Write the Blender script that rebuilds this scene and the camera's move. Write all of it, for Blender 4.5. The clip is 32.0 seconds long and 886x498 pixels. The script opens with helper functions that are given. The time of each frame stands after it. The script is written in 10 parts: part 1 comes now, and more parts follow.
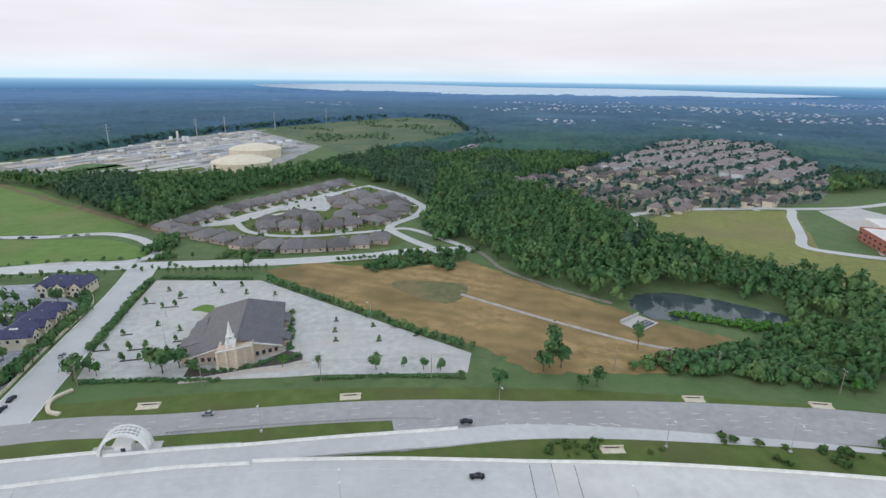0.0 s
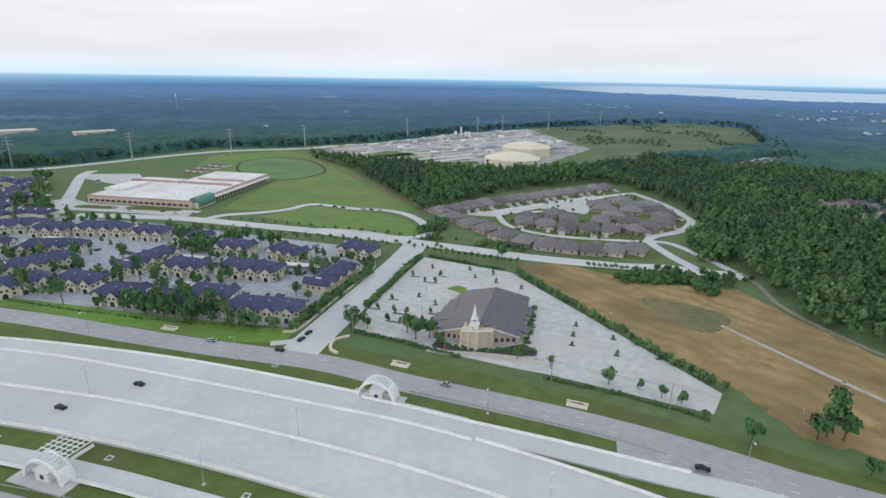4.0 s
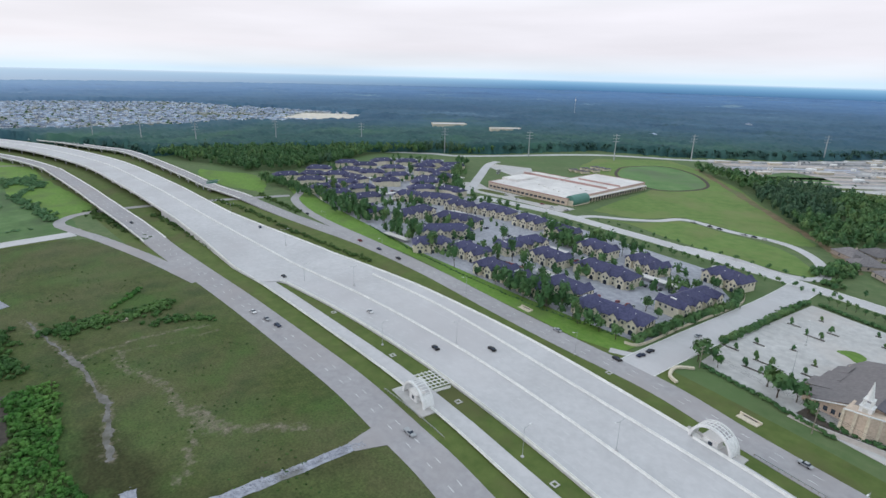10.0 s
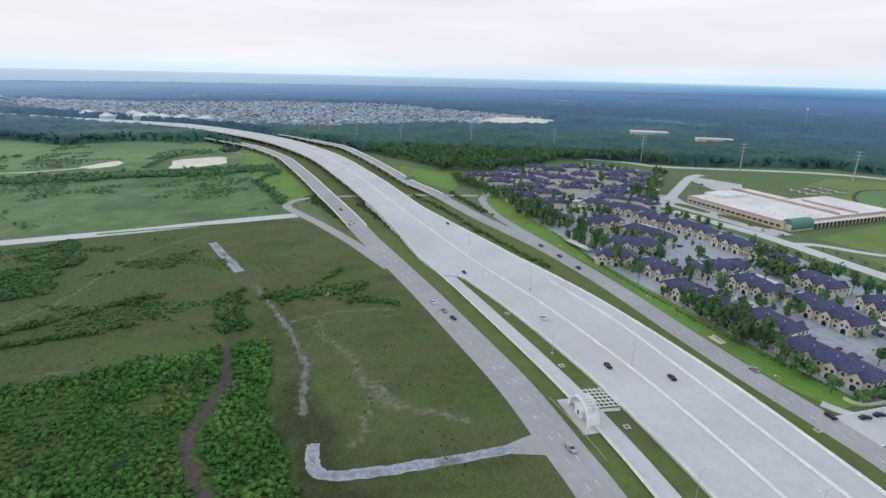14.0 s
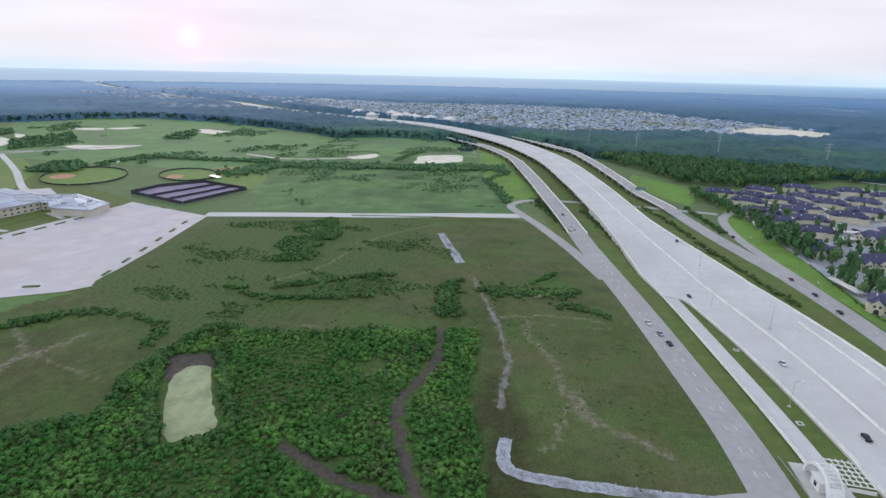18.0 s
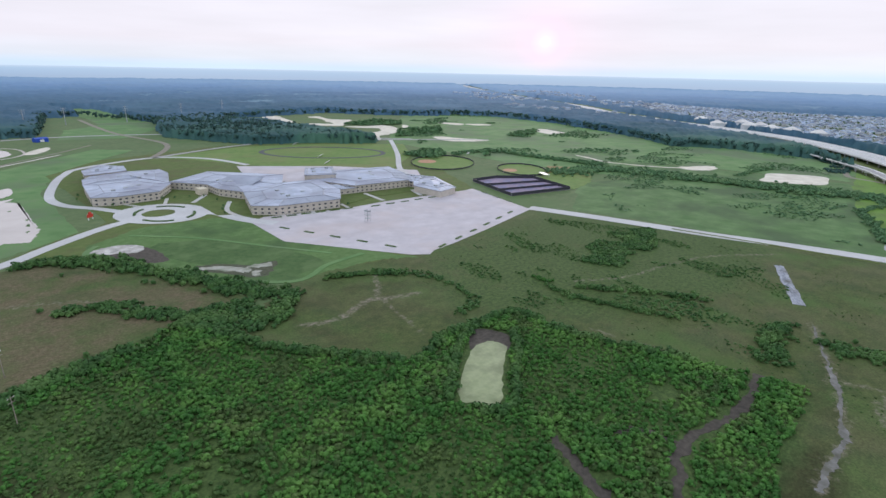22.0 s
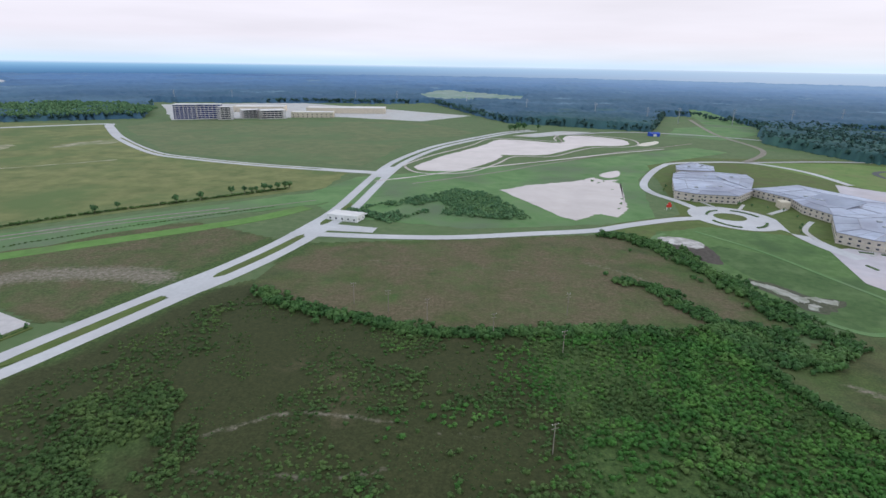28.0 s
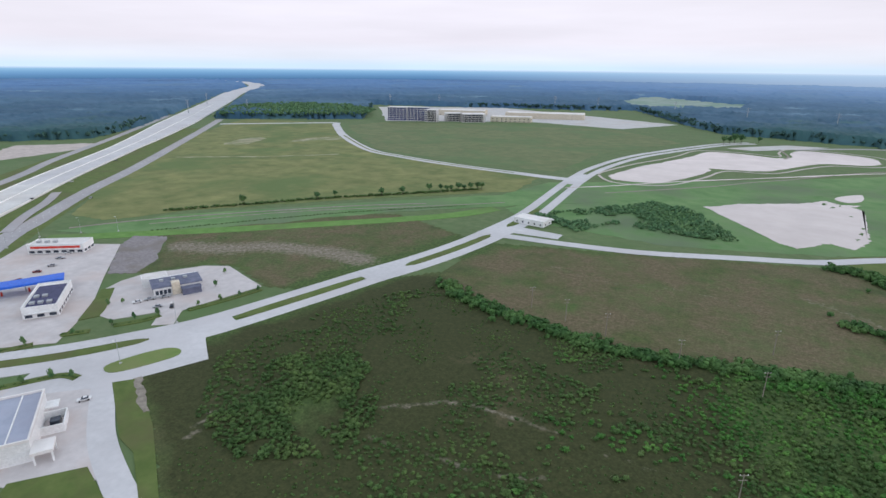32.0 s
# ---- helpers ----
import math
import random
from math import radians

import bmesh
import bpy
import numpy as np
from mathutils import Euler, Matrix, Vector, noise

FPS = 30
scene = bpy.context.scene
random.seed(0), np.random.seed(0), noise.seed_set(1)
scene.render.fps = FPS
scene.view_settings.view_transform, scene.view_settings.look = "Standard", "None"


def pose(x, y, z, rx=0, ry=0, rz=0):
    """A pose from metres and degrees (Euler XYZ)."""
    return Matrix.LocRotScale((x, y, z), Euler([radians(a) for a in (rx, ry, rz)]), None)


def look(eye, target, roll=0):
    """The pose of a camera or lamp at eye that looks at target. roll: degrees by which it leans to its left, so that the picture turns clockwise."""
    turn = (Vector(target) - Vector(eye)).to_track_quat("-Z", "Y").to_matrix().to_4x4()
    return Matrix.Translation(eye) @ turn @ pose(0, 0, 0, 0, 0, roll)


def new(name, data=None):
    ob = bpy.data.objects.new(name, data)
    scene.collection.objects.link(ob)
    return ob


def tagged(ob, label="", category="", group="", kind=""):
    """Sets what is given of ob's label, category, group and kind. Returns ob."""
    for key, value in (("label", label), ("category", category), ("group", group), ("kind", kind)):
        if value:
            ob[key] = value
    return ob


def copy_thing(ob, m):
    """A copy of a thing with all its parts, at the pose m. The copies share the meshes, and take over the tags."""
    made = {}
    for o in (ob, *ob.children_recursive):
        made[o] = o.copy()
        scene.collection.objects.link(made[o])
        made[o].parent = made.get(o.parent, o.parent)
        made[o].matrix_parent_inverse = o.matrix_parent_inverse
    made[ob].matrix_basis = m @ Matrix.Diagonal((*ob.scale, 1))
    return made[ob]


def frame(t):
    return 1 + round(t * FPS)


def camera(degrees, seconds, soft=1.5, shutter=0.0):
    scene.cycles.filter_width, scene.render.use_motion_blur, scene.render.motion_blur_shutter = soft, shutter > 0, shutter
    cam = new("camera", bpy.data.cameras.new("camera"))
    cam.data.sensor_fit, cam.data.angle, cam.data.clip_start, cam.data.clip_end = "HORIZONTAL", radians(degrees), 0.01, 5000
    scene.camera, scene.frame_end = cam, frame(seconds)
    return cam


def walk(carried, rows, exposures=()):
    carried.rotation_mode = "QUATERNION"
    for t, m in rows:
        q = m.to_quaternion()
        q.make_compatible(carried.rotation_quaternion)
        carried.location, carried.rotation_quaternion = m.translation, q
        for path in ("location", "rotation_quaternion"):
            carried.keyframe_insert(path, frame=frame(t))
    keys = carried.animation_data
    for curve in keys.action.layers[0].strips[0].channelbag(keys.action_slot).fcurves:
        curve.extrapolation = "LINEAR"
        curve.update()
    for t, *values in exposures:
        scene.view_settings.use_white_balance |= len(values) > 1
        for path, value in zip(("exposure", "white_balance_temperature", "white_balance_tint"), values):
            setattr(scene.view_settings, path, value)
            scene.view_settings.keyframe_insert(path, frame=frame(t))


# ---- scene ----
# Camera: a drone that hovers 120 m up and turns where it is
cam = camera(78.8, 32.0)
PATH = [
    (0, (0.05, 0.04, 119.97), (21.169, 92.976, 89.684), 0.66),
    (0.5, (0.32, 0.45, 120.04), (15.238, 94.522, 89.565), 0.60),
    (1, (0.47, 0.72, 120.08), (8.196, 95.629, 89.539), 0.66),
    (1.5, (0.57, 0.83, 120.11), (1.328, 96.027, 89.493), 0.72),
    (2, (0.71, 0.85, 120.12), (-4.565, 95.872, 89.423), 0.79),
    (2.5, (0.81, 0.87, 120.18), (-9.284, 95.501, 89.460), 0.83),
    (4.5, (1.68, 0.67, 119.64), (-27.968, 91.148, 89.061), 1.06),
    (5, (1.73, 0.70, 119.60), (-32.997, 89.361, 89.048), 1.10),
    (5.5, (1.66, 0.64, 119.63), (-37.986, 87.213, 89.067), 1.13),
    (6, (1.67, 0.48, 119.67), (-43.195, 84.450, 89.082), 1.17),
    (6.5, (1.84, 0.32, 119.73), (-48.172, 81.316, 89.083), 1.27),
    (7, (1.90, 0.31, 119.87), (-53.067, 77.993, 89.149), 1.29),
    (7.5, (1.89, 0.34, 120.06), (-57.541, 74.647, 89.305), 1.40),
    (8, (1.72, 0.35, 120.25), (-61.773, 71.189, 89.430), 1.42),
    (8.5, (1.58, 0.35, 120.39), (-65.762, 67.532, 89.536), 1.42),
    (9, (1.49, 0.39, 120.48), (-69.215, 64.014, 89.612), 1.46),
    (9.5, (1.56, 0.48, 120.51), (-72.135, 60.594, 89.609), 1.41),
    (10, (1.75, 0.55, 120.52), (-74.915, 56.831, 89.623), 1.42),
    (10.5, (1.82, 0.65, 120.42), (-77.672, 52.833, 89.488), 1.40),
    (11, (1.73, 0.73, 120.27), (-80.367, 48.750, 89.380), 1.40),
    (11.5, (1.42, 0.84, 120.04), (-82.903, 44.847, 89.175), 1.44),
    (12, (1.25, 0.91, 119.86), (-84.819, 41.433, 89.033), 1.46),
    (12.5, (1.32, 0.93, 119.91), (-86.108, 38.420, 89.072), 1.42),
    (13, (1.51, 0.85, 120.04), (-87.144, 35.359, 89.215), 1.42),
    (13.5, (1.63, 0.82, 120.20), (-88.355, 31.653, 89.349), 1.38),
    (14, (1.70, 0.76, 120.30), (-89.585, 27.511, 89.451), 1.35),
    (14.5, (1.78, 0.74, 120.36), (-90.584, 23.495, 89.512), 1.40),
    (16.5, (2.44, 0.48, 120.28), (-92.616, 3.811, 89.419), 1.38),
    (17, (2.60, 0.48, 120.32), (-92.485, -1.456, 89.415), 1.33),
    (17.5, (2.70, 0.59, 120.37), (-92.111, -6.825, 89.459), 1.32),
    (18, (2.63, 0.85, 120.47), (-91.613, -11.730, 89.486), 1.29),
    (18.5, (2.47, 1.09, 120.60), (-90.917, -16.602, 89.514), 1.23),
    (19, (2.40, 1.14, 120.68), (-89.914, -21.443, 89.564), 1.24),
    (19.5, (2.35, 1.11, 120.69), (-88.577, -26.451, 89.512), 1.25),
    (20, (2.33, 1.07, 120.67), (-86.341, -33.022, 89.450), 1.30),
    (20.5, (2.33, 1.14, 120.59), (-82.105, -42.330, 89.271), 1.36),
    (21, (2.44, 1.29, 120.49), (-78.441, -48.424, 89.076), 1.31),
    (21.5, (2.39, 1.45, 120.32), (-74.243, -54.593, 88.891), 1.27),
    (22, (2.18, 1.48, 120.09), (-68.995, -61.294, 88.573), 1.22),
    (22.5, (2.03, 1.50, 119.96), (-62.203, -68.318, 88.335), 1.27),
    (23, (1.83, 1.52, 120.05), (-55.072, -74.307, 88.235), 1.28),
    (23.5, (1.68, 1.56, 120.23), (-46.814, -79.808, 88.190), 1.31),
    (24, (1.57, 1.67, 120.36), (-37.047, -84.737, 88.078), 1.29),
    (24.5, (1.38, 1.82, 120.36), (-28.535, -87.907, 87.879), 1.28),
    (25, (1.13, 1.76, 120.19), (-21.529, -90.034, 87.640), 1.25),
    (25.5, (0.92, 1.60, 119.99), (-14.916, -91.597, 87.380), 1.21),
    (26, (0.70, 1.59, 119.82), (-9.202, -92.429, 87.222), 1.15),
    (26.5, (0.51, 1.53, 119.78), (-3.392, -92.903, 87.100), 1.06),
    (28.5, (0.52, 1.77, 119.19), (19.975, -90.768, 86.677), 0.87),
    (29, (0.53, 1.82, 119.06), (23.122, -90.024, 86.602), 0.78),
    (29.5, (0.59, 1.88, 119.02), (25.856, -89.279, 86.595), 0.74),
    (30, (0.68, 1.94, 119.03), (28.960, -88.355, 86.662), 0.73),
    (30.5, (0.80, 1.94, 119.03), (33.256, -86.966, 86.763), 0.68),
    (31, (0.86, 1.92, 119.01), (38.469, -84.954, 86.795), 0.66),
    (31.5, (0.76, 1.94, 118.92), (43.299, -82.640, 86.722), 0.67),
    (32, (0.59, 2.08, 118.78), (47.074, -80.456, 86.732), 0.57),
]
walk(cam, [(t, look(eye, target, roll)) for t, eye, target, roll in PATH], [(0, 0.16, 6480, 10.5), (9, 0.16, 6450, 11), (15, 0.16, 6400, 12), (22, 0.17, 6330, 15), (32, 0.17, 6330, 15)])
# ---------------------------------------------------------------- light
SUN_YAW, SUN_UP = radians(121.8), radians(2.8)
SUN_WAY = Vector((-math.sin(SUN_YAW) * math.cos(SUN_UP), math.cos(SUN_YAW) * math.cos(SUN_UP), math.sin(SUN_UP)))


def build_world():
    w = bpy.data.worlds.new("hazy_evening")
    w.use_nodes = True
    nt = w.node_tree
    N, L = nt.nodes, nt.links
    N.clear()
    out, bg = N.new("ShaderNodeOutputWorld"), N.new("ShaderNodeBackground")
    sky = N.new("ShaderNodeTexSky")
    sky.sky_type, sky.sun_disc = "NISHITA", False
    sky.sun_elevation, sky.sun_rotation = SUN_UP, math.atan2(SUN_WAY.x, SUN_WAY.y)
    sky.dust_density = 0.0
    co, sep, ramp = N.new("ShaderNodeTexCoord"), N.new("ShaderNodeSeparateXYZ"), N.new("ShaderNodeValToRGB")
    L.new(co.outputs["Generated"], sep.inputs[0])
    L.new(sep.outputs["Z"], ramp.inputs[0])
    e = ramp.color_ramp.elements
    e[0].position, e[0].color = 0.0, (0.55, 0.74, 0.90, 1)
    e[1].position, e[1].color = 1.0, (0.66, 0.77, 0.84, 1)
    for pos, col in ((0.012, (0.67, 0.755, 0.84)), (0.04, (0.725, 0.725, 0.795)), (0.10, (0.76, 0.75, 0.81)), (0.16, (0.775, 0.81, 0.855)), (0.5, (0.78, 0.87, 0.95))):
        e.new(pos).color = (*col, 1)
    # faint cloud streaks
    mp, nz = N.new("ShaderNodeMapping"), N.new("ShaderNodeTexNoise")
    mp.inputs["Scale"].default_value = (1.0, 1.0, 9.0)
    nz.inputs["Scale"].default_value, nz.inputs["Detail"].default_value = 2.6, 5.0
    L.new(co.outputs["Generated"], mp.inputs[0])
    L.new(mp.outputs[0], nz.inputs["Vector"])
    rng = N.new("ShaderNodeMapRange")
    rng.inputs["To Min"].default_value, rng.inputs["To Max"].default_value = 0.92, 1.08
    rng.inputs["From Min"].default_value, rng.inputs["From Max"].default_value = 0.25, 0.75
    L.new(nz.outputs[0], rng.inputs["Value"])
    mul = N.new("ShaderNodeVectorMath")
    mul.operation = "SCALE"
    L.new(ramp.outputs[0], mul.inputs[0])
    L.new(rng.outputs[0], mul.inputs["Scale"])
    # rosy glow of the veiled sun
    dot, glow, tint = N.new("ShaderNodeVectorMath"), N.new("ShaderNodeValToRGB"), N.new("ShaderNodeVectorMath")
    arc, wide = N.new("ShaderNodeMath"), N.new("ShaderNodeMapRange")
    arc.operation = "ARCCOSINE"
    wide.inputs["From Max"].default_value = radians(12)
    dot.operation, tint.operation = "DOT_PRODUCT", "ADD"
    dot.inputs[1].default_value = SUN_WAY
    L.new(co.outputs["Generated"], dot.inputs[0])
    L.new(dot.outputs["Value"], arc.inputs[0])
    L.new(arc.outputs[0], wide.inputs["Value"])
    L.new(wide.outputs[0], glow.inputs[0])
    ge = glow.color_ramp.elements
    ge[0].position, ge[0].color = 0.0, (0.36, 0.26, 0.27, 1)
    ge[1].position, ge[1].color = 1.0, (0, 0, 0, 1)
    for pos, col in ((0.05, (0.24, 0.08, 0.12)), (0.12, (0.15, 0.0, 0.05)), (0.25, (0.07, 0.0, 0.02)), (0.5, (0.03, 0.0, 0.01))):
        ge.new(pos).color = (*col, 1)
    L.new(mul.outputs[0], tint.inputs[0])
    L.new(glow.outputs[0], tint.inputs[1])
    dim, add = N.new("ShaderNodeVectorMath"), N.new("ShaderNodeVectorMath")
    dim.operation, add.operation = "SCALE", "ADD"
    dim.inputs["Scale"].default_value = 0.012
    L.new(sky.outputs[0], dim.inputs[0])
    L.new(dim.outputs[0], add.inputs[0])
    L.new(tint.outputs[0], add.inputs[1])
    L.new(add.outputs[0], bg.inputs["Color"])
    bg.inputs["Strength"].default_value = 1.0
    L.new(bg.outputs[0], out.inputs[0])
    scene.world = w


build_world()
sun_data = bpy.data.lights.new("sun", "SUN")
sun_data.energy, sun_data.angle, sun_data.color = 0.7, radians(14), (1.0, 0.86, 0.8)
sun = new("sun", sun_data)
sun.matrix_world = look((0, 0, 300), Vector((0, 0, 300)) - SUN_WAY - Vector((0, 0, 0.12)))


# ---------------------------------------------------------------- materials
def mat(name, a, b, fine=0.6, big=0.02, rough=0.9, bump=0.0, c=None, metal=0.0, random=0.0, spread=0.5, stripes=None, facets=0.0):
    """Two-scale noise between the colours a and b, with patches of c; random: change from piece to piece."""
    m = bpy.data.materials.new(name)
    m.use_nodes = True
    nt = m.node_tree
    N, L = nt.nodes, nt.links
    p = N["Principled BSDF"]
    p.inputs["Roughness"].default_value, p.inputs["Metallic"].default_value = rough, metal
    p.inputs["Specular IOR Level"].default_value = 0.25
    geo = N.new("ShaderNodeNewGeometry")

    def noise_at(scale, detail):
        n = N.new("ShaderNodeTexNoise")
        n.inputs["Scale"].default_value, n.inputs["Detail"].default_value = scale, detail
        n.inputs["Roughness"].default_value = 0.62
        L.new(geo.outputs["Position"], n.inputs["Vector"])
        return n.outputs[0]

    def mixed(fac, x, y, kind="MIX"):
        n = N.new("ShaderNodeMix")
        n.data_type, n.blend_type = "RGBA", kind
        for sock, v in ((n.inputs[0], fac), (n.inputs[6], x), (n.inputs[7], y)):
            if isinstance(v, tuple):
                sock.default_value = (*v, 1)
            elif isinstance(v, float):
                sock.default_value = v
            else:
                L.new(v, sock)
        return n.outputs[2]

    def ranged(v, lo, hi, to_lo=0.0, to_hi=1.0):
        n = N.new("ShaderNodeMapRange")
        for k, x in zip(("From Min", "From Max", "To Min", "To Max"), (lo, hi, to_lo, to_hi)):
            n.inputs[k].default_value = x
        L.new(v, n.inputs["Value"])
        return n.outputs[0]

    grain = noise_at(fine, 6.0)
    w = 0.26 * spread
    col = mixed(ranged(grain, 0.5 - w, 0.5 + w), a, b)
    if c is not None:
        col = mixed(ranged(noise_at(big, 5.0), 0.48, 0.64), col, c)
    if stripes:
        wv, mp = N.new("ShaderNodeTexWave"), N.new("ShaderNodeMapping")
        mp.inputs["Rotation"].default_value = (0, 0, radians(stripes[0]))
        wv.inputs["Scale"].default_value, wv.inputs["Distortion"].default_value, wv.inputs["Detail"].default_value, wv.inputs["Detail Scale"].default_value = stripes[1], 7.0, 4.0, 1.4
        L.new(geo.outputs["Position"], mp.inputs[0])
        L.new(mp.outputs[0], wv.inputs["Vector"])
        col = mixed(ranged(wv.outputs[0], 0.25, 0.9, 0.0, stripes[2]), col, stripes[3])
    tone = ranged(noise_at(big * 2.3, 3.0), 0.3, 0.7, 0.92, 1.08)
    if random:
        info = N.new("ShaderNodeObjectInfo")
        r = ranged(info.outputs["Random"], 0.0, 1.0, 1 - random, 1 + random)
        mm = N.new("ShaderNodeMath")
        mm.operation = "MULTIPLY"
        L.new(tone, mm.inputs[0])
        L.new(r, mm.inputs[1])
        tone = mm.outputs[0]
    if facets:
        mm = N.new("ShaderNodeMath")
        mm.operation = "MULTIPLY"
        L.new(tone, mm.inputs[0])
        L.new(ranged(geo.outputs["Random Per Island"], 0.0, 1.0, 1 - facets, 1 + facets), mm.inputs[1])
        tone = mm.outputs[0]
    sc = N.new("ShaderNodeVectorMath")
    sc.operation = "SCALE"
    L.new(col, sc.inputs[0])
    L.new(tone, sc.inputs["Scale"])
    L.new(sc.outputs[0], p.inputs["Base Color"])
    if bump:
        bn = N.new("ShaderNodeBump")
        bn.inputs["Strength"].default_value, bn.inputs["Distance"].default_value = min(1.0, bump), bump
        L.new(grain, bn.inputs["Height"])
        L.new(bn.outputs[0], p.inputs["Normal"])
    return m


def leaf_mat(name, a, b, c, patch=0.05):
    """Foliage: every leaf clump has its own tone, and the tone drifts from tree to tree."""
    m = mat(name, a, b, fine=0.16, big=patch, rough=0.75, c=c)
    nt = m.node_tree
    N, L = nt.nodes, nt.links
    p = N["Principled BSDF"]
    src = p.inputs["Base Color"].links[0].from_socket
    geo, rg, sc = N.new("ShaderNodeNewGeometry"), N.new("ShaderNodeMapRange"), N.new("ShaderNodeVectorMath")
    rg.inputs["To Min"].default_value, rg.inputs["To Max"].default_value = 0.78, 1.26
    p.inputs["Specular IOR Level"].default_value = 0.2
    L.new(geo.outputs["Random Per Island"], rg.inputs["Value"])
    sc.operation = "SCALE"
    L.new(src, sc.inputs[0])
    L.new(rg.outputs[0], sc.inputs["Scale"])
    L.new(sc.outputs[0], p.inputs["Base Color"])
    return m


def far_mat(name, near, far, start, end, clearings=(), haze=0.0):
    """Woods seen from afar: dark crowns and lighter ones. Haze is painted in by blending the colours near into the
    colours far over the distance given.
    """
    m = mat(name, near[0], near[1], fine=0.045, big=0.0045, rough=1.0, c=near[2], spread=0.9)
    nt = m.node_tree
    N, L = nt.nodes, nt.links
    p = N["Principled BSDF"]
    src = p.inputs["Base Color"].links[0].from_socket
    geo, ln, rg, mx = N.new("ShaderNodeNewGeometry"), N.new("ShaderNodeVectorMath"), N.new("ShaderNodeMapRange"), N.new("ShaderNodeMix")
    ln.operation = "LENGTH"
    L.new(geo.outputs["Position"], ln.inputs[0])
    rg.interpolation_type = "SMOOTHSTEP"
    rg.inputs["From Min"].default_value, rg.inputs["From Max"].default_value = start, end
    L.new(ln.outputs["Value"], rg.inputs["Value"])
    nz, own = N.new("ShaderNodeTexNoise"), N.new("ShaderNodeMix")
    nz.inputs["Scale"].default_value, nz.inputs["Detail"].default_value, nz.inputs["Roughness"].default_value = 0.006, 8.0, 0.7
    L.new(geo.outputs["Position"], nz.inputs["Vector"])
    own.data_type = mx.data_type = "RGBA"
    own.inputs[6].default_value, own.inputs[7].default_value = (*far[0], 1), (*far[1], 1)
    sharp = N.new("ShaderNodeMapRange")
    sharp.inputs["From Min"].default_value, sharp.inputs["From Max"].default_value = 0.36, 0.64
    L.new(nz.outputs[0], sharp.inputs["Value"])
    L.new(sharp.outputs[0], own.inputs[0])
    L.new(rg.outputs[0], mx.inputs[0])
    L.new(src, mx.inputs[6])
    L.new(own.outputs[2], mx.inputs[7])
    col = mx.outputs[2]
    # stands of darker wood and lighter clearings
    for scale, lo, hi, much, tint in clearings:
        n2, r2, m2 = N.new("ShaderNodeTexNoise"), N.new("ShaderNodeMapRange"), N.new("ShaderNodeMix")
        n2.inputs["Scale"].default_value, n2.inputs["Detail"].default_value, n2.inputs["Roughness"].default_value = scale, 6.0, 0.6
        L.new(geo.outputs["Position"], n2.inputs["Vector"])
        for k, v in zip(("From Min", "From Max", "To Min", "To Max"), (lo, hi, 0.0, much)):
            r2.inputs[k].default_value = v
        L.new(n2.outputs[0], r2.inputs["Value"])
        m2.data_type = "RGBA"
        m2.inputs[7].default_value = (*tint, 1)
        L.new(r2.outputs[0], m2.inputs[0])
        L.new(col, m2.inputs[6])
        col = m2.outputs[2]
    # hazier air towards the low sun in the south-west, painted into the base colour
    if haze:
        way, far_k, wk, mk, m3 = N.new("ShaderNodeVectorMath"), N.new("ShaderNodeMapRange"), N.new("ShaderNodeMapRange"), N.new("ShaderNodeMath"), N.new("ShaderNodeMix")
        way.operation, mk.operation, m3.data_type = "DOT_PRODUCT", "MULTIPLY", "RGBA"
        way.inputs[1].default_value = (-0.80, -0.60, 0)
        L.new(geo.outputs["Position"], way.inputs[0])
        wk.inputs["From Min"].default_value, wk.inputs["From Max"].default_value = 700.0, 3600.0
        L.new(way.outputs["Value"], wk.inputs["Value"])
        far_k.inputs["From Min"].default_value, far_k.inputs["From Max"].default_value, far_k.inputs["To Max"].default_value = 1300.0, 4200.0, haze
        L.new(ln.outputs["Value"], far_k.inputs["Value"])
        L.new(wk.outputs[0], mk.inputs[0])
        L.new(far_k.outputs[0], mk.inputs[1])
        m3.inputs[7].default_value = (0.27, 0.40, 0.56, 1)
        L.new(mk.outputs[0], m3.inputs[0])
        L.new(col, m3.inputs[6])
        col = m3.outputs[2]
    L.new(col, p.inputs["Base Color"])
    return m


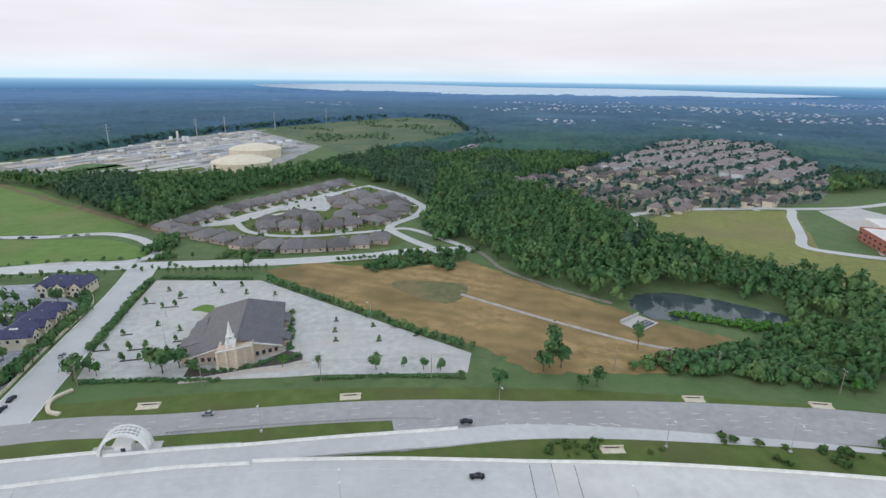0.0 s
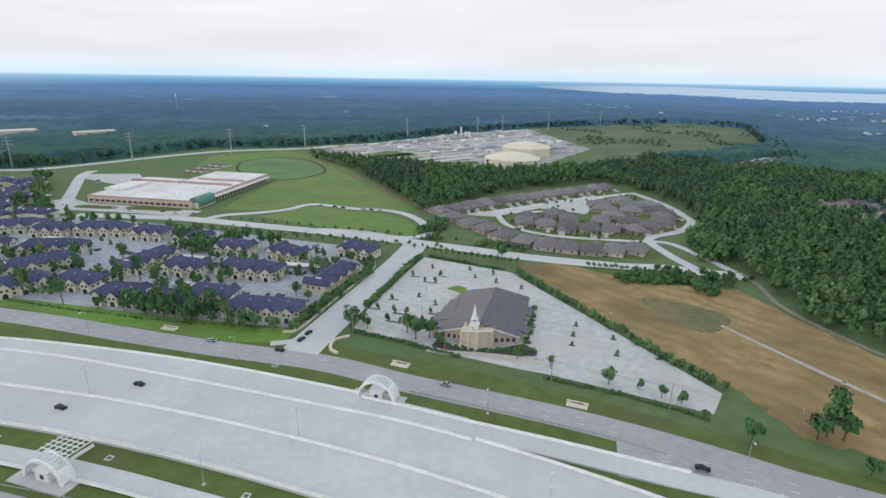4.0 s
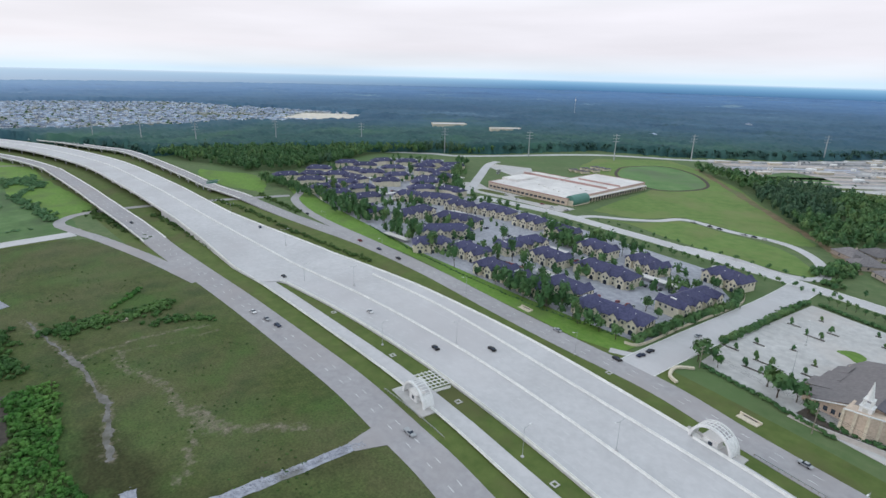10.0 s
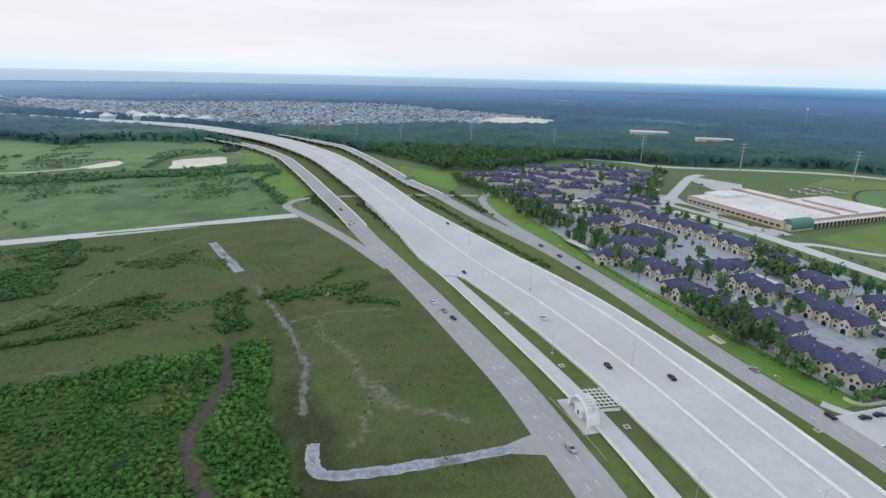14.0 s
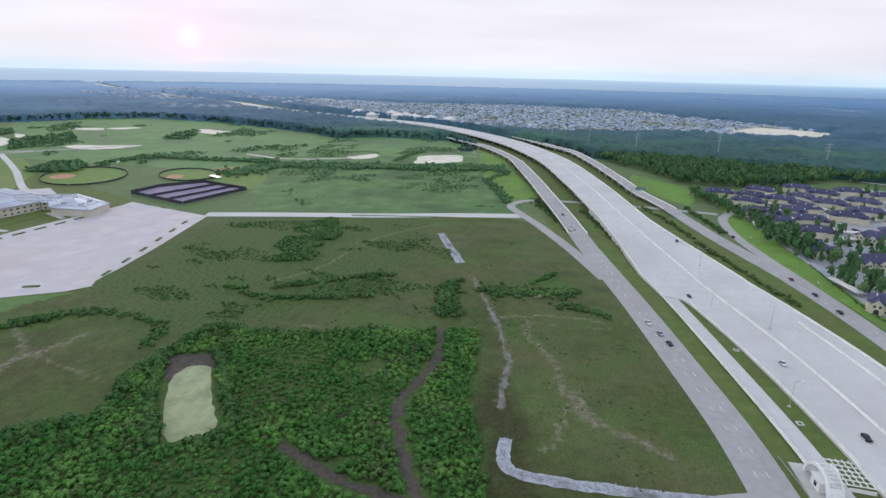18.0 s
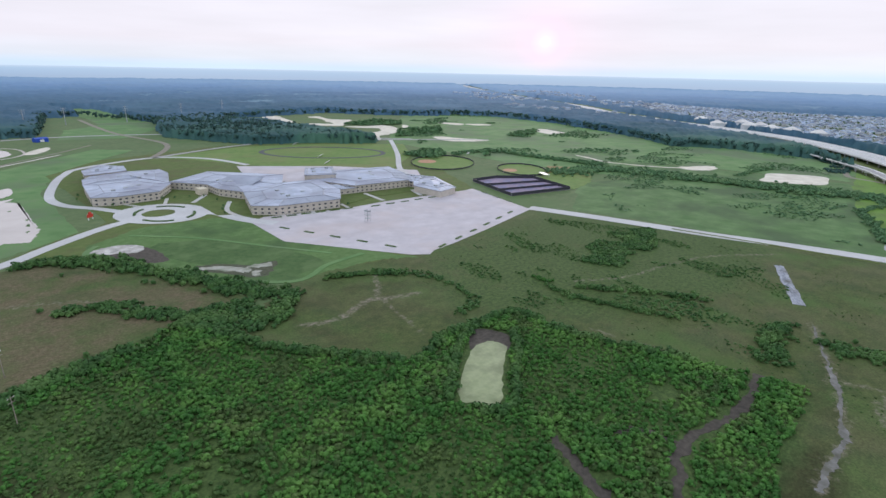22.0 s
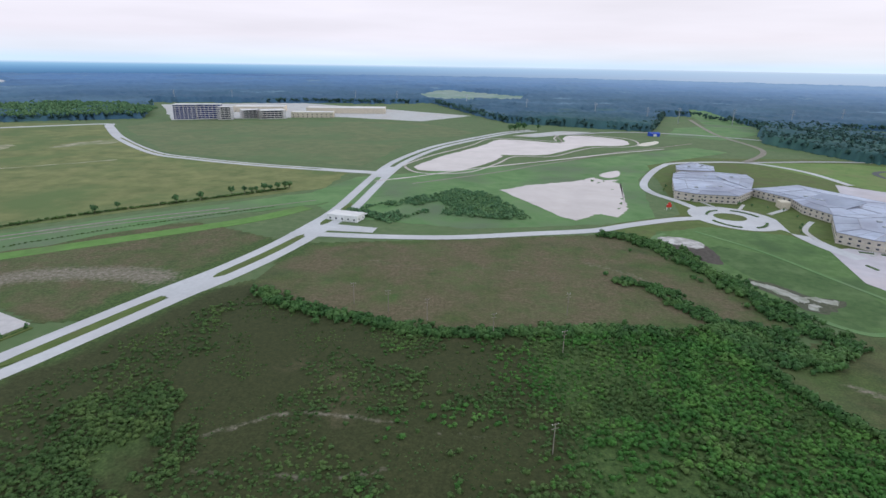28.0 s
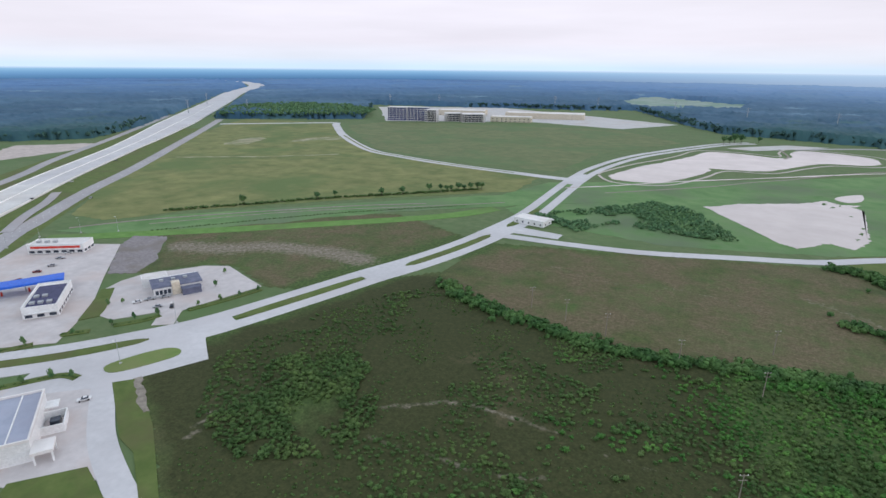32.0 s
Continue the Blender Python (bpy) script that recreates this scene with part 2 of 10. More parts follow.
def land_mat(name):
    """Rough land: meadow, brown stubble, weedy green floor, dark brush floor and worn tracks, mixed by the mesh's own cover attribute."""
    m = mat(name, (0.048, 0.072, 0.020), (0.096, 0.116, 0.040), fine=0.22, big=0.02, c=(0.066, 0.118, 0.030), spread=0.8)
    nt = m.node_tree
    N, L = nt.nodes, nt.links
    p = N["Principled BSDF"]
    col = p.inputs["Base Color"].links[0].from_socket
    p.inputs["Specular IOR Level"].default_value = 0.2
    for scale, lo, hi, much, tint in ((0.022, 0.42, 0.62, 0.62, (0.118, 0.112, 0.058)), (0.045, 0.50, 0.66, 0.55, (0.036, 0.066, 0.022)), (0.013, 0.52, 0.66, 0.5, (0.094, 0.140, 0.046))):
        g2, drift, way, mx = N.new("ShaderNodeNewGeometry"), N.new("ShaderNodeTexNoise"), N.new("ShaderNodeMapRange"), N.new("ShaderNodeMix")
        drift.inputs["Scale"].default_value, drift.inputs["Detail"].default_value, drift.inputs["Roughness"].default_value = scale, 7.0, 0.62
        L.new(g2.outputs["Position"], drift.inputs["Vector"])
        for k, v in zip(("From Min", "From Max", "To Min", "To Max"), (lo, hi, 0.0, much)):
            way.inputs[k].default_value = v
        L.new(drift.outputs[0], way.inputs["Value"])
        mx.data_type = "RGBA"
        mx.inputs[7].default_value = (*tint, 1)
        L.new(way.outputs[0], mx.inputs[0])
        L.new(col, mx.inputs[6])
        col = mx.outputs[2]
    geo, at, sep = N.new("ShaderNodeNewGeometry"), N.new("ShaderNodeAttribute"), N.new("ShaderNodeSeparateXYZ")
    at.attribute_name = "cover"
    L.new(at.outputs["Color"], sep.inputs[0])

    def noise_at(scale):
        n = N.new("ShaderNodeTexNoise")
        n.inputs["Scale"].default_value, n.inputs["Detail"].default_value, n.inputs["Roughness"].default_value = scale, 6.0, 0.65
        L.new(geo.outputs["Position"], n.inputs["Vector"])
        return n.outputs[0]

    for weight, scale, blur, a, b in ((at.outputs["Alpha"], 0.05, 1.4, LAND["brush_a"], LAND["brush_b"]), (sep.outputs[1], 0.035, 2.0, LAND["brown_a"], LAND["brown_b"]), (sep.outputs[0], 0.06, 1.5, LAND["green_a"], LAND["green_b"]), (sep.outputs[2], 0.30, 1.5, LAND["track_a"], LAND["track_b"])):
        edge, own, fac, add, mx, mine = noise_at(scale), noise_at(0.42), N.new("ShaderNodeMapRange"), N.new("ShaderNodeMath"), N.new("ShaderNodeMix"), N.new("ShaderNodeMix")
        add.operation = "ADD"
        sub = N.new("ShaderNodeMath")
        sub.operation = "MULTIPLY_ADD"
        sub.inputs[1].default_value, sub.inputs[2].default_value = blur, -blur / 2
        L.new(edge, sub.inputs[0])
        L.new(sub.outputs[0], add.inputs[0])
        L.new(weight, add.inputs[1])
        fac.inputs["From Min"].default_value, fac.inputs["From Max"].default_value = 0.28, 0.72
        L.new(add.outputs[0], fac.inputs["Value"])
        rg = N.new("ShaderNodeMapRange")
        rg.inputs["From Min"].default_value, rg.inputs["From Max"].default_value = 0.34, 0.66
        L.new(own, rg.inputs["Value"])
        mine.data_type = mx.data_type = "RGBA"
        mine.inputs[6].default_value, mine.inputs[7].default_value = (*a, 1), (*b, 1)
        L.new(rg.outputs[0], mine.inputs[0])
        L.new(fac.outputs[0], mx.inputs[0])
        L.new(col, mx.inputs[6])
        L.new(mine.outputs[2], mx.inputs[7])
        col = mx.outputs[2]
    fine, sc = N.new("ShaderNodeMapRange"), N.new("ShaderNodeVectorMath")
    fine.inputs["From Min"].default_value, fine.inputs["From Max"].default_value = 0.3, 0.7
    fine.inputs["To Min"].default_value, fine.inputs["To Max"].default_value = 0.70, 1.32
    L.new(noise_at(1.1), fine.inputs["Value"])
    sc.operation = "SCALE"
    L.new(col, sc.inputs[0])
    L.new(fine.outputs[0], sc.inputs["Scale"])
    L.new(sc.outputs[0], p.inputs["Base Color"])
    return m


LAND = dict(brush_a=(0.034, 0.043, 0.015), brush_b=(0.057, 0.061, 0.023), brown_a=(0.096, 0.084, 0.042), brown_b=(0.160, 0.124, 0.078), green_a=(0.038, 0.068, 0.019), green_b=(0.086, 0.132, 0.040), track_a=(0.110, 0.104, 0.064), track_b=(0.290, 0.245, 0.200))


def flat(name, col, rough=0.6, metal=0.0, random=0.0):
    return mat(name, col, tuple(0.86 * v for v in col), fine=1.5, big=0.1, rough=rough, metal=metal, random=random)


M = dict(
    ground=mat("ground_scrub", (0.082, 0.135, 0.052), (0.140, 0.180, 0.082), fine=0.14, big=0.012, c=(0.098, 0.160, 0.060), spread=0.8),
    meadow=mat("meadow_grass", (0.062, 0.089, 0.044), (0.123, 0.148, 0.078), fine=0.30, big=0.02, c=(0.079, 0.130, 0.056)),
    # bluish town roof and wall colours have distance haze painted in
    townroof=mat("haze_blue_roof", (0.13, 0.17, 0.25), (0.38, 0.44, 0.54), fine=0.05, big=0.01, facets=0.5),
    townwall=mat("hazed_town_wall", (0.58, 0.61, 0.67), (0.74, 0.76, 0.80), fine=0.02, big=0.01),
    trail=mat("worn_trail", (0.105, 0.112, 0.062), (0.24, 0.215, 0.165), fine=0.16, big=0.05, c=(0.10, 0.11, 0.055)),
    brush=mat("brush_floor", (0.045, 0.070, 0.037), (0.092, 0.108, 0.060), fine=0.4, big=0.03, c=(0.100, 0.102, 0.076)),
    bank=mat("green_bank", (0.070, 0.146, 0.038), (0.124, 0.204, 0.070), fine=0.2, big=0.02, c=(0.058, 0.112, 0.036), spread=0.8),
    lush=mat("lush_meadow", (0.060, 0.136, 0.040), (0.140, 0.226, 0.090), fine=0.05, big=0.018, c=(0.072, 0.122, 0.052), spread=0.8),
    canalgrass=mat("canal_grass", (0.090, 0.200, 0.040), (0.150, 0.275, 0.070), fine=0.12, big=0.02, c=(0.120, 0.200, 0.060), spread=0.8),
    farmeadow=mat("olive_field", (0.100, 0.138, 0.058), (0.172, 0.190, 0.090), fine=0.06, big=0.010, c=(0.105, 0.160, 0.066), spread=0.9),
    verge=mat("mown_verge", (0.072, 0.116, 0.026), (0.132, 0.166, 0.050), fine=0.16, big=0.03, bump=0.1, c=(0.108, 0.118, 0.044), spread=0.9),
    lawn=mat("bright_lawn", (0.11, 0.22, 0.035), (0.16, 0.27, 0.055), fine=0.4, big=0.03, bump=0.1, c=(0.12, 0.19, 0.05)),
    pasture=mat("green_pasture", (0.080, 0.178, 0.056), (0.168, 0.270, 0.110), fine=0.04, big=0.010, bump=0.2, c=(0.120, 0.168, 0.092), spread=0.9),
    sportfield=mat("sport_grass", (0.108, 0.192, 0.046), (0.168, 0.242, 0.070), fine=0.12, big=0.012, c=(0.182, 0.206, 0.078), spread=0.8),
    bluesteel=flat("blue_steel", (0.03, 0.09, 0.50), 0.5),
    # grass colour lightened and blued to paint haze over the distant clearing
    farclear=mat("hazed_clearing", (0.190, 0.265, 0.225), (0.310, 0.370, 0.330), fine=0.02, big=0.006, c=(0.16, 0.26, 0.19), spread=0.9),
    yellowfield=mat("yellow_grass", (0.185, 0.200, 0.062), (0.245, 0.240, 0.085), fine=0.2, big=0.015, c=(0.225, 0.200, 0.090)),
    worksgravel=mat("works_gravel", (0.270, 0.262, 0.268), (0.420, 0.405, 0.405), fine=0.12, big=0.02, c=(0.20, 0.205, 0.17)),
    plots=mat("suburb_plots", (0.115, 0.135, 0.095), (0.250, 0.245, 0.220), fine=0.16, big=0.03, c=(0.10, 0.13, 0.07), spread=0.8),
    heath=mat("heath_grass", (0.060, 0.100, 0.056), (0.118, 0.158, 0.084), fine=0.05, big=0.006, c=(0.150, 0.165, 0.098), spread=0.8),
    seland=mat("pale_field_grass", (0.110, 0.140, 0.046), (0.235, 0.235, 0.092), fine=0.045, big=0.009, c=(0.112, 0.158, 0.052), spread=0.8),
    straw=mat("mown_hay", (0.240, 0.158, 0.070), (0.440, 0.300, 0.145), fine=0.16, big=0.02, c=(0.190, 0.135, 0.062), spread=0.8, stripes=(-52, 0.028, 0.42, (0.185, 0.138, 0.062))),
    haygreen=mat("weedy_hay", (0.105, 0.115, 0.052), (0.185, 0.165, 0.085), fine=0.25, big=0.05, c=(0.215, 0.165, 0.085), spread=0.8),
    palesoil=mat("pale_bare_soil", (0.14, 0.16, 0.06), (0.42, 0.38, 0.28), fine=0.05, big=0.02, c=(0.16, 0.19, 0.07), spread=0.8),
    soil=mat("bare_soil", (0.20, 0.175, 0.145), (0.30, 0.265, 0.225), fine=0.4, big=0.03, bump=0.1),
    gravel=mat("gravel_pad", (0.205, 0.185, 0.190), (0.275, 0.250, 0.255), fine=0.5, big=0.05, c=(0.20, 0.175, 0.16)),
    sand=mat("pale_sand", (0.60, 0.54, 0.46), (0.74, 0.68, 0.60), fine=0.08, big=0.01),
    redclay=mat("red_clay", (0.42, 0.22, 0.14), (0.5, 0.29, 0.19), fine=0.3, big=0.02),
    redsoil=mat("reddish_soil", (0.150, 0.130, 0.070), (0.230, 0.165, 0.105), fine=0.12, big=0.02, c=(0.13, 0.16, 0.07)),
    ditchbank=mat("ditch_weeds", (0.052, 0.066, 0.034), (0.100, 0.098, 0.066), fine=0.5, big=0.05, c=(0.080, 0.084, 0.058)),
    silt=mat("grey_silt", (0.105, 0.102, 0.086), (0.270, 0.260, 0.255), fine=0.22, big=0.06, c=(0.10, 0.098, 0.07), spread=0.8),
    hollow=mat("hollow_weeds", (0.042, 0.094, 0.026), (0.080, 0.142, 0.044), fine=0.25, big=0.05, c=(0.096, 0.158, 0.056), spread=0.8),
    # puddle and marsh: mud tones with the water's white glints painted in as patches
    puddle=mat("mud_glint_puddle", (0.16, 0.145, 0.13), (0.56, 0.53, 0.50), fine=0.14, big=0.06, rough=0.25, c=(0.30, 0.28, 0.25), spread=0.7),
    marsh=mat("marsh_water", (0.15, 0.16, 0.10), (0.42, 0.40, 0.36), fine=0.22, big=0.08, rough=0.3, c=(0.10, 0.13, 0.06), spread=0.8),
    mud=mat("dark_mud", (0.06, 0.05, 0.045), (0.10, 0.085, 0.07), fine=0.5, big=0.05),
    concrete=mat("pale_concrete", (0.51, 0.50, 0.512), (0.565, 0.553, 0.565), fine=0.35, big=0.012, rough=0.85, c=(0.515, 0.495, 0.507)),
    lot=mat("parking_concrete", (0.44, 0.43, 0.43), (0.55, 0.54, 0.53), fine=0.25, big=0.02, rough=0.85, c=(0.50, 0.46, 0.44)),
    shoplot=mat("shop_paving", (0.47, 0.435, 0.435), (0.585, 0.545, 0.54), fine=0.2, big=0.03, rough=0.85, c=(0.52, 0.45, 0.43), spread=0.9),
    schoollot=mat("school_paving", (0.46, 0.42, 0.455), (0.58, 0.535, 0.570), fine=0.07, big=0.02, rough=0.85, c=(0.53, 0.465, 0.48), spread=0.9),
    frontage=mat("grey_asphalt", (0.335, 0.322, 0.335), (0.39, 0.375, 0.39), fine=0.3, big=0.015, rough=0.9, c=(0.37, 0.343, 0.347)),
    apron=mat("apartment_paving", (0.31, 0.315, 0.36), (0.42, 0.425, 0.47), fine=0.3, big=0.03, rough=0.9),
    deck=mat("bridge_deck_concrete", (0.57, 0.555, 0.545), (0.63, 0.615, 0.60), fine=0.3, big=0.02, rough=0.85, c=(0.60, 0.57, 0.55)),
    barrier=mat("barrier_concrete", (0.70, 0.70, 0.69), (0.82, 0.82, 0.80), fine=0.6, big=0.05, rough=0.8),
    paint=flat("road_paint", (0.78, 0.78, 0.78)),
    wornpaint=flat("worn_road_paint", (0.64, 0.635, 0.64)),
    dark=flat("dark_joint", (0.05, 0.05, 0.055)),
    white=flat("white_paint", (0.80, 0.80, 0.80), 0.4),
    cream=mat("cream_siding", (0.620, 0.572, 0.450), (0.700, 0.648, 0.525), fine=0.8, big=0.1),
    stone=mat("pale_stone", (0.55, 0.48, 0.38), (0.68, 0.61, 0.50), fine=1.2, big=0.1),
    slate=mat("blue_slate_shingle", (0.046, 0.048, 0.104), (0.080, 0.080, 0.156), fine=0.8, big=0.05, rough=0.7, random=0.15),
    shingle=mat("brown_shingle", (0.138, 0.128, 0.134), (0.208, 0.192, 0.196), fine=0.9, big=0.05, rough=0.85, random=0.30),
    suburbroof=mat("mixed_brown_shingle", (0.130, 0.110, 0.112), (0.210, 0.176, 0.172), fine=0.9, big=0.05, rough=0.85, random=0.55),
    # lit and shaded tones of the church shingle; the darker also roofs the huts
    litshingle=mat("lit_grey_shingle", (0.165, 0.150, 0.155), (0.205, 0.188, 0.192), fine=0.8, big=0.06, rough=0.8),
    darkshadeshingle=mat("dark_and_shaded_shingle", (0.120, 0.114, 0.134), (0.155, 0.146, 0.168), fine=0.8, big=0.06, rough=0.8),
    brick=mat("house_brick", (0.36, 0.30, 0.26), (0.50, 0.43, 0.38), fine=1.0, big=0.1, random=0.3),
    tanbrick=mat("tan_brick", (0.50, 0.40, 0.32), (0.62, 0.51, 0.42), fine=1.3, big=0.15),
    redbrick=mat("red_brick", (0.34, 0.12, 0.09), (0.42, 0.17, 0.13), fine=1.0, big=0.1),
    schoolwall=mat("school_brick", (0.52, 0.47, 0.42), (0.60, 0.55, 0.49), fine=1.0, big=0.1),
    metalroof=mat("pale_metal_roof", (0.32, 0.35, 0.44), (0.45, 0.48, 0.585), fine=0.12, big=0.03, rough=0.5, c=(0.28, 0.29, 0.37), facets=0.20),
    membrane=mat("white_membrane_roof", (0.66, 0.63, 0.62), (0.76, 0.73, 0.71), fine=0.15, big=0.02, rough=0.8, c=(0.60, 0.57, 0.56)),
    channel=mat("channel_concrete", (0.34, 0.30, 0.27), (0.46, 0.41, 0.38), fine=0.3, big=0.05),
    worksdark=mat("dark_works_paving", (0.13, 0.135, 0.15), (0.21, 0.215, 0.235), fine=0.15, big=0.03),
    workspink=mat("pinkish_gravel", (0.42, 0.36, 0.33), (0.54, 0.47, 0.44), fine=0.12, big=0.02),
    walk=mat("pinkish_paving", (0.44, 0.39, 0.36), (0.54, 0.48, 0.45), fine=0.6, big=0.05),
    coping=mat("rose_coping", (0.42, 0.27, 0.25), (0.50, 0.34, 0.31), fine=0.5, big=0.05),
    roofseam=mat("grey_ridge_metal", (0.24, 0.25, 0.31), (0.32, 0.33, 0.39), fine=0.3, big=0.03, rough=0.5),
    blueroof=mat("blue_roof", (0.02, 0.10, 0.55), (0.03, 0.16, 0.68), fine=0.8, big=0.1, rough=0.5),
    tank=mat("cream_tank_steel", (0.66, 0.58, 0.45), (0.74, 0.66, 0.53), fine=0.2, big=0.02, rough=0.7),
    steel=flat("galvanised_steel", (0.42, 0.44, 0.46), 0.5, 0.3),
    wood=flat("weathered_pole_wood", (0.30, 0.26, 0.22)),
    pipe=flat("process_steel", (0.40, 0.42, 0.44), 0.6, random=0.3),
    glass=mat("dark_window_glass", (0.03, 0.04, 0.06), (0.06, 0.075, 0.10), fine=0.5, big=0.1, rough=0.12),
    office=mat("blue_curtain_glass", (0.045, 0.06, 0.16), (0.07, 0.09, 0.22), fine=0.1, big=0.03, rough=0.2),
    shutter=flat("garage_door_white", (0.62, 0.60, 0.56)),
    red=flat("red_sign", (0.65, 0.06, 0.04)),
    teal=flat("green_metal_roof", (0.10, 0.24, 0.20), 0.5),
    court=mat("purple_court", (0.25, 0.20, 0.28), (0.32, 0.26, 0.35), fine=0.3, big=0.05),
    courtblue=mat("court_paint", (0.20, 0.185, 0.29), (0.26, 0.24, 0.35), fine=0.3, big=0.05),
    slateroof=mat("blue_grey_roof", (0.10, 0.11, 0.17), (0.16, 0.17, 0.24), fine=0.3, big=0.05, rough=0.7),
    fence=flat("dark_windscreen", (0.050, 0.052, 0.066)),
    trunk=mat("bark", (0.07, 0.055, 0.04), (0.12, 0.10, 0.075), fine=2.0, big=0.3),
    water=mat("pale_pond_water", (0.46, 0.39, 0.365), (0.52, 0.445, 0.42), fine=0.02, big=0.01, rough=0.16),
    darkwater=mat("dark_pond_water", (0.04, 0.06, 0.07), (0.07, 0.09, 0.10), fine=0.05, big=0.04, rough=0.06),
    algae=mat("algae_water", (0.185, 0.235, 0.105), (0.290, 0.335, 0.180), fine=0.25, big=0.06, rough=0.5, c=(0.150, 0.185, 0.085), spread=0.9),
    lake=flat("lake_water", (0.55, 0.66, 0.78), 0.2),
    rubble=mat("riprap_stone", (0.25, 0.26, 0.31), (0.46, 0.47, 0.53), fine=0.5, big=0.08, bump=0.2, c=(0.20, 0.20, 0.20), spread=0.8),
    tyre=flat("tyre_rubber", (0.015, 0.015, 0.015)),
    oak=leaf_mat("broadleaf", (0.040, 0.104, 0.042), (0.078, 0.164, 0.060), (0.122, 0.200, 0.072)),
    pine=leaf_mat("pine_needles", (0.036, 0.086, 0.052), (0.068, 0.128, 0.072), (0.090, 0.152, 0.076)),
    bush=leaf_mat("brush_leaves", (0.032, 0.104, 0.020), (0.060, 0.170, 0.031), (0.102, 0.216, 0.046)),
    drybush=leaf_mat("dull_brush_leaves", (0.040, 0.084, 0.022), (0.066, 0.122, 0.034), (0.088, 0.142, 0.040)),
    midbush=leaf_mat("hedge_leaves", (0.034, 0.090, 0.026), (0.064, 0.142, 0.038), (0.092, 0.172, 0.050)),
    land=land_mat("rough_land"),
    # both woods turn bluer outwards: distance haze put into the base colour
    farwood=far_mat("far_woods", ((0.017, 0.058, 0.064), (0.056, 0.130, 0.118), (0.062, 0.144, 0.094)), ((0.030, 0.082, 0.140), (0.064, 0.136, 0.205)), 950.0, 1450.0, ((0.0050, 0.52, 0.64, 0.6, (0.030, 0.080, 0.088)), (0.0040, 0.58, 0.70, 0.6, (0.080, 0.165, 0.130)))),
    distance=far_mat("painted_haze_woods", ((0.030, 0.082, 0.140), (0.064, 0.136, 0.205), (0.042, 0.106, 0.158)), ((0.074, 0.176, 0.350), (0.106, 0.222, 0.415)), 1500.0, 3800.0, ((0.0020, 0.52, 0.66, 0.55, (0.110, 0.200, 0.290)), (0.0034, 0.62, 0.70, 0.75, (0.200, 0.310, 0.380)), (0.0016, 0.54, 0.66, 0.45, (0.034, 0.090, 0.180))), 0.75),
    # leaf colours shifted lighter or bluer: haze painted in to match the far woods
    fieldbush=leaf_mat("hazed_bush_leaves", (0.062, 0.146, 0.066), (0.098, 0.192, 0.086), (0.126, 0.222, 0.094)),
    edgewood=leaf_mat("hazed_edge_leaves", (0.024, 0.064, 0.060), (0.044, 0.100, 0.088), (0.056, 0.122, 0.092)),
)
CARPAINT = {k: flat("car_paint_" + k, c, 0.3) for k, c in dict(black=(0.012, 0.012, 0.014), white=(0.75, 0.75, 0.76), silver=(0.40, 0.41, 0.43), red=(0.25, 0.03, 0.03), navy=(0.02, 0.03, 0.07)).items()}
# ---------------------------------------------------------------- helpers for shapes
def obj(name, verts, faces, material, parent=None, label="", smooth=False):
    me = bpy.data.meshes.new(name)
    me.from_pydata([tuple(v) for v in verts], [], [tuple(f) for f in faces])
    me.materials.append(material)
    if smooth:
        me.shade_smooth()
    ob = new(name, me)
    if parent:
        ob.parent = parent
    if label:
        ob["label"] = label
    return ob


def part(name, bm, material, parent=None, label="", smooth=False):
    """Links a bmesh as one mesh object under a thing or a part."""
    me = bpy.data.meshes.new(name)
    bmesh.ops.recalc_face_normals(bm, faces=bm.faces)
    bm.to_mesh(me)
    bm.free()
    me.materials.append(material)
    if smooth:
        me.shade_smooth()
    ob = new(name, me)
    if parent:
        ob.parent = parent
    if label:
        ob["label"] = label
    return ob


def thing(name, label, category, at=(0, 0, 0), turn=0.0, group=""):
    e = new(name)
    e.matrix_basis = pose(*at, 0, 0, turn)
    return tagged(e, label, category, group)


def smooth(pts, n=8, closed=False):
    """Points along a smooth curve through the given ones (2 or 3 coordinates)."""
    p = np.array(pts, float)
    k = len(p)
    out = []
    for i in range(k if closed else k - 1):
        a, b, c, d = (p[(i + j) % k] if closed else p[min(max(i + j, 0), k - 1)] for j in (-1, 0, 1, 2))
        for t in np.arange(n) / n:
            out.append(0.5 * (2 * b + (c - a) * t + (2 * a - 5 * b + 4 * c - d) * t**2 + (3 * b - a - 3 * c + d) * t**3))
    if not closed:
        out.append(p[-1])
    return np.array(out)


def sideways(c, by):
    """A line shifted to its left by so many metres (a number or one for each point)."""
    d = np.gradient(c[:, :2], axis=0)
    d /= np.linalg.norm(d, axis=1)[:, None] + 1e-9
    q = c.copy()
    q[:, :2] += np.stack([-d[:, 1], d[:, 0]], 1) * np.reshape(by, (-1, 1))
    return q


def lift(c, z):
    return np.c_[c[:, :2], np.full(len(c), float(z)) if np.isscalar(z) else z]


def band(name, left, right, material, depth=0.5, parent=None, label=""):
    """A slab between two lines of equally many 3D points."""
    n = len(left)
    down = np.array([0, 0, depth])
    v = np.concatenate([left, right, left - down, right - down])
    f = []
    for i in range(n - 1):
        f += [(i, n + i, n + i + 1, i + 1), (2 * n + i, i, i + 1, 2 * n + i + 1), (n + i, 3 * n + i, 3 * n + i + 1, n + i + 1)]
    f += [(0, 2 * n, 3 * n, n), (n - 1, 2 * n - 1, 4 * n - 1, 3 * n - 1)]
    return obj(name, v, f, material, parent, label)


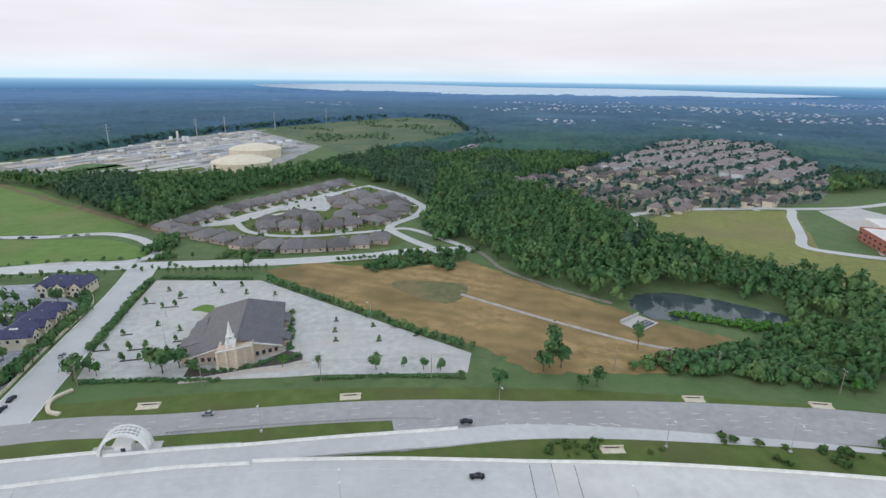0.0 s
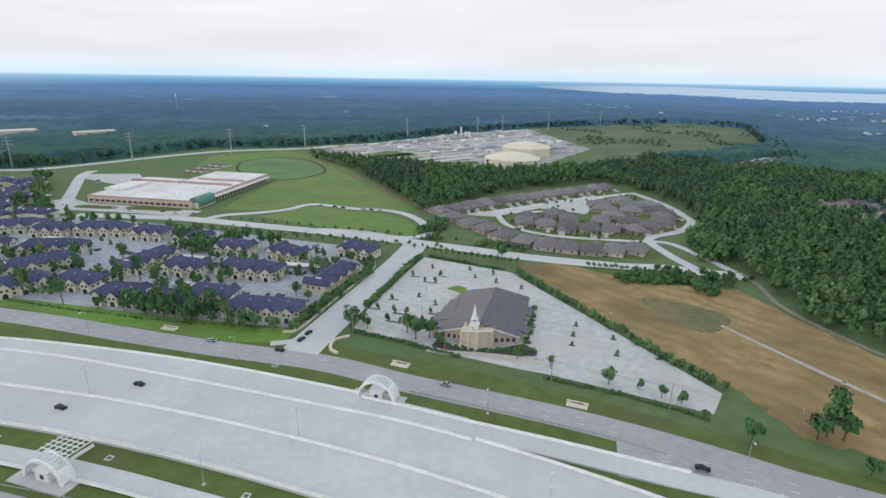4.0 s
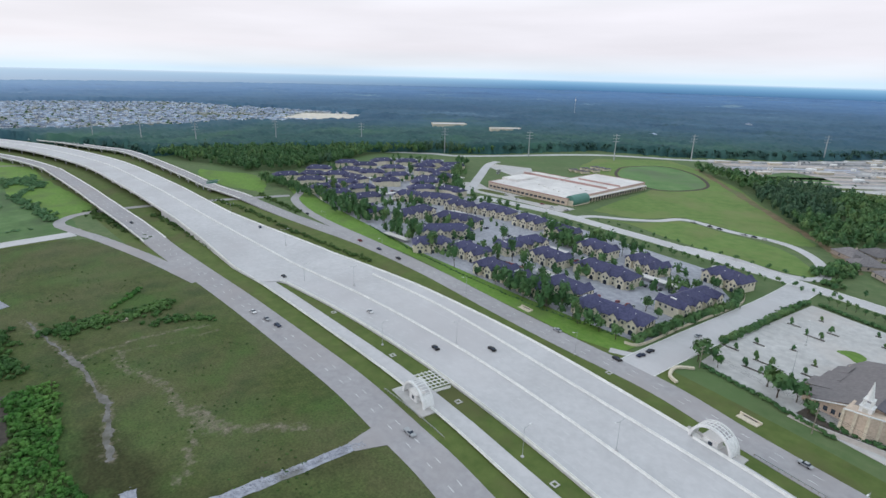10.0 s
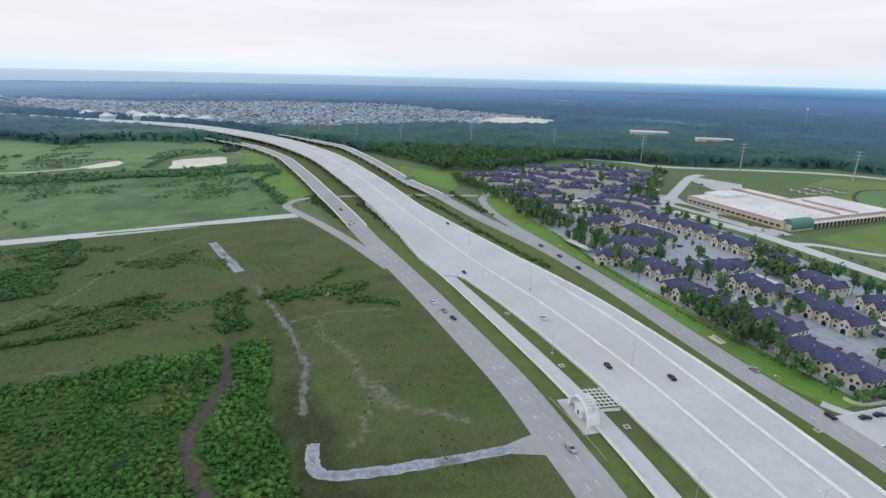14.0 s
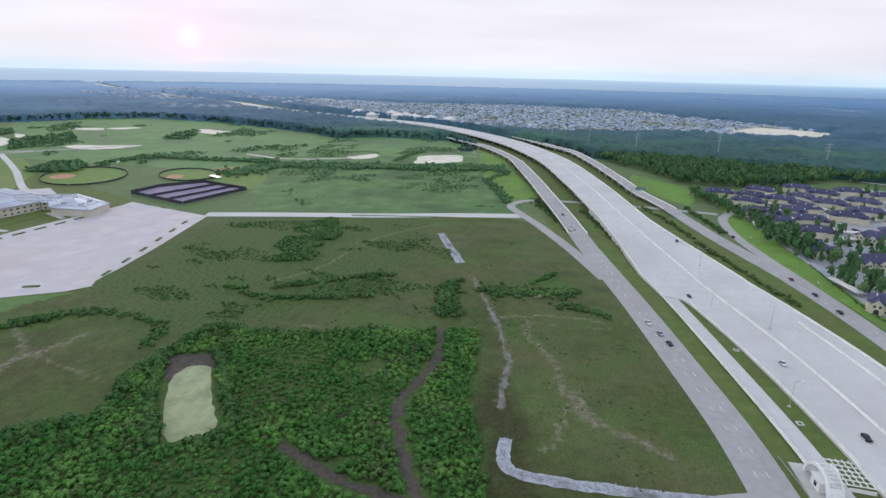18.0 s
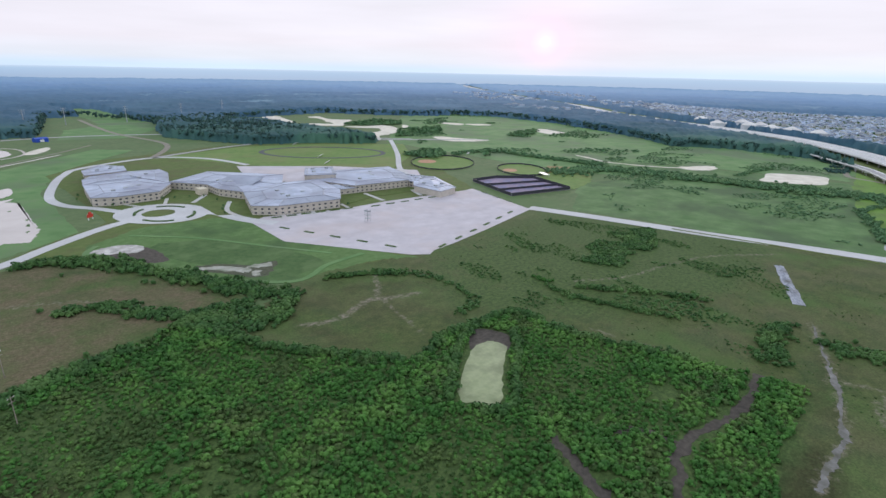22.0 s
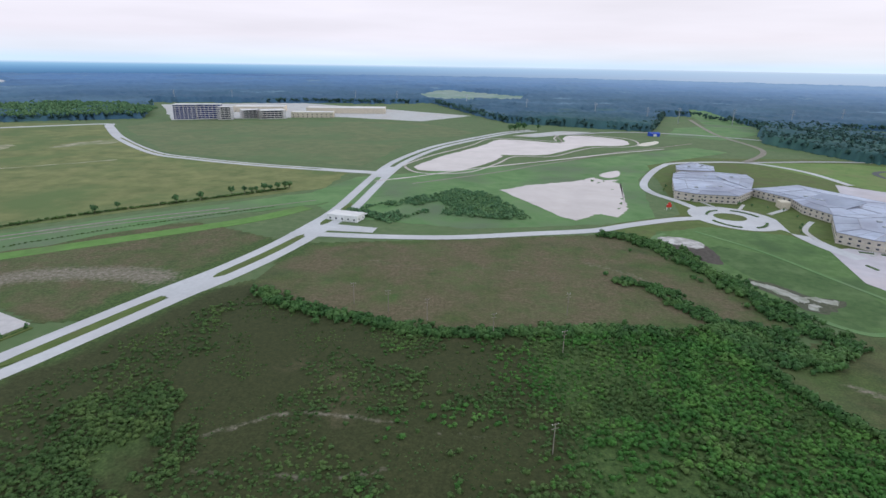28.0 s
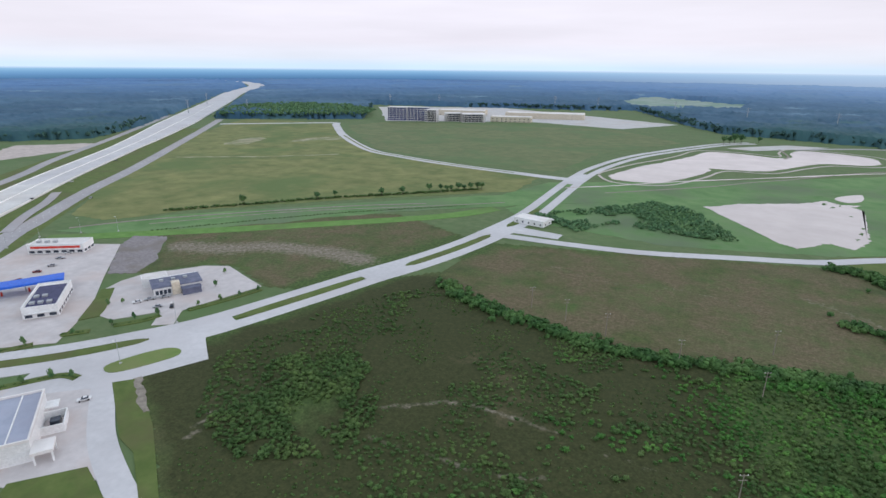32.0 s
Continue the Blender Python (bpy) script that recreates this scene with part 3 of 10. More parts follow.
def strip(name, pts, width, z, material, depth=0.3, n=8, parent=None, label="", closed=False):
    c = lift(smooth(pts, n, closed), z)
    if closed:
        c = np.r_[c, c[:1]]
    return band(name, sideways(c, width / 2), sideways(c, -width / 2), material, depth, parent, label)


def sweep(name, c, profile, material, parent=None, label=""):
    """Runs a closed profile of (sideways, up) along a 3D line."""
    k, rows = len(profile), []
    for off, up in profile:
        q = sideways(c, off)
        q[:, 2] += up
        rows.append(q)
    v = np.stack(rows, 1).reshape(-1, 3)
    f = [(i * k + j, i * k + (j + 1) % k, (i + 1) * k + (j + 1) % k, (i + 1) * k + j) for i in range(len(c) - 1) for j in range(k)]
    f += [tuple(range(k))[::-1], tuple((len(c) - 1) * k + j for j in range(k))]
    return obj(name, v, f, material, parent, label)


def sheet(name, pts, z, material, label="", category="", rough_edge=0.0, n=5, curved=True, seed=1, parent=None, kind="structure"):
    """A flat area within a smooth or straight outline, its edge made a little uneven, on a bank of its own height."""
    c = smooth(pts, n, True) if curved else np.array(pts, float)
    if not curved and rough_edge:
        k = len(c)
        c = np.concatenate([[c[i] + (c[(i + 1) % k] - c[i]) * t for t in np.arange(12) / 12] for i in range(k)])
    if rough_edge:
        rs = np.random.RandomState(seed)
        c = c + rs.normal(0, rough_edge, c.shape)
    bm = bmesh.new()
    top = [bm.verts.new((x, y, z)) for x, y in c]
    low = [bm.verts.new((x, y, z - 0.4)) for x, y in c]
    bm.faces.new(top)
    bm.normal_update()
    for i in range(len(top)):
        j = (i + 1) % len(top)
        bm.faces.new((top[i], low[i], low[j], top[j]))
    bmesh.ops.triangulate(bm, faces=[f for f in bm.faces if len(f.verts) > 4])
    ob = part(name, bm, material, parent, label)
    if not parent:
        tagged(ob, label, category, kind=kind)
    return ob


def inside(poly, x, y):
    """Which of the points lie within the outline."""
    p = np.array(poly, float)
    hit = np.zeros(np.shape(x), bool)
    for (x0, y0), (x1, y1) in zip(p, np.roll(p, -1, 0)):
        cross = (y0 > y) != (y1 > y)
        with np.errstate(divide="ignore", invalid="ignore"):
            hit ^= cross & (x < (x1 - x0) * (y - y0) / (y1 - y0) + x0)
    return hit


def near_line(pts, x, y, far):
    """Which of the points lie within so many metres of a line."""
    p = np.array(pts, float)[:, :2]
    best = np.full(np.shape(x), 1e9)
    for a, b in zip(p[:-1], p[1:]):
        d = b - a
        t = np.clip(((x - a[0]) * d[0] + (y - a[1]) * d[1]) / (d @ d + 1e-9), 0, 1)
        best = np.minimum(best, np.hypot(x - a[0] - t * d[0], y - a[1] - t * d[1]))
    return best < far


def box_bm(bm, x0, x1, y0, y1, z0, z1):
    v = [bm.verts.new((x, y, z)) for z in (z0, z1) for x, y in ((x0, y0), (x1, y0), (x1, y1), (x0, y1))]
    for f in ((3, 2, 1, 0), (4, 5, 6, 7), (0, 1, 5, 4), (1, 2, 6, 5), (2, 3, 7, 6), (3, 0, 4, 7)):
        bm.faces.new([v[i] for i in f])
    return v


def boxes(*spec):
    bm = bmesh.new()
    for s in spec:
        box_bm(bm, *s)
    return bm


def hip_bm(bm, x0, x1, y0, y1, z, rise, over=0.6, hip=None):
    """A hipped roof with a soffit, its ridge along the longer side."""
    x0, x1, y0, y1 = x0 - over, x1 + over, y0 - over, y1 + over
    along = x1 - x0 >= y1 - y0
    half = (y1 - y0 if along else x1 - x0) / 2
    run = half if hip is None else hip
    if along:
        r = [(x0 + run, (y0 + y1) / 2), (x1 - run, (y0 + y1) / 2)]
    else:
        r = [((x0 + x1) / 2, y0 + run), ((x0 + x1) / 2, y1 - run)]
    b = [bm.verts.new((x, y, z)) for x, y in ((x0, y0), (x1, y0), (x1, y1), (x0, y1))]
    e = [bm.verts.new((v.co.x, v.co.y, z + 0.25)) for v in b]
    t = [bm.verts.new((x, y, z + rise)) for x, y in r]
    bm.faces.new(b[::-1])
    for i in range(4):
        bm.faces.new((b[i], b[(i + 1) % 4], e[(i + 1) % 4], e[i]))
    if along:
        quads = ((e[0], e[1], t[1], t[0]), (e[1], e[2], t[1]), (e[2], e[3], t[0], t[1]), (e[3], e[0], t[0]))
    else:
        quads = ((e[1], e[2], t[1], t[0]), (e[2], e[3], t[1]), (e[3], e[0], t[0], t[1]), (e[0], e[1], t[0]))
    for q in quads:
        bm.faces.new(q)


def gable_bm(bm, x, y0, y1, w, z0, z1, rise):
    """A gabled block along y, its gable facing -y."""
    a = [(x - w / 2, z0), (x + w / 2, z0), (x + w / 2, z1), (x, z1 + rise), (x - w / 2, z1)]
    f = [bm.verts.new((p, y0, z)) for p, z in a]
    b = [bm.verts.new((p, y1, z)) for p, z in a]
    bm.faces.new(f[::-1])
    bm.faces.new(b)
    for i in range(5):
        j = (i + 1) % 5
        bm.faces.new((f[i], f[j], b[j], b[i]))


def tube_bm(bm, a, b, r0, r1=None, n=6):
    """A tapered round bar from a to b."""
    r1 = r0 if r1 is None else r1
    a, b = Vector(a), Vector(b)
    q = (b - a).to_track_quat("Z", "Y").to_matrix()
    ring = []
    for c, r in ((a, r0), (b, r1)):
        ring.append([bm.verts.new(c + q @ Vector((r * math.cos(k * math.tau / n), r * math.sin(k * math.tau / n), 0))) for k in range(n)])
    for k in range(n):
        j = (k + 1) % n
        bm.faces.new((ring[0][k], ring[0][j], ring[1][j], ring[1][k]))
    bm.faces.new(ring[0][::-1])
    bm.faces.new(ring[1])


# ---------------------------------------------------------------- plan: outlines of the land, placed to fit the camera's view (metres, x east, y north of the hovering point)
OPEN = [(392, 1621), (274, 1750), (55, 1580), (-151, 1371), (-290, 1174), (-380, 960), (-447, 890), (-483, 837), (-609, 767), (-667, 538), (-705, 500), (-740, 400),
        (-657, 286), (-670, 195), (-727, 179), (-907, 100), (-990, 50), (-940, -72), (-1020, -125), (-1030, -181), (-1038, -263), (-992, -340), (-1058, -412), (-1123, -517), (-1215, -708), (-1250, -891),
        (-1199, -1019), (-1074, -1071), (-1007, -1161), (-940, -1285), (-677, -1264), (-468, -1264), (-400, -1500), (-330, -1500), (-226, -1113), (52, -1196), (113, -1300), (318, -1737), (443, -1659), (1098, -1469),
        (818, -1048), (1174, -793), (962, -501), (1041, -405), (800, -100), (560, 80), (420, 120), (500, 230), (600, 350), (660, 500), (330, 450), (270, 450), (260, 600), (330, 1170)]
BELT = [(-414, 745), (-294, 651), (-175, 503), (-139, 453), (-119, 500), (-87, 578), (20, 672), (52, 642), (102, 550), (102, 490), (84, 405), (110, 375), (116, 310),
        (158, 247), (171, 258), (196, 266), (218, 259), (245, 225), (252, 190), (211, 172), (226, 145), (296, 200), (316, 236), (290, 268), (262, 312), (260, 372), (254, 470), (212, 590),
        (198, 640), (240, 760), (320, 1161), (256, 1058), (122, 904), (25, 793), (-62, 703), (-132, 682), (-304, 705)]
GAPWOOD = [(196, 560), (262, 472), (222, 600), (329, 672), (350, 780), (345, 1180), (320, 1161), (240, 760), (198, 640)]
SCHOOLWOOD = [(-385, -986), (-449, -815), (-534, -765), (-611, -700), (-645, -735), (-635, -830), (-632, -930), (-640, -1050), (-620, -1150), (-600, -1258), (-468, -1264)]
SUBURB = [(218, 600), (329, 672), (472, 787), (700, 990), (871, 932), (700, 640), (600, 526), (503, 449), (300, 430), (265, 470)]
SUBURB_BACK = [(145, 800), (201, 826), (345, 971), (277, 1007)]
WESTTOWN = [(-1720, -640), (-1500, -360), (-1410, -258), (-1330, -168), (-1250, -90), (-1220, 40), (-1250, 300), (-1260, 560), (-1440, 780), (-2170, 395), (-2320, 0), (-2220, -400), (-2350, -900), (-2000, -830)]
SANDLOT = [(-1390, 478), (-1579, 635), (-1463, 788), (-1260, 632)]
LAKE = []
CLEARFIELD = [(476, -2050), (440, -2700), (339, -2560), (24, -2250), (60, -1900), (330, -1800)]
GREENCUT = [(-400, -1780), (-500, -1740), (-470, -1336), (-480, -1200), (-414, -1110), (-331, -1010), (-240, -1045), (-290, -1190), (-370, -1260), (-400, -1530)]
HIGHWAY = [(-3700, -3100), (-2780, -2105), (-2240, -1440), (-1925, -1020), (-1680, -775), (-1590, -637), (-1505, -516), (-1425, -400), (-1345, -305), (-1265, -220), (-1180, -145), (-1085, -78), (-990, -24), (-900, 14), (-765, 54), (-614, 77), (-475, 94), (-407, 104),
           (-356, 112), (-312, 119), (-251, 130), (-200, 136), (-150, 139), (-89, 138), (-30, 133), (30, 122), (100, 104), (200, 66), (300, 15), (400, -55), (490, -132), (570, -211), (655, -298),
           (772, -429), (895, -562), (1090, -762), (1309, -985), (1602, -1280), (2018, -1695), (2338, -2065), (2587, -2340), (2963, -2640), (3284, -2820), (3900, -3000)]
LAKE_AT = [(6, 4862, 50), (0, 4830, 60), (-7, 4600, 64), (-13, 4150, 56), (-18, 3900, 49), (-25, 4250, 47), (-30, 4000, 47), (-35, 4550, 42), (-42, 4400, 32), (-48, 4700, 24)]


LAKE[:] = [(-r * math.sin(radians(a)), r * math.cos(radians(a))) for a, r, _ in LAKE_AT] + [(-4990 * math.sin(radians(a)), 4990 * math.cos(radians(a))) for a, r, _ in LAKE_AT[::-1]]


def is_wood(x, y):
    w = ~inside(OPEN, x, y) | inside(BELT, x, y) | inside(SCHOOLWOOD, x, y) | inside(GAPWOOD, x, y)
    for poly in (SUBURB, SUBURB_BACK, WESTTOWN, SANDLOT, LAKE, CLEARFIELD, GREENCUT):
        w &= ~inside(poly, x, y)
    return w & ~near_line(HIGHWAY, x, y, 62.0)


# ---------------------------------------------------------------- the ground and its fields
def build_ground():
    rs = [0, 60, 140, 260, 420, 650, 1000, 1600, 2500, 3600, 4960]
    n = 96
    v = [(0, 0, 0)] + [(r * math.cos(k * math.tau / n), r * math.sin(k * math.tau / n), 0) for r in rs[1:] for k in range(n)]
    f = [(0, 1 + k, 1 + (k + 1) % n) for k in range(n)]
    for i in range(len(rs) - 2):
        f += [(1 + i * n + k, 1 + (i + 1) * n + k, 1 + (i + 1) * n + (k + 1) % n, 1 + i * n + (k + 1) % n) for k in range(n)]
    tagged(obj("ground", v, f, M["ground"]), "flat olive scrub and grassland ground", "ground", kind="structure")


build_ground()
# the belt of land along the highway
hw = smooth(HIGHWAY, 6)
seg = hw[(hw[:, 0] > -1250) & (hw[:, 0] < 1000)]
tagged(band("grass_corridor", lift(sideways(seg, 66), 0.05), lift(sideways(seg, -66), 0.05), M["verge"], 0.3), "mown green grass verge beside the highway", "grass", kind="structure")
MEADOW = [(-85, 86), (-150, 84), (-220, 78), (-310, 62), (-380, 40), (-450, 12), (-462, -10), (-440, -110), (-425, -200), (-410, -260), (-250, -242), (-190, -258), (-160, -262), (-140, -244), (-112, -232), (-95, -215), (-100, -150), (-110, -20)]
BRUSHLAND = [(-100, 40), (-136, 5), (-200, -5), (-150, -130), (-100, -200), (-20, -240), (70, -222), (152, -262), (174, -238), (187, -195), (202, -142), (204, -118), (198, -103), (160, -84), (128, -66), (60, 60)]
BROWNFIELD = [(155, -330), (60, -358), (-20, -384), (-60, -396), (-96, -350), (-120, -290), (-132, -250), (-100, -240), (-60, -236), (-20, -232), (24, -218), (73, -214), (120, -236), (148, -252)]
YOUNGWOOD = [(-137, -2), (-181, -12), (-240, -12), (-236, -34), (-231, -55), (-216, -103), (-217, -138), (-190, -148), (-168, -150), (-146, -143), (-137, -155), (-128, -172), (-112, -195), (-100, -225), (-88, -250), (-66, -242), (-32, -236), (-5, -226), (-8, -190), (-24, -165), (-22, -140), (-28, -100), (-50, -50), (-90, -5)]
RESTFIELD = [(200, -204), (190, -240), (180, -290), (172, -335), (250, -362), (330, -320), (392, -240), (378, -216), (356, -226), (316, -190), (306, -168), (302, -180), (284, -204), (268, -210), (226, -196)]
RUTS = [([(329, -216), (299, -228), (278, -246), (231, -258), (207, -257)], 13.0, 0.80), ([(-253, 13), (-239, 11), (-215, 22), (-191, 25), (-182, 31), (-170, 38), (-164, 49), (-155, 59)], 3.2, 0.50), ([(-182, 28), (-160, 20), (-152, 16)], 2.8, 0.48), ([(-188, 29), (-179, 31), (-172, 34)], 4.6, 0.58),
        ([(-312, -22), (-290, -16), (-267, -9), (-240, -2), (-210, 3), (-193, 1), (-175, 0)], 3.0, 0.52), ([(-253, -8), (-262, 20), (-260, 50)], 2.4, 0.5),
        ([(-253, 13), (-250, 32), (-252, 53)], 1.6, 0.45), ([(-231, -55), (-236, -34), (-240, -10)], 1.5, 0.5), ([(-228, -103), (-231, -55)], 1.5, 0.5), ([(-132, -207), (-141, -202), (-152, -201), (-173, -207), (-181, -202), (-200, -195)], 3.2, 0.6), ([(-201, -233), (-189, -216), (-178, -206)], 3.0, 0.5),
        ([(-179, -200), (-173, -180), (-166, -159)], 2.4, 0.42), ([(147, -84), (154, -102)], 1.0, 0.85), ([(99, -120), (80, -120), (54, -123), (38, -130)], 1.2, 0.6), ([(102, -134), (95, -140), (82, -150), (56, -154)], 1.2, 0.7), ([(69, -153), (45, -152), (24, -151), (6, -151)], 1.1, 0.55),
        ([(-430, -60), (-390, -95), (-350, -110), (-310, -120), (-280, -140)], 2.2, 0.55), ([(165, -120), (140, -130), (128, -150)], 1.0, 0.45), ([(-20, -300), (20, -310), (60, -300), (100, -310)], 2.0, 0.35), ([(-95, -262), (-70, -310), (-40, -330)], 4.0, 0.4)]

BOULEVARD = [(249, -86), (228, -116), (212, -146), (197, -195), (185, -238), (174, -272), (163, -320), (157, -370)]


def build_land():
    """The rough land round the hovering point: one sheet whose cover drifts from meadow to brush, stubble and weeds."""
    step = 2.6
    gx, gy = np.arange(-462, 398, step), np.arange(-410, 80, step)
    X, Y = np.meshgrid(gx, gy, indexing="ij")

    def soft(poly, times):
        w = inside(poly, X, Y).astype(float)
        for _ in range(times):
            p = np.pad(w, 1, mode="edge")
            w = (p[:-2, 1:-1] + p[2:, 1:-1] + p[1:-1, :-2] + p[1:-1, 2:] + 2 * p[1:-1, 1:-1]) / 6
        return w

    def hump(x, y, r):
        return np.exp(-((X - x) ** 2 + (Y - y) ** 2) / (r * r))

    keep = inside(MEADOW, X, Y) | inside(BRUSHLAND, X, Y) | inside(BROWNFIELD, X, Y) | inside(YOUNGWOOD, X, Y) | inside(RESTFIELD, X, Y)
    track = np.zeros(X.shape)
    for pts, wide, much in RUTS:
        c = smooth(pts, 6)
        d = np.full(X.shape, 1e9)
        for a, b in zip(c[:-1], c[1:]):
            v = b - a
            t = np.clip(((X - a[0]) * v[0] + (Y - a[1]) * v[1]) / (v @ v + 1e-9), 0, 1)
            d = np.minimum(d, np.hypot(X - a[0] - t * v[0], Y - a[1] - t * v[1]))
        track = np.maximum(track, much * np.exp(-(d / wide) ** 2))
    edge = near_line(BOULEVARD, X, Y, 17) * 0.9
    for _ in range(10):
        q = np.pad(edge, 1, mode="edge")
        edge = (q[:-2, 1:-1] + q[2:, 1:-1] + q[1:-1, :-2] + q[1:-1, 2:]) / 4
    green = edge + soft(YOUNGWOOD, 24) + 0.55 * hump(130, -125, 26) + 0.35 * soft([(-160, 30), (-200, 60), (-300, 45), (-250, -5), (-170, 8)], 30) * 0.4 + 0.75 * soft([(-190, -170), (-240, -100), (-330, -60), (-455, -60), (-440, -250), (-250, -238)], 60) + 0.25 * soft(BROWNFIELD, 8) + 0.42 * soft(RESTFIELD, 4)
    brown = soft(RESTFIELD, 6) * 0.64 + soft(BROWNFIELD, 16) * 0.56 + 0.3 * hump(60, -170, 30) + 0.35 * hump(-230, -190, 25)
    brush = soft(BRUSHLAND, 16) + 0.40 * soft([(-300, -26), (-250, -14), (-200, -7), (-160, -6), (-160, 12), (-200, 10), (-250, 6), (-300, -8)], 6) + 0.42 * soft([(-176, -6), (-168, 14), (-150, 24), (-142, 74), (-120, 74), (-124, 0)], 10) + 0.36 * soft([(-232, -120), (-240, -170), (-226, -232), (-160, -252), (-112, -212), (-136, -162), (-180, -156)], 14)
    co = np.stack([X, Y, np.full(X.shape, 0.15)], -1).reshape(-1, 3)
    n, m = X.shape
    i, j = np.meshgrid(np.arange(n - 1), np.arange(m - 1), indexing="ij")
    a = (i * m + j).ravel()
    quad = np.stack([a, a + m, a + m + 1, a + 1], 1)
    quad = quad[keep.ravel()[quad].any(1)]
    used, inv = np.unique(quad, return_inverse=True)
    quad = inv.reshape(-1, 4)
    me = bpy.data.meshes.new("rough_land")
    me.vertices.add(len(used))
    me.vertices.foreach_set("co", co[used].astype(np.float32).ravel())
    me.loops.add(quad.size)
    me.loops.foreach_set("vertex_index", quad.ravel().astype(np.int32))
    me.polygons.add(len(quad))
    me.polygons.foreach_set("loop_start", (np.arange(len(quad)) * 4).astype(np.int32))
    me.update(calc_edges=True)
    cov = np.stack([green, brown, track, brush], -1).reshape(-1, 4)[used].clip(0, 1)
    me.attributes.new("cover", "FLOAT_COLOR", "POINT").data.foreach_set("color", cov.astype(np.float32).ravel())
    me.materials.append(M["land"])
    tagged(new("rough_land", me), "olive meadow, brown stubble and weedy brush land with faint tracks", "ground", kind="structure")


build_land()
sheet("west_meadow", [(-470, 10), (-455, -130), (-440, -230), (-560, -290), (-640, -250), (-760, -330), (-800, -60), (-640, 0)], 0.07, M["lush"], "dark green overgrown meadow", "meadow", 2.0, curved=False)
sheet("school_pasture", [(-640, -260), (-1020, -350), (-1190, -560), (-1500, -900), (-1250, -1300), (-860, -890), (-640, -700), (-620, -420)], 0.05, M["pasture"], "bright green pasture with pale sandy ponds", "pasture", 4.0, curved=False)
sheet("southwest_scrub", [(-820, -60), (-760, -330), (-1030, -330), (-1060, -160), (-900, -60)], 0.11, M["pasture"], "green scrubby pasture", "pasture", 3.0, curved=False)
sheet("bridge_lawn", [(-521, -4), (-545, 22), (-570, 24), (-714, -4), (-766, -49), (-642, -36)], 0.12, M["lawn"], "bright green lawn below the elevated road", "lawn", 1.0, curved=False)
sheet("bridge_lawn_far", [(-728, -8), (-824, -18), (-905, -62), (-760, -52)], 0.13, M["lawn"], "bright green lawn beyond the hedge", "lawn", 1.0, curved=False)
sheet("school_lawn", [(-60, -420), (-130, -470), (-150, -780), (-420, -830), (-620, -720), (-520, -480), (-400, -270), (-250, -228), (-170, -270), (-120, -330)], 0.10, M["verge"], "mown school lawn", "lawn", 1.0, curved=False)
sheet("school_bank", [(-100, -414), (-92, -388), (-105, -346), (-129, -298), (-158, -258), (-192, -258), (-225, -252), (-246, -236), (-206, -327), (-214, -380), (-196, -424), (-140, -436)], 0.152, M["bank"], "lush green bank before the school lot", "grass", 1.0, curved=False)
for pts, w in (([(-103, -409), (-92, -390), (-105, -344), (-129, -298), (-161, -259), (-192, -268), (-223, -270)], 4.0), ([(-128, -420), (-160, -380), (-185, -330), (-208, -285)], 3.0)):
    strip("grass_ridge", pts, w, 0.35, M["pasture"], 0.3)
for ob in [o for o in bpy.data.objects if o.name.startswith("grass_ridge")]:
    tagged(ob, "mown bright grass ridge of the bank", "grass", kind="structure")
sheet("athletic_field", [(-290, -770), (-420, -795), (-530, -750), (-640, -660), (-560, -560), (-466, -499), (-363, -605)], 0.13, M["sportfield"], "pale mown athletic field beside the school", "field", 0.6, curved=False)
sheet("court_field", [(-634, -375), (-649, -350), (-652, -315), (-598, -295), (-554, -281), (-535, -283), (-557, -301), (-580, -343)], 0.14, M["straw"], "dry tan field beside the ball courts", "field", 1.0, curved=False)
sheet("pond_bank", [(180, -430), (150, -400), (40, -392), (-60, -425), (-105, -455), (-120, -620), (-190, -820), (-40, -720), (150, -560)], 0.08, M["pasture"], "green grassy banks round the school pond", "grass", 1.0, curved=False)
sheet("canal_bank", [(440, -190), (410, -262), (315, -368), (205, -478), (186, -560), (-10, -690), (-250, -900), (-290, -860), (-40, -610), (150, -470), (255, -372), (380, -215)], 0.158, M["pasture"], "bright green banks of the drainage canal", "grass", 1.0, curved=False)
strip("canal_meadow", [(428, -178), (407, -195), (366, -232), (331, -263), (304, -289), (244, -347), (208, -388), (188, -425)], 15.0, 0.19, M["canalgrass"])
tagged(bpy.data.objects["canal_meadow"], "bright lush grass along the canal", "grass", kind="structure")
sheet("pale_field", [(440, -225), (480, -222), (570, -300), (725, -462), (870, -645), (980, -800), (1020, -885), (810, -925), (505, -655), (335, -606), (205, -590), (200, -500), (318, -385), (410, -280)], 0.10, M["seland"], "pale yellow-green open field", "field", 1.0, curved=False)
sheet("far_field", [(200, -625), (330, -625), (500, -670), (740, -900), (720, -1030), (240, -1140), (100, -1000), (190, -800)], 0.07, M["farmeadow"], "olive field before the unfinished offices", "field", 2.0, curved=False)
sheet("gravel_pad", [(368, -196), (379, -213), (358, -225), (318, -189), (308, -170), (320, -160), (335, -170)], 0.20, M["gravel"], "grey gravel pad beside the filling station", "gravel", 0.8, curved=False)
sheet("clay_site", [(828, -300), (900, -330), (963, -394), (893, -470), (851, -440)], 0.1, M["workspink"], "bare pinkish clay building site", "soil", 2.0, curved=False)
sheet("mown_hayfield", [(-42, 345), (-7, 355), (40, 331), (95, 338), (114, 304), (155, 243), (176, 215), (206, 184), (186, 178), (126, 180), (84, 190), (70, 214), (17, 273)], 0.12, M["straw"], "golden mown hayfield with swaths", "field", 1.0, curved=False)
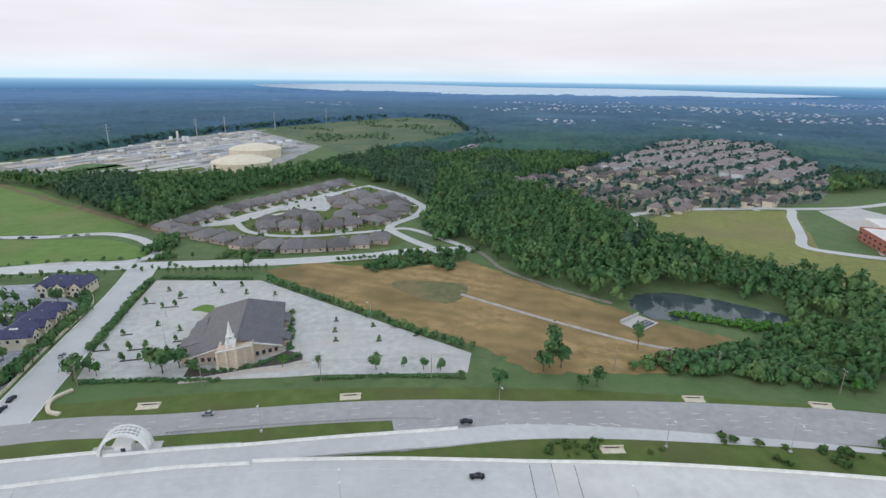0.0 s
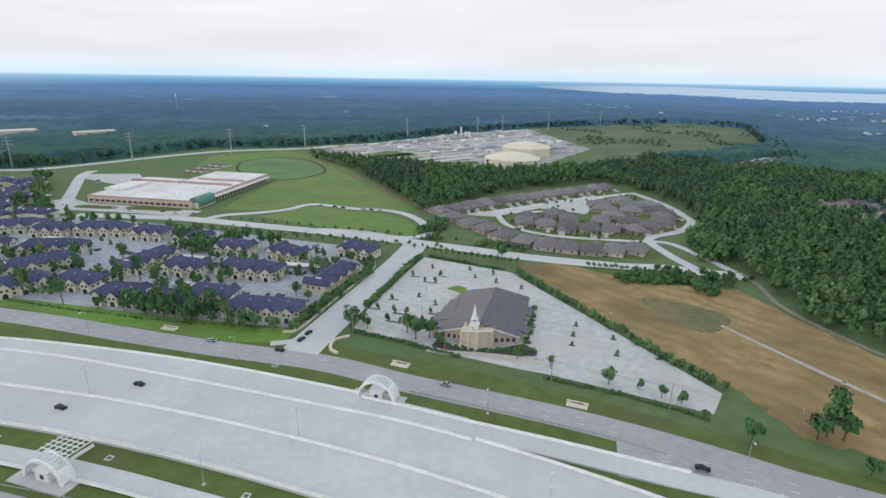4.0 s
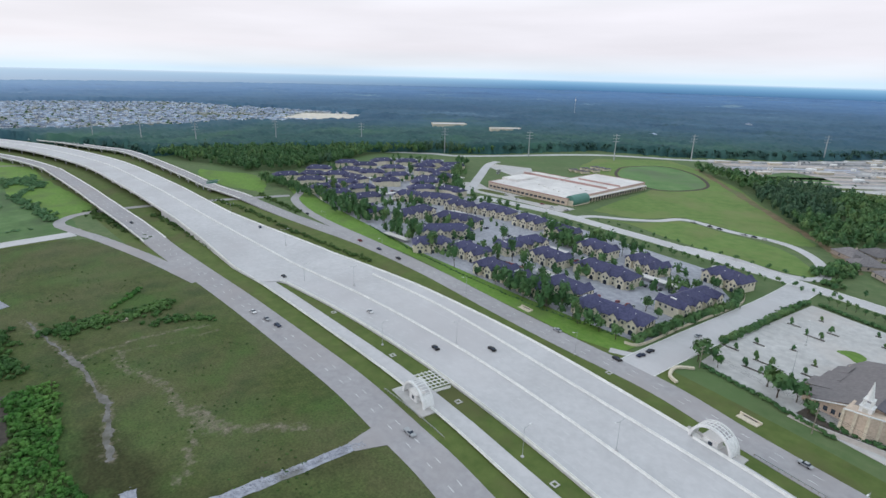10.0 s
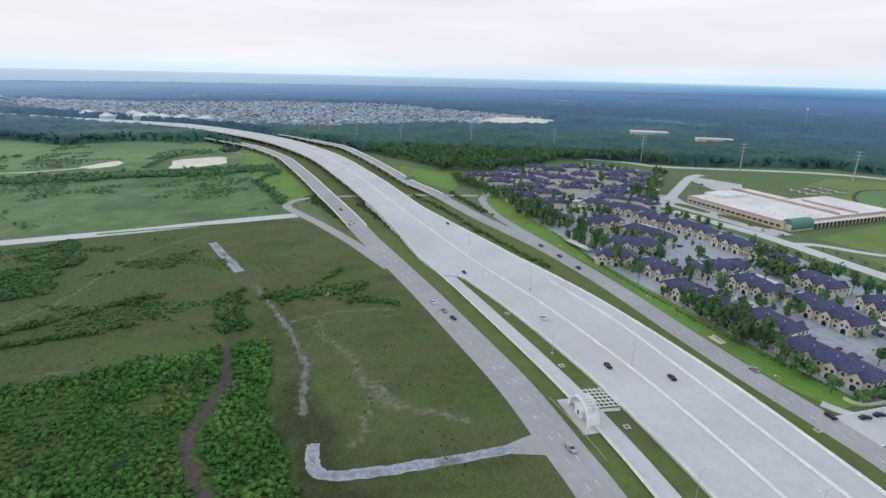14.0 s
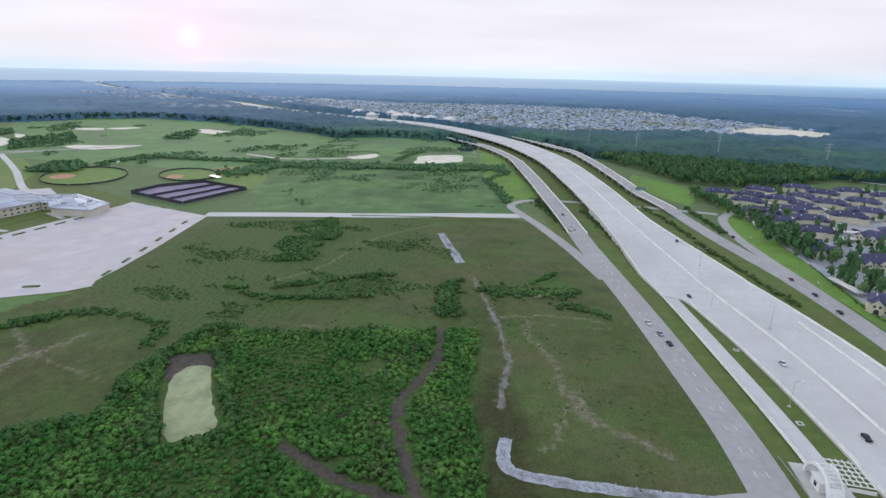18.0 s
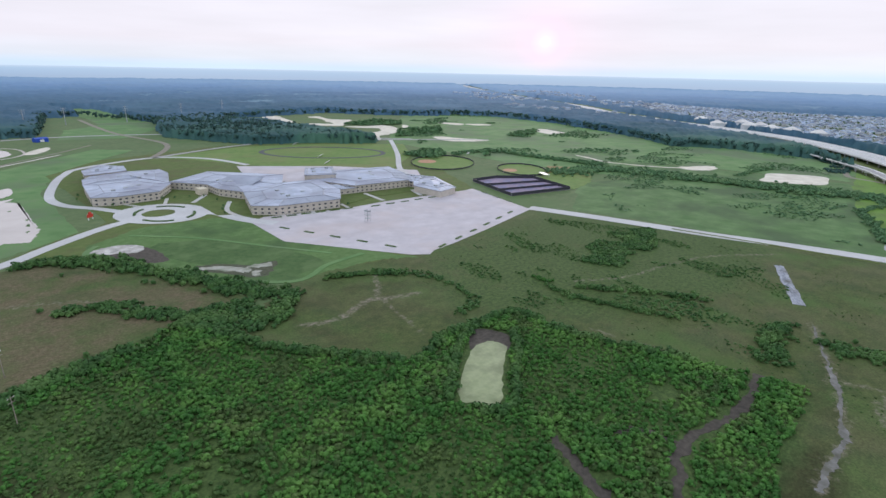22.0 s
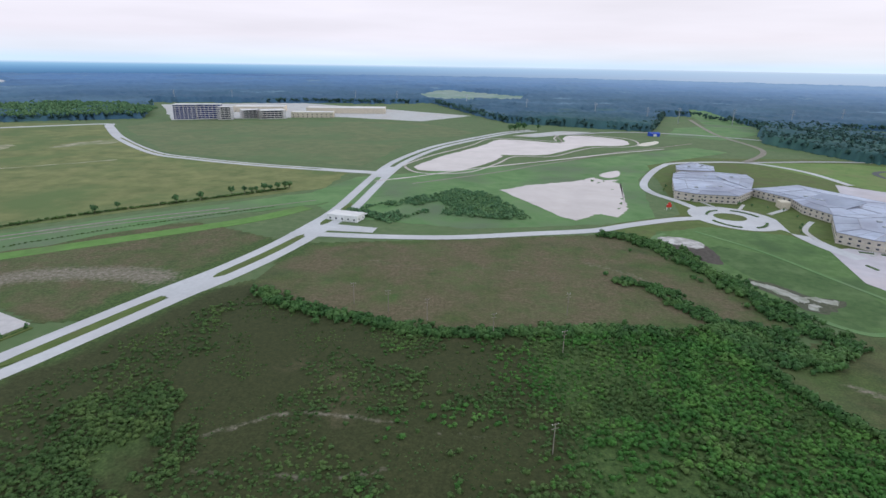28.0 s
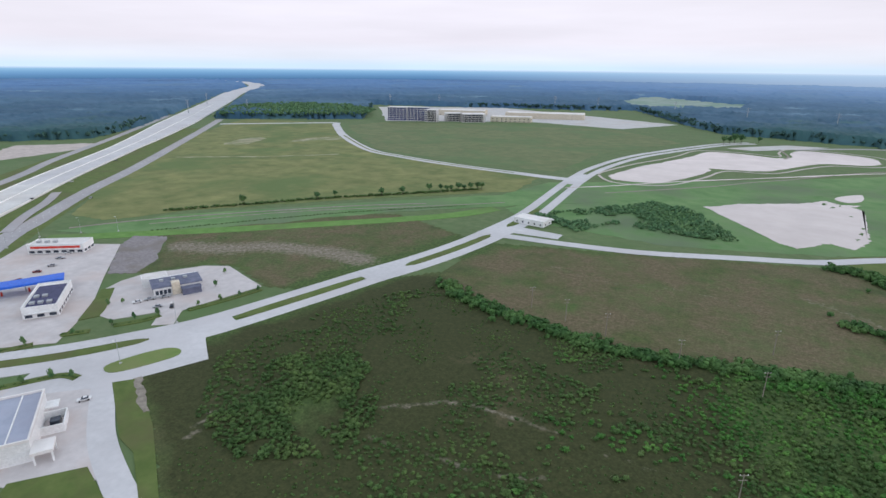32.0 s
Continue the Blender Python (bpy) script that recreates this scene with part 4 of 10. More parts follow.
sheet("hay_green", [(37, 303), (46, 309), (79, 298), (78, 281), (65, 270), (50, 280)], 0.16, M["haygreen"], "weedy dull green patch in the hayfield", "grass", 0.5, 9)
sheet("hay_lawn", [(0, 358), (50, 356), (60, 338), (30, 338)], 0.17, M["verge"], "green grass corner of the hayfield", "grass", 0.5)
sheet("sport_field", [(-292, 398), (-262, 398), (-206, 386), (-130, 386), (-124, 402), (-165, 440), (-207, 444), (-250, 448), (-268, 406)], 0.13, M["sportfield"], "mown oval sports lawn inside the loop road", "field", 0.5)
sheet("store_lawn", [(-320, 412), (-275, 420), (-256, 464), (-205, 460), (-160, 456), (-150, 470), (-190, 520), (-300, 650), (-410, 745), (-470, 780), (-540, 690), (-480, 560), (-350, 560)], 0.10, M["sportfield"], "wide mown lawn behind the long white-roofed building", "lawn", 1.0, curved=False)
sheet("oval_lawn", [(-464, 667), (-440, 715), (-380, 690), (-325, 620), (-345, 560), (-420, 590)], 0.16, M["pasture"], "oval green lawn ringed by a dark path", "lawn")
sheet("plant_ground", [(-447, 850), (-380, 930), (-290, 1150), (-151, 1340), (3, 1000), (-60, 800), (-131, 715), (-254, 712), (-330, 735), (-420, 800)], 0.06, M["worksgravel"], "pale gravel ground of the water works", "ground", 2.0, curved=False)
sheet("plant_meadow", [(-317, 740), (-330, 800), (-319, 838), (-270, 826), (-232, 770), (-266, 735)], 0.14, M["lush"], "rough green meadow within the works", "lawn", 2.0)
sheet("plant_lawn", [(-290, 722), (-240, 776), (-176, 798), (-150, 760), (-190, 716), (-250, 716)], 0.12, M["verge"], "green lawn within the water works", "lawn", 1.0)
sheet("green_heath", [(-130, 1340), (55, 1560), (274, 1720), (385, 1590), (330, 1200), (140, 1000), (30, 900), (10, 985)], 0.05, M["heath"], "grey-green heath beyond the tanks", "field", 4.0, curved=False)
sheet("oval_field", [(262, 372), (285, 420), (320, 440), (363, 440), (438, 424), (436, 410), (362, 316), (356, 306), (372, 290), (400, 268), (360, 222), (322, 236), (292, 268), (264, 312)], 0.12, M["yellowfield"], "yellow-green open field before the suburb", "field", 1.0, curved=False)
sheet("suburb_ground", SUBURB, 0.08, M["plots"], "paved and planted ground of the large suburb", "ground", curved=False)
sheet("back_suburb_ground", SUBURB_BACK, 0.08, M["apron"], "paved ground of the townhouses", "ground", curved=False)
sheet("west_town_ground", WESTTOWN, 0.08, M["plots"], "pale ground of the distant town", "ground", curved=False)
sheet("sand_lot", SANDLOT, 0.12, M["sand"], "pale cleared sandy building lots", "sand", curved=False)
sheet("green_cutting", GREENCUT, 0.09, M["pasture"], "green strip cut through the woods", "field", 2.0, curved=False)
for pts in ([(731, -582), (745, -647), (720, -660), (703, -614), (696, -583)], [(661, -652), (659, -705), (626, -752), (611, -708)]):
    sheet("bare_patch", pts, 0.14, M["palesoil"], "bare pale patch in the open field", "soil", 3.0)
sheet("clear_field", CLEARFIELD, 0.10, M["farclear"], "distant clearing in the woods, paled by painted haze", "field", 3.0)
sheet("building_site", [(1007, -1380), (700, -1580), (380, -1440), (149, -1325), (236, -1165), (450, -1200), (734, -1030)], 0.10, M["lot"], "bare pale ground of the office building site", "soil", 2.0, curved=False)
# water
# the lake's outer strip is tilted up to fit the camera's view
lk = smooth(LAKE_AT, 6)
lv = []
for a, r0, top in lk:
    f = max(0.0, min(1.0, (6 - a) / 9, (a + 48) / 9))
    low, r0 = top + (3.0 - top) * f ** 0.5, 4868 + (r0 - 4868) * f ** 0.5
    lv += [(-r * math.sin(radians(a)), r * math.cos(radians(a)), z) for r, z in ((r0, low), (max(r0, 4810.0 + 58 * (1 - f)), low), (4868.0, top))]
tagged(obj("lake", lv, [(3 * i + k, 3 * i + 3 + k, 3 * i + 4 + k, 3 * i + 1 + k) for i in range(len(lk) - 1) for k in (0, 1)], M["lake"]), "wide pale blue lake near the horizon", "lake", kind="structure")
sheet("school_pond", [(28, -530), (-30, -439), (-40, -433), (-61, -458), (-74, -450), (-86, -474), (-92, -530), (-97, -588), (-90, -600), (-97, -612), (-80, -606), (-70, -618), (-47, -591), (0, -560)], 0.2, M["water"], "pale muddy pond beside the school", "pond", 0.8, curved=False)
for k, (x, y, r) in enumerate(((-68, -600, 2.0), (-74, -590, 2.4), (-80, -600, 1.6), (-84, -560, 1.2), (-88, -520, 1.4), (-84, -500, 1.8), (-80, -480, 1.5))):
    sheet("reed_bar", [(x + 1.0 * r * u * math.cos(a) + 0.5 * r * math.sin(a), y + 2.6 * r * u * math.sin(a)) for a, u in zip(np.arange(9) * math.tau / 9, np.random.RandomState(k).uniform(0.3, 1.3, 9))], 0.23, M["hollow"], "dark reedy bar in the pond", "reeds")
sheet("school_pond_inlet", [(-79, -630), (-85, -648), (-104, -667), (-101, -635), (-88, -620)], 0.22, M["water"], "small pale inlet of the pond", "pond")
sheet("long_pond", [(137, -631), (121, -613), (82, -624), (56, -677), (39, -733), (41, -752), (17, -757), (-21, -769), (-56, -826), (-86, -873), (-134, -889), (-155, -916), (-152, -970), (-110, -998), (-69, -1001), (-53, -961), (-53, -916), (-34, -897), (-8, -906), (28, -916), (58, -905), (75, -838), (93, -786), (115, -732), (133, -668)], 0.2, M["water"], "long pale winding pond", "pond", 0.8)
sheet("bus_lot", [(34, -970), (-10, -1021), (-52, -1064), (-110, -1066), (-60, -1012), (-4, -960)], 0.21, M["lot"], "pale yard beside the long pond", "parking lot", curved=False)
sheet("algae_pond", [(-169, -131), (-182, -131), (-183, -122), (-170, -114), (-159, -107), (-145, -98), (-140, -104), (-137, -111), (-150, -121)], 0.25, M["algae"], "pond covered in pale green algae", "pond", 0.4)
sheet("pond_mud", [(-171, -133), (-186, -143), (-192, -137), (-193, -128), (-185, -121), (-172, -122)], 0.22, M["mud"], "dark muddy bank of the algae pond", "mud", 0.4)
# pale sand colour stands in for the sky mirrored in this water
sheet("reservoir", [(-738, -138), (-764, -83), (-800, -80), (-832, -90), (-808, -144), (-770, -143)], 0.25, M["sand"], "square reservoir, its mirrored sky painted white", "pond")
sheet("wood_pond", [(165, 252), (178, 262), (198, 258), (222, 240), (238, 216), (225, 205), (205, 217), (185, 225), (166, 228)], 0.2, M["darkwater"], "dark pond at the edge of the woods", "pond", 1.0)
for pts in ([(-721, -1315), (-755, -1283), (-766, -1238), (-736, -1157), (-714, -1097), (-668, -1076), (-676, -1116), (-727, -1254)],
            [(-646, -1004), (-708, -1042), (-740, -1029), (-759, -1007), (-784, -1071), (-811, -1130), (-812, -1182), (-846, -1181), (-823, -1105), (-853, -1057), (-800, -1016), (-746, -959), (-713, -990), (-660, -984)],
            [(-743, -941), (-803, -919), (-833, -954), (-856, -952), (-828, -917), (-824, -883), (-781, -815), (-718, -778), (-690, -774), (-649, -728), (-656, -758), (-701, -822), (-731, -826), (-774, -870), (-753, -905)],
            [(-869, -896), (-865, -871), (-830, -841), (-829, -857)], [(-753, -694), (-774, -687), (-776, -659), (-797, -606), (-783, -598), (-748, -616), (-732, -643), (-738, -668)],
            [(-983, -889), (-1007, -836), (-975, -814), (-964, -864)], [(-1002, -820), (-1041, -793), (-1030, -770), (-995, -785)], [(-1055, -645), (-1022, -559), (-978, -573), (-1012, -640)], [(-765, -246), (-790, -232), (-810, -216), (-790, -205), (-766, -212), (-752, -232)]):
    sheet("sand_flat", pts, 0.17, M["sand"], "pale winding sand flat in the pasture", "sand", 2.0)
for k, (x, y, a, b, turn) in enumerate(( (-190, -930, 40, 10, 60), (-600, -1000, 30, 8, 30))):
    rs = np.random.RandomState(k)
    c, s = math.cos(radians(turn)), math.sin(radians(turn))
    ring = [(x + c * a * u * math.cos(t) - s * b * u * math.sin(t), y + s * a * u * math.cos(t) + c * b * u * math.sin(t)) for t, u in zip(np.arange(9) * math.tau / 9, rs.uniform(0.65, 1.15, 9))]
    sheet("sand_bank", ring, 0.16, M["sand"], "pale sandy hollow in the pasture", "sand")
sheet("hollow_weeds", [(-126, -378), (-161, -372), (-190, -319), (-193, -274), (-163, -269), (-153, -287), (-137, -322)], 0.17, M["hollow"], "dark green weeds in the wet hollow", "grass", 2.0)
sheet("wet_hollow_bank", [(-97, -386), (-124, -386), (-128, -363), (-125, -346), (-114, -351), (-101, -371)], 0.182, M["mud"], "dark wet mud beside the puddle", "mud", 0.8)
sheet("wet_hollow", [(-97, -397), (-105, -401), (-119, -399), (-125, -387), (-119, -377), (-109, -382), (-101, -387)], 0.194, M["puddle"], "shallow pale puddle below the school", "pond", 0.8)
sheet("marsh_mud", [(-131, -320), (-144, -318), (-158, -302), (-173, -298), (-164, -286), (-152, -279), (-144, -290)], 0.182, M["ditchbank"], "muddy rim of the marsh", "mud", 1.0)
for pts in ([(-133, -318), (-142, -314), (-151, -303), (-154, -296), (-150, -292), (-146, -297), (-139, -308)], [(-156, -300), (-170, -297), (-166, -293), (-157, -295)], [(-154, -290), (-158, -288), (-152, -283), (-149, -286)]):
    sheet("marsh_pool", pts, 0.194, M["marsh"], "narrow marshy pool", "pond", 1.2)
# ---------------------------------------------------------------- roads
def height(x):
    """Height of the highway's deck: level past the hovering point, a viaduct to the west, a bridge to the east."""
    west = np.interp(x, [-1500, -1250, -560, -470, -330], [0.6, 7.0, 7.0, 5.5, 1.3])
    return np.where(x < -330, west, np.interp(x, [60, 200, 420, 560], [1.0, 5.0, 4.0, 1.0]))


JERSEY = [(-0.35, 0), (0.35, 0), (0.3, 0.25), (0.12, 0.5), (0.12, 1.05), (-0.12, 1.05), (-0.12, 0.5), (-0.3, 0.25)]
line = smooth(HIGHWAY, 10)
median = np.c_[line, height(line[:, 0])]
mx = median[:, 0]
# how far the northern pavement reaches from the median: wider where a ramp joins
north_w = np.interp(mx, [-640, -460, -409, -366, -333, -300, -240, -100, -34.5, -33.5, 20, 60, 800, 1050, 3000], [21, 20, 24, 28, 31, 33, 34, 32.5, 32.5, 22.5, 22, 21, 21, 36, 48])
south_w = np.interp(mx, [-640, -463, -400, -340, -306, -300, 800, 1050, 3000], [23, 22, 26, 32, 31.5, 21, 21, 36, 48])
highway = tagged(new("highway"), "wide pale concrete highway with a median barrier", "road", kind="structure")
cut = int(np.argmax(mx > -505))
end = int(np.argmax(mx > 620))
mid = int(np.argmax(mx > 62))
for sel, depth, pave in ((slice(0, cut + 1), 1.5, "concrete"), (slice(cut, mid + 1), 7.5, "concrete"), (slice(mid, end + 1), 7.5, "deck"), (slice(end, None), 1.5, "concrete")):
    c = median[sel]
    band("carriageway", sideways(c, north_w[sel]), lift(sideways(c, 0), c[:, 2]), M[pave], depth, highway)
    band("carriageway", lift(sideways(c, -0.004), c[:, 2]), sideways(c, -south_w[sel]), M[pave], depth, highway)
near = (mx > -1700) & (mx < 1500)
sweep("median_barrier", median[near], JERSEY, M["barrier"], highway, "pale concrete median barrier")
for sel in (near & (mx < -70), near & (mx > -34)):
    sweep("edge_barrier", sideways(median, north_w - 0.4)[sel], JERSEY, M["barrier"], highway, "pale concrete edge barrier")
for sel in ((mx > -1700) & (mx < -330), (mx > -303) & (mx < 1500)):
    sweep("edge_barrier", sideways(median, -south_w + 0.4)[sel], JERSEY, M["barrier"], highway, "pale concrete edge barrier")
ramp_split = lift(smooth([(-276, 151), (-220, 158), (-174, 159), (-103, 158), (-56, 157), (-28, 154)], 8), 1.0)
sweep("ramp_barrier", ramp_split, JERSEY, M["barrier"], highway, "barrier between the lanes and the ramp")
for off in (-17.2, -13.5, -9.8, -6.1, 6.1, 9.8, 13.5, 17.2):
    c = sideways(median, off)[(mx > -420) & (mx < 90)]
    v, f, s = [], [], 0.0
    d = np.r_[0, np.cumsum(np.hypot(*np.diff(c[:, :2], axis=0).T))]
    edge = abs(off) > 16
    for a in np.arange(0, d[-1] - 4, 12.2 if not edge else 3.0):
        p, q = (np.array([np.interp(t, d, c[:, k]) for k in range(3)]) for t in (a, a + 3.0))
        w = np.array([-(q - p)[1], (q - p)[0], 0]) / 3.0 * 0.09
        z = np.array([0, 0, 0.012])
        k = len(v)
        v += [p + w + z, p - w + z, q - w + z, q + w + z]
        f.append((k, k + 1, k + 2, k + 3))
    obj("lane_marking", v, f, M["wornpaint"], highway, "white dashed lane line" if not edge else "white edge line")
# expansion joints of the eastern bridge
for x in (58, 68):
    i = int(np.argmin(abs(mx - x)))
    c, d = median[i], (median[i + 1] - median[i - 1]) / np.linalg.norm(median[i + 1] - median[i - 1])
    n = np.array([-d[1], d[0], 0])
    v = [c + n * a + d * b + (0, 0, 0.015) for a, b in ((19.4, -0.09), (19.4, 0.09), (0.5, 0.09), (0.5, -0.09))]
    obj("expansion_joint", v, [(0, 1, 2, 3)], M["dark"], highway, "dark expansion joint across the deck")
# piers of the viaduct


def piers(c, offs, step, zs=0.0):
    d = np.r_[0, np.cumsum(np.hypot(*np.diff(c[:, :2], axis=0).T))]
    for a in np.arange(8, d[-1], step):
        p = np.array([np.interp(a, d, c[:, k]) for k in range(3)])
        q = np.array([np.interp(a + 1, d, c[:, k]) for k in range(3)])
        t = q - p
        ang = math.degrees(math.atan2(t[1], t[0]))
        h = p[2] - 1.45
        if h < 2.0:
            continue
        e = thing("viaduct_pier", "concrete viaduct pier with a crossbeam under the deck", "pier", (p[0], p[1], 0), ang, "piers of the viaduct")
        bm = boxes((-0.9, 0.9, min(offs) - 2, max(offs) + 2, h - 1.2, h))
        part("crossbeam", bm, M["barrier"], e)
        for o in offs:
            bm = bmesh.new()
            tube_bm(bm, (0, o, -0.3), (0, o, h - 1.2), 0.8, n=8)
            part("column", bm, M["concrete"], e)


piers(median[(mx > -1400) & (mx < -512)], (-18, -7, 7, 17), 34)


def road(name, pts, width, z, material, label, marks=(), n=8, kerb=False, group="road"):
    """A road with its dashed lines and, in town, its kerbs."""
    r = tagged(new(name), label, "road", kind="structure")
    c = lift(smooth(pts, n), z)
    band("roadway", sideways(c, width / 2), sideways(c, -width / 2), material, 0.35, r)
    d = np.r_[0, np.cumsum(np.hypot(*np.diff(c[:, :2], axis=0).T))]
    for off in marks:
        cc, v, f = sideways(c, off), [], []
        for a in np.arange(2, d[-1] - 4, 12.2):
            p, q = (np.array([np.interp(t, d, cc[:, k]) for k in range(3)]) for t in (a, a + 3.0))
            w = np.array([-(q - p)[1], (q - p)[0], 0]) / 3.0 * 0.09
            k = len(v)
            v += [p + w + (0, 0, 0.012), p - w + (0, 0, 0.012), q - w + (0, 0, 0.012), q + w + (0, 0, 0.012)]
            f.append((k, k + 1, k + 2, k + 3))
        obj("lane_marking", v, f, M["paint"], r, "white dashed lane line")
    if kerb:
        for s in (1, -1):
            sweep("kerb", sideways(c, s * (width / 2 + 0.15)), [(-0.15, -0.2), (0.15, -0.2), (0.15, 0.14), (-0.15, 0.15)], M["barrier"], r, "concrete kerb")
    return r


SW = [(-760, 0), (-680, 13), (-600, 25), (-540, 33), (-465, 46), (-380, 58), (-330, 65), (-280, 72), (-221, 79), (-174, 84), (-134, 85), (-105, 85), (-40, 80), (40, 66), (120, 42), (220, -5), (320, -66), (400, -122), (455, -168), (482, -198), (555, -275), (625, -360), (700, -445), (757, -508), (905, -672), (1060, -840)]
swc = smooth(SW, 8)
swz = np.interp(swc[:, 0], [-540, -465, -390], [6.0, 3.0, 0.25])
swr = tagged(new("frontage_road_south"), "three-lane grey frontage road beside the highway", "road", kind="structure")
c3 = np.c_[swc, swz]
band("roadway", sideways(c3, 7.6), sideways(c3, -7.6), M["frontage"], 1.0, swr)
W2 = [(-1290, -330), (-1180, -235), (-1063, -158), (-980, -100), (-900, -50), (-820, -18), (-760, 0)]
w2 = lift(smooth(W2, 8), 6.0)
band("elevated_roadway", sideways(w2, 6.5), sideways(w2, -6.5), M["frontage"], 1.2, swr, "elevated part of the frontage road")
for s in (6.3, -6.3):
    sweep("edge_barrier", sideways(w2, s), JERSEY, M["barrier"], swr, "pale concrete edge barrier")
    sel = swc[:, 0] < -420
    sweep("edge_barrier", sideways(c3[sel], s * 1.17), JERSEY, M["barrier"], swr, "pale concrete edge barrier")
piers(np.r_[w2, c3[swc[:, 0] < -490]], (-4, 4), 30)
for off in (-1.85, 1.85):
    cc, v, f = sideways(c3, off), [], []
    d = np.r_[0, np.cumsum(np.hypot(*np.diff(cc[:, :2], axis=0).T))]
    for a in np.arange(2, d[-1] - 4, 12.2):
        p, q = (np.array([np.interp(t, d, cc[:, k]) for k in range(3)]) for t in (a, a + 3.0))
        w = np.array([-(q - p)[1], (q - p)[0], 0]) / 3.0 * 0.1
        k = len(v)
        v += [p + w + (0, 0, 0.02), p - w + (0, 0, 0.02), q - w + (0, 0, 0.02), q + w + (0, 0, 0.02)]
        f.append((k, k + 1, k + 2, k + 3))
    obj("lane_marking", v, f, M["paint"], swr, "white dashed lane line")
# toll ramp on the near side of the lanes, with its outer barrier
TOLL = [(-330, 89), (-290, 94), (-234, 99.5), (-175, 104.5), (-135, 105.5), (-108, 105), (-60, 103), (0, 96), (80, 76), (150, 48)]
toll = road("toll_ramp", TOLL, 7.6, 0.55, M["concrete"], "single-lane concrete toll ramp")
tc = lift(smooth(TOLL, 8), 0.55)
sweep("edge_barrier", sideways(tc, -3.9)[tc[:, 0] < 60], JERSEY, M["barrier"], toll, "pale concrete edge barrier")
NORTH = [(-1180, -40), (-1100, -10), (-1017, 26), (-946, 59), (-882, 89), (-773, 108), (-668, 121), (-590, 130), (-529, 146), (-463, 157), (-400, 168), (-340, 179), (-268, 185), (-196, 185), (-148, 186), (-100, 188), (-60, 183), (1, 178), (44, 171), (87, 160)]
nc = smooth(NORTH, 8)
nc = np.c_[nc, np.interp(nc[:, 0], [-1180, -1040, -620, -500, -440], [1.0, 5.5, 5.5, 1.6, 0.22])]
north = tagged(new("frontage_road_north"), "three-lane grey frontage road, raised on piers to the west", "road", kind="structure")
band("roadway", sideways(nc, 6.5), sideways(nc, -6.5), M["frontage"], 1.0, north)
for s in (6.3, -6.3):
    sweep("edge_barrier", sideways(nc[nc[:, 0] < -520], s), JERSEY, M["barrier"], north, "pale concrete edge barrier")
piers(nc[(nc[:, 0] < -560) & (nc[:, 0] > -1050)], (-4, 4), 30)
nd = np.r_[0, np.cumsum(np.hypot(*np.diff(nc[:, :2], axis=0).T))]
for off in (-1.9, 1.9):
    cc, v, f = sideways(nc, off), [], []
    for a in np.arange(2, nd[-1] - 4, 12.2):
        p, q = (np.array([np.interp(t, nd, cc[:, k]) for k in range(3)]) for t in (a, a + 3.0))
        w = np.array([-(q - p)[1], (q - p)[0], 0]) / 3.0 * 0.09
        k = len(v)
        v += [p + w + (0, 0, 0.015), p - w + (0, 0, 0.015), q - w + (0, 0, 0.015), q + w + (0, 0, 0.015)]
        f.append((k, k + 1, k + 2, k + 3))
    obj("lane_marking", v, f, M["paint"], north, "white dashed lane line")
road("frontage_road_merge", [(20, 162), (50, 162), (90, 156), (125, 148), (160, 138), (196, 126), (260, 96), (340, 40)], 22.0, 0.24, M["frontage"], "wide frontage road where the ramp merges", (-3.7, 0.0, 3.7))
rc = smooth([(-75, 163.2), (-54, 161.8), (-35, 160), (1, 157.6), (35, 154.8), (62, 153.2), (92, 147.5), (130, 137), (180, 121), (235, 98)], 8)
rc = np.c_[rc, np.interp(rc[:, 0], [-70, 0, 60, 90], [0.985, 0.95, 0.45, 0.262])]
ramp = tagged(new("ramp_north"), "pale exit ramp running into the frontage road", "road", kind="structure")
band("roadway", sideways(rc, np.interp(rc[:, 0], [60, 225], [4.3, -3.9])), sideways(rc, -4.3), M["concrete"], 0.9, ramp)
sweep("edge_barrier", sideways(rc, 4.2)[rc[:, 0] < 44], JERSEY, M["barrier"], ramp, "pale concrete edge barrier")
for k in range(6):
    x, y = 60 + 7.5 * k, 158.6 - 1.55 * k
    v = [(x, y, 0.29), (x + 0.5, y, 0.29), (x + 3.4, y - 3.6 + 0.3 * k, 0.29), (x + 2.9, y - 3.6 + 0.3 * k, 0.29)]
    obj("hatching", v, [(3, 2, 1, 0)], M["paint"], ramp, "white hatched gore stripe")
road("slip_road_north", [(-575, 222), (-530, 205), (-500, 188), (-450, 180), (-400, 180), (-340, 184), (-280, 187)], 8.0, 0.24, M["frontage"], "slip road beside the green verge")
road("slip_road_south", [(-503, -2), (-475, 9), (-444, 22), (-383, 43), (-323, 60)], 8.5, 0.3, M["frontage"], "slip road that joins the frontage road")
road("underpass_road", [(-480, 8), (-506, -2), (-524, 2), (-538, 18), (-541, 60), (-535, 120), (-520, 190)], 8.0, 0.2, M["frontage"], "pale road passing under the viaduct")
road("school_drive", [(-472, 6), (-462, -50), (-447, -112), (-438, -160), (-430, -202), (-417, -262)], 14.0, 0.26, M["concrete"], "pale divided drive to the school")
sheet("drive_island", [(-460, -5), (-457, -5), (-449, -80), (-440, -140), (-443, -140), (-453, -70)], 0.34, M["verge"], "narrow grass median of the drive", "grass", curved=False)
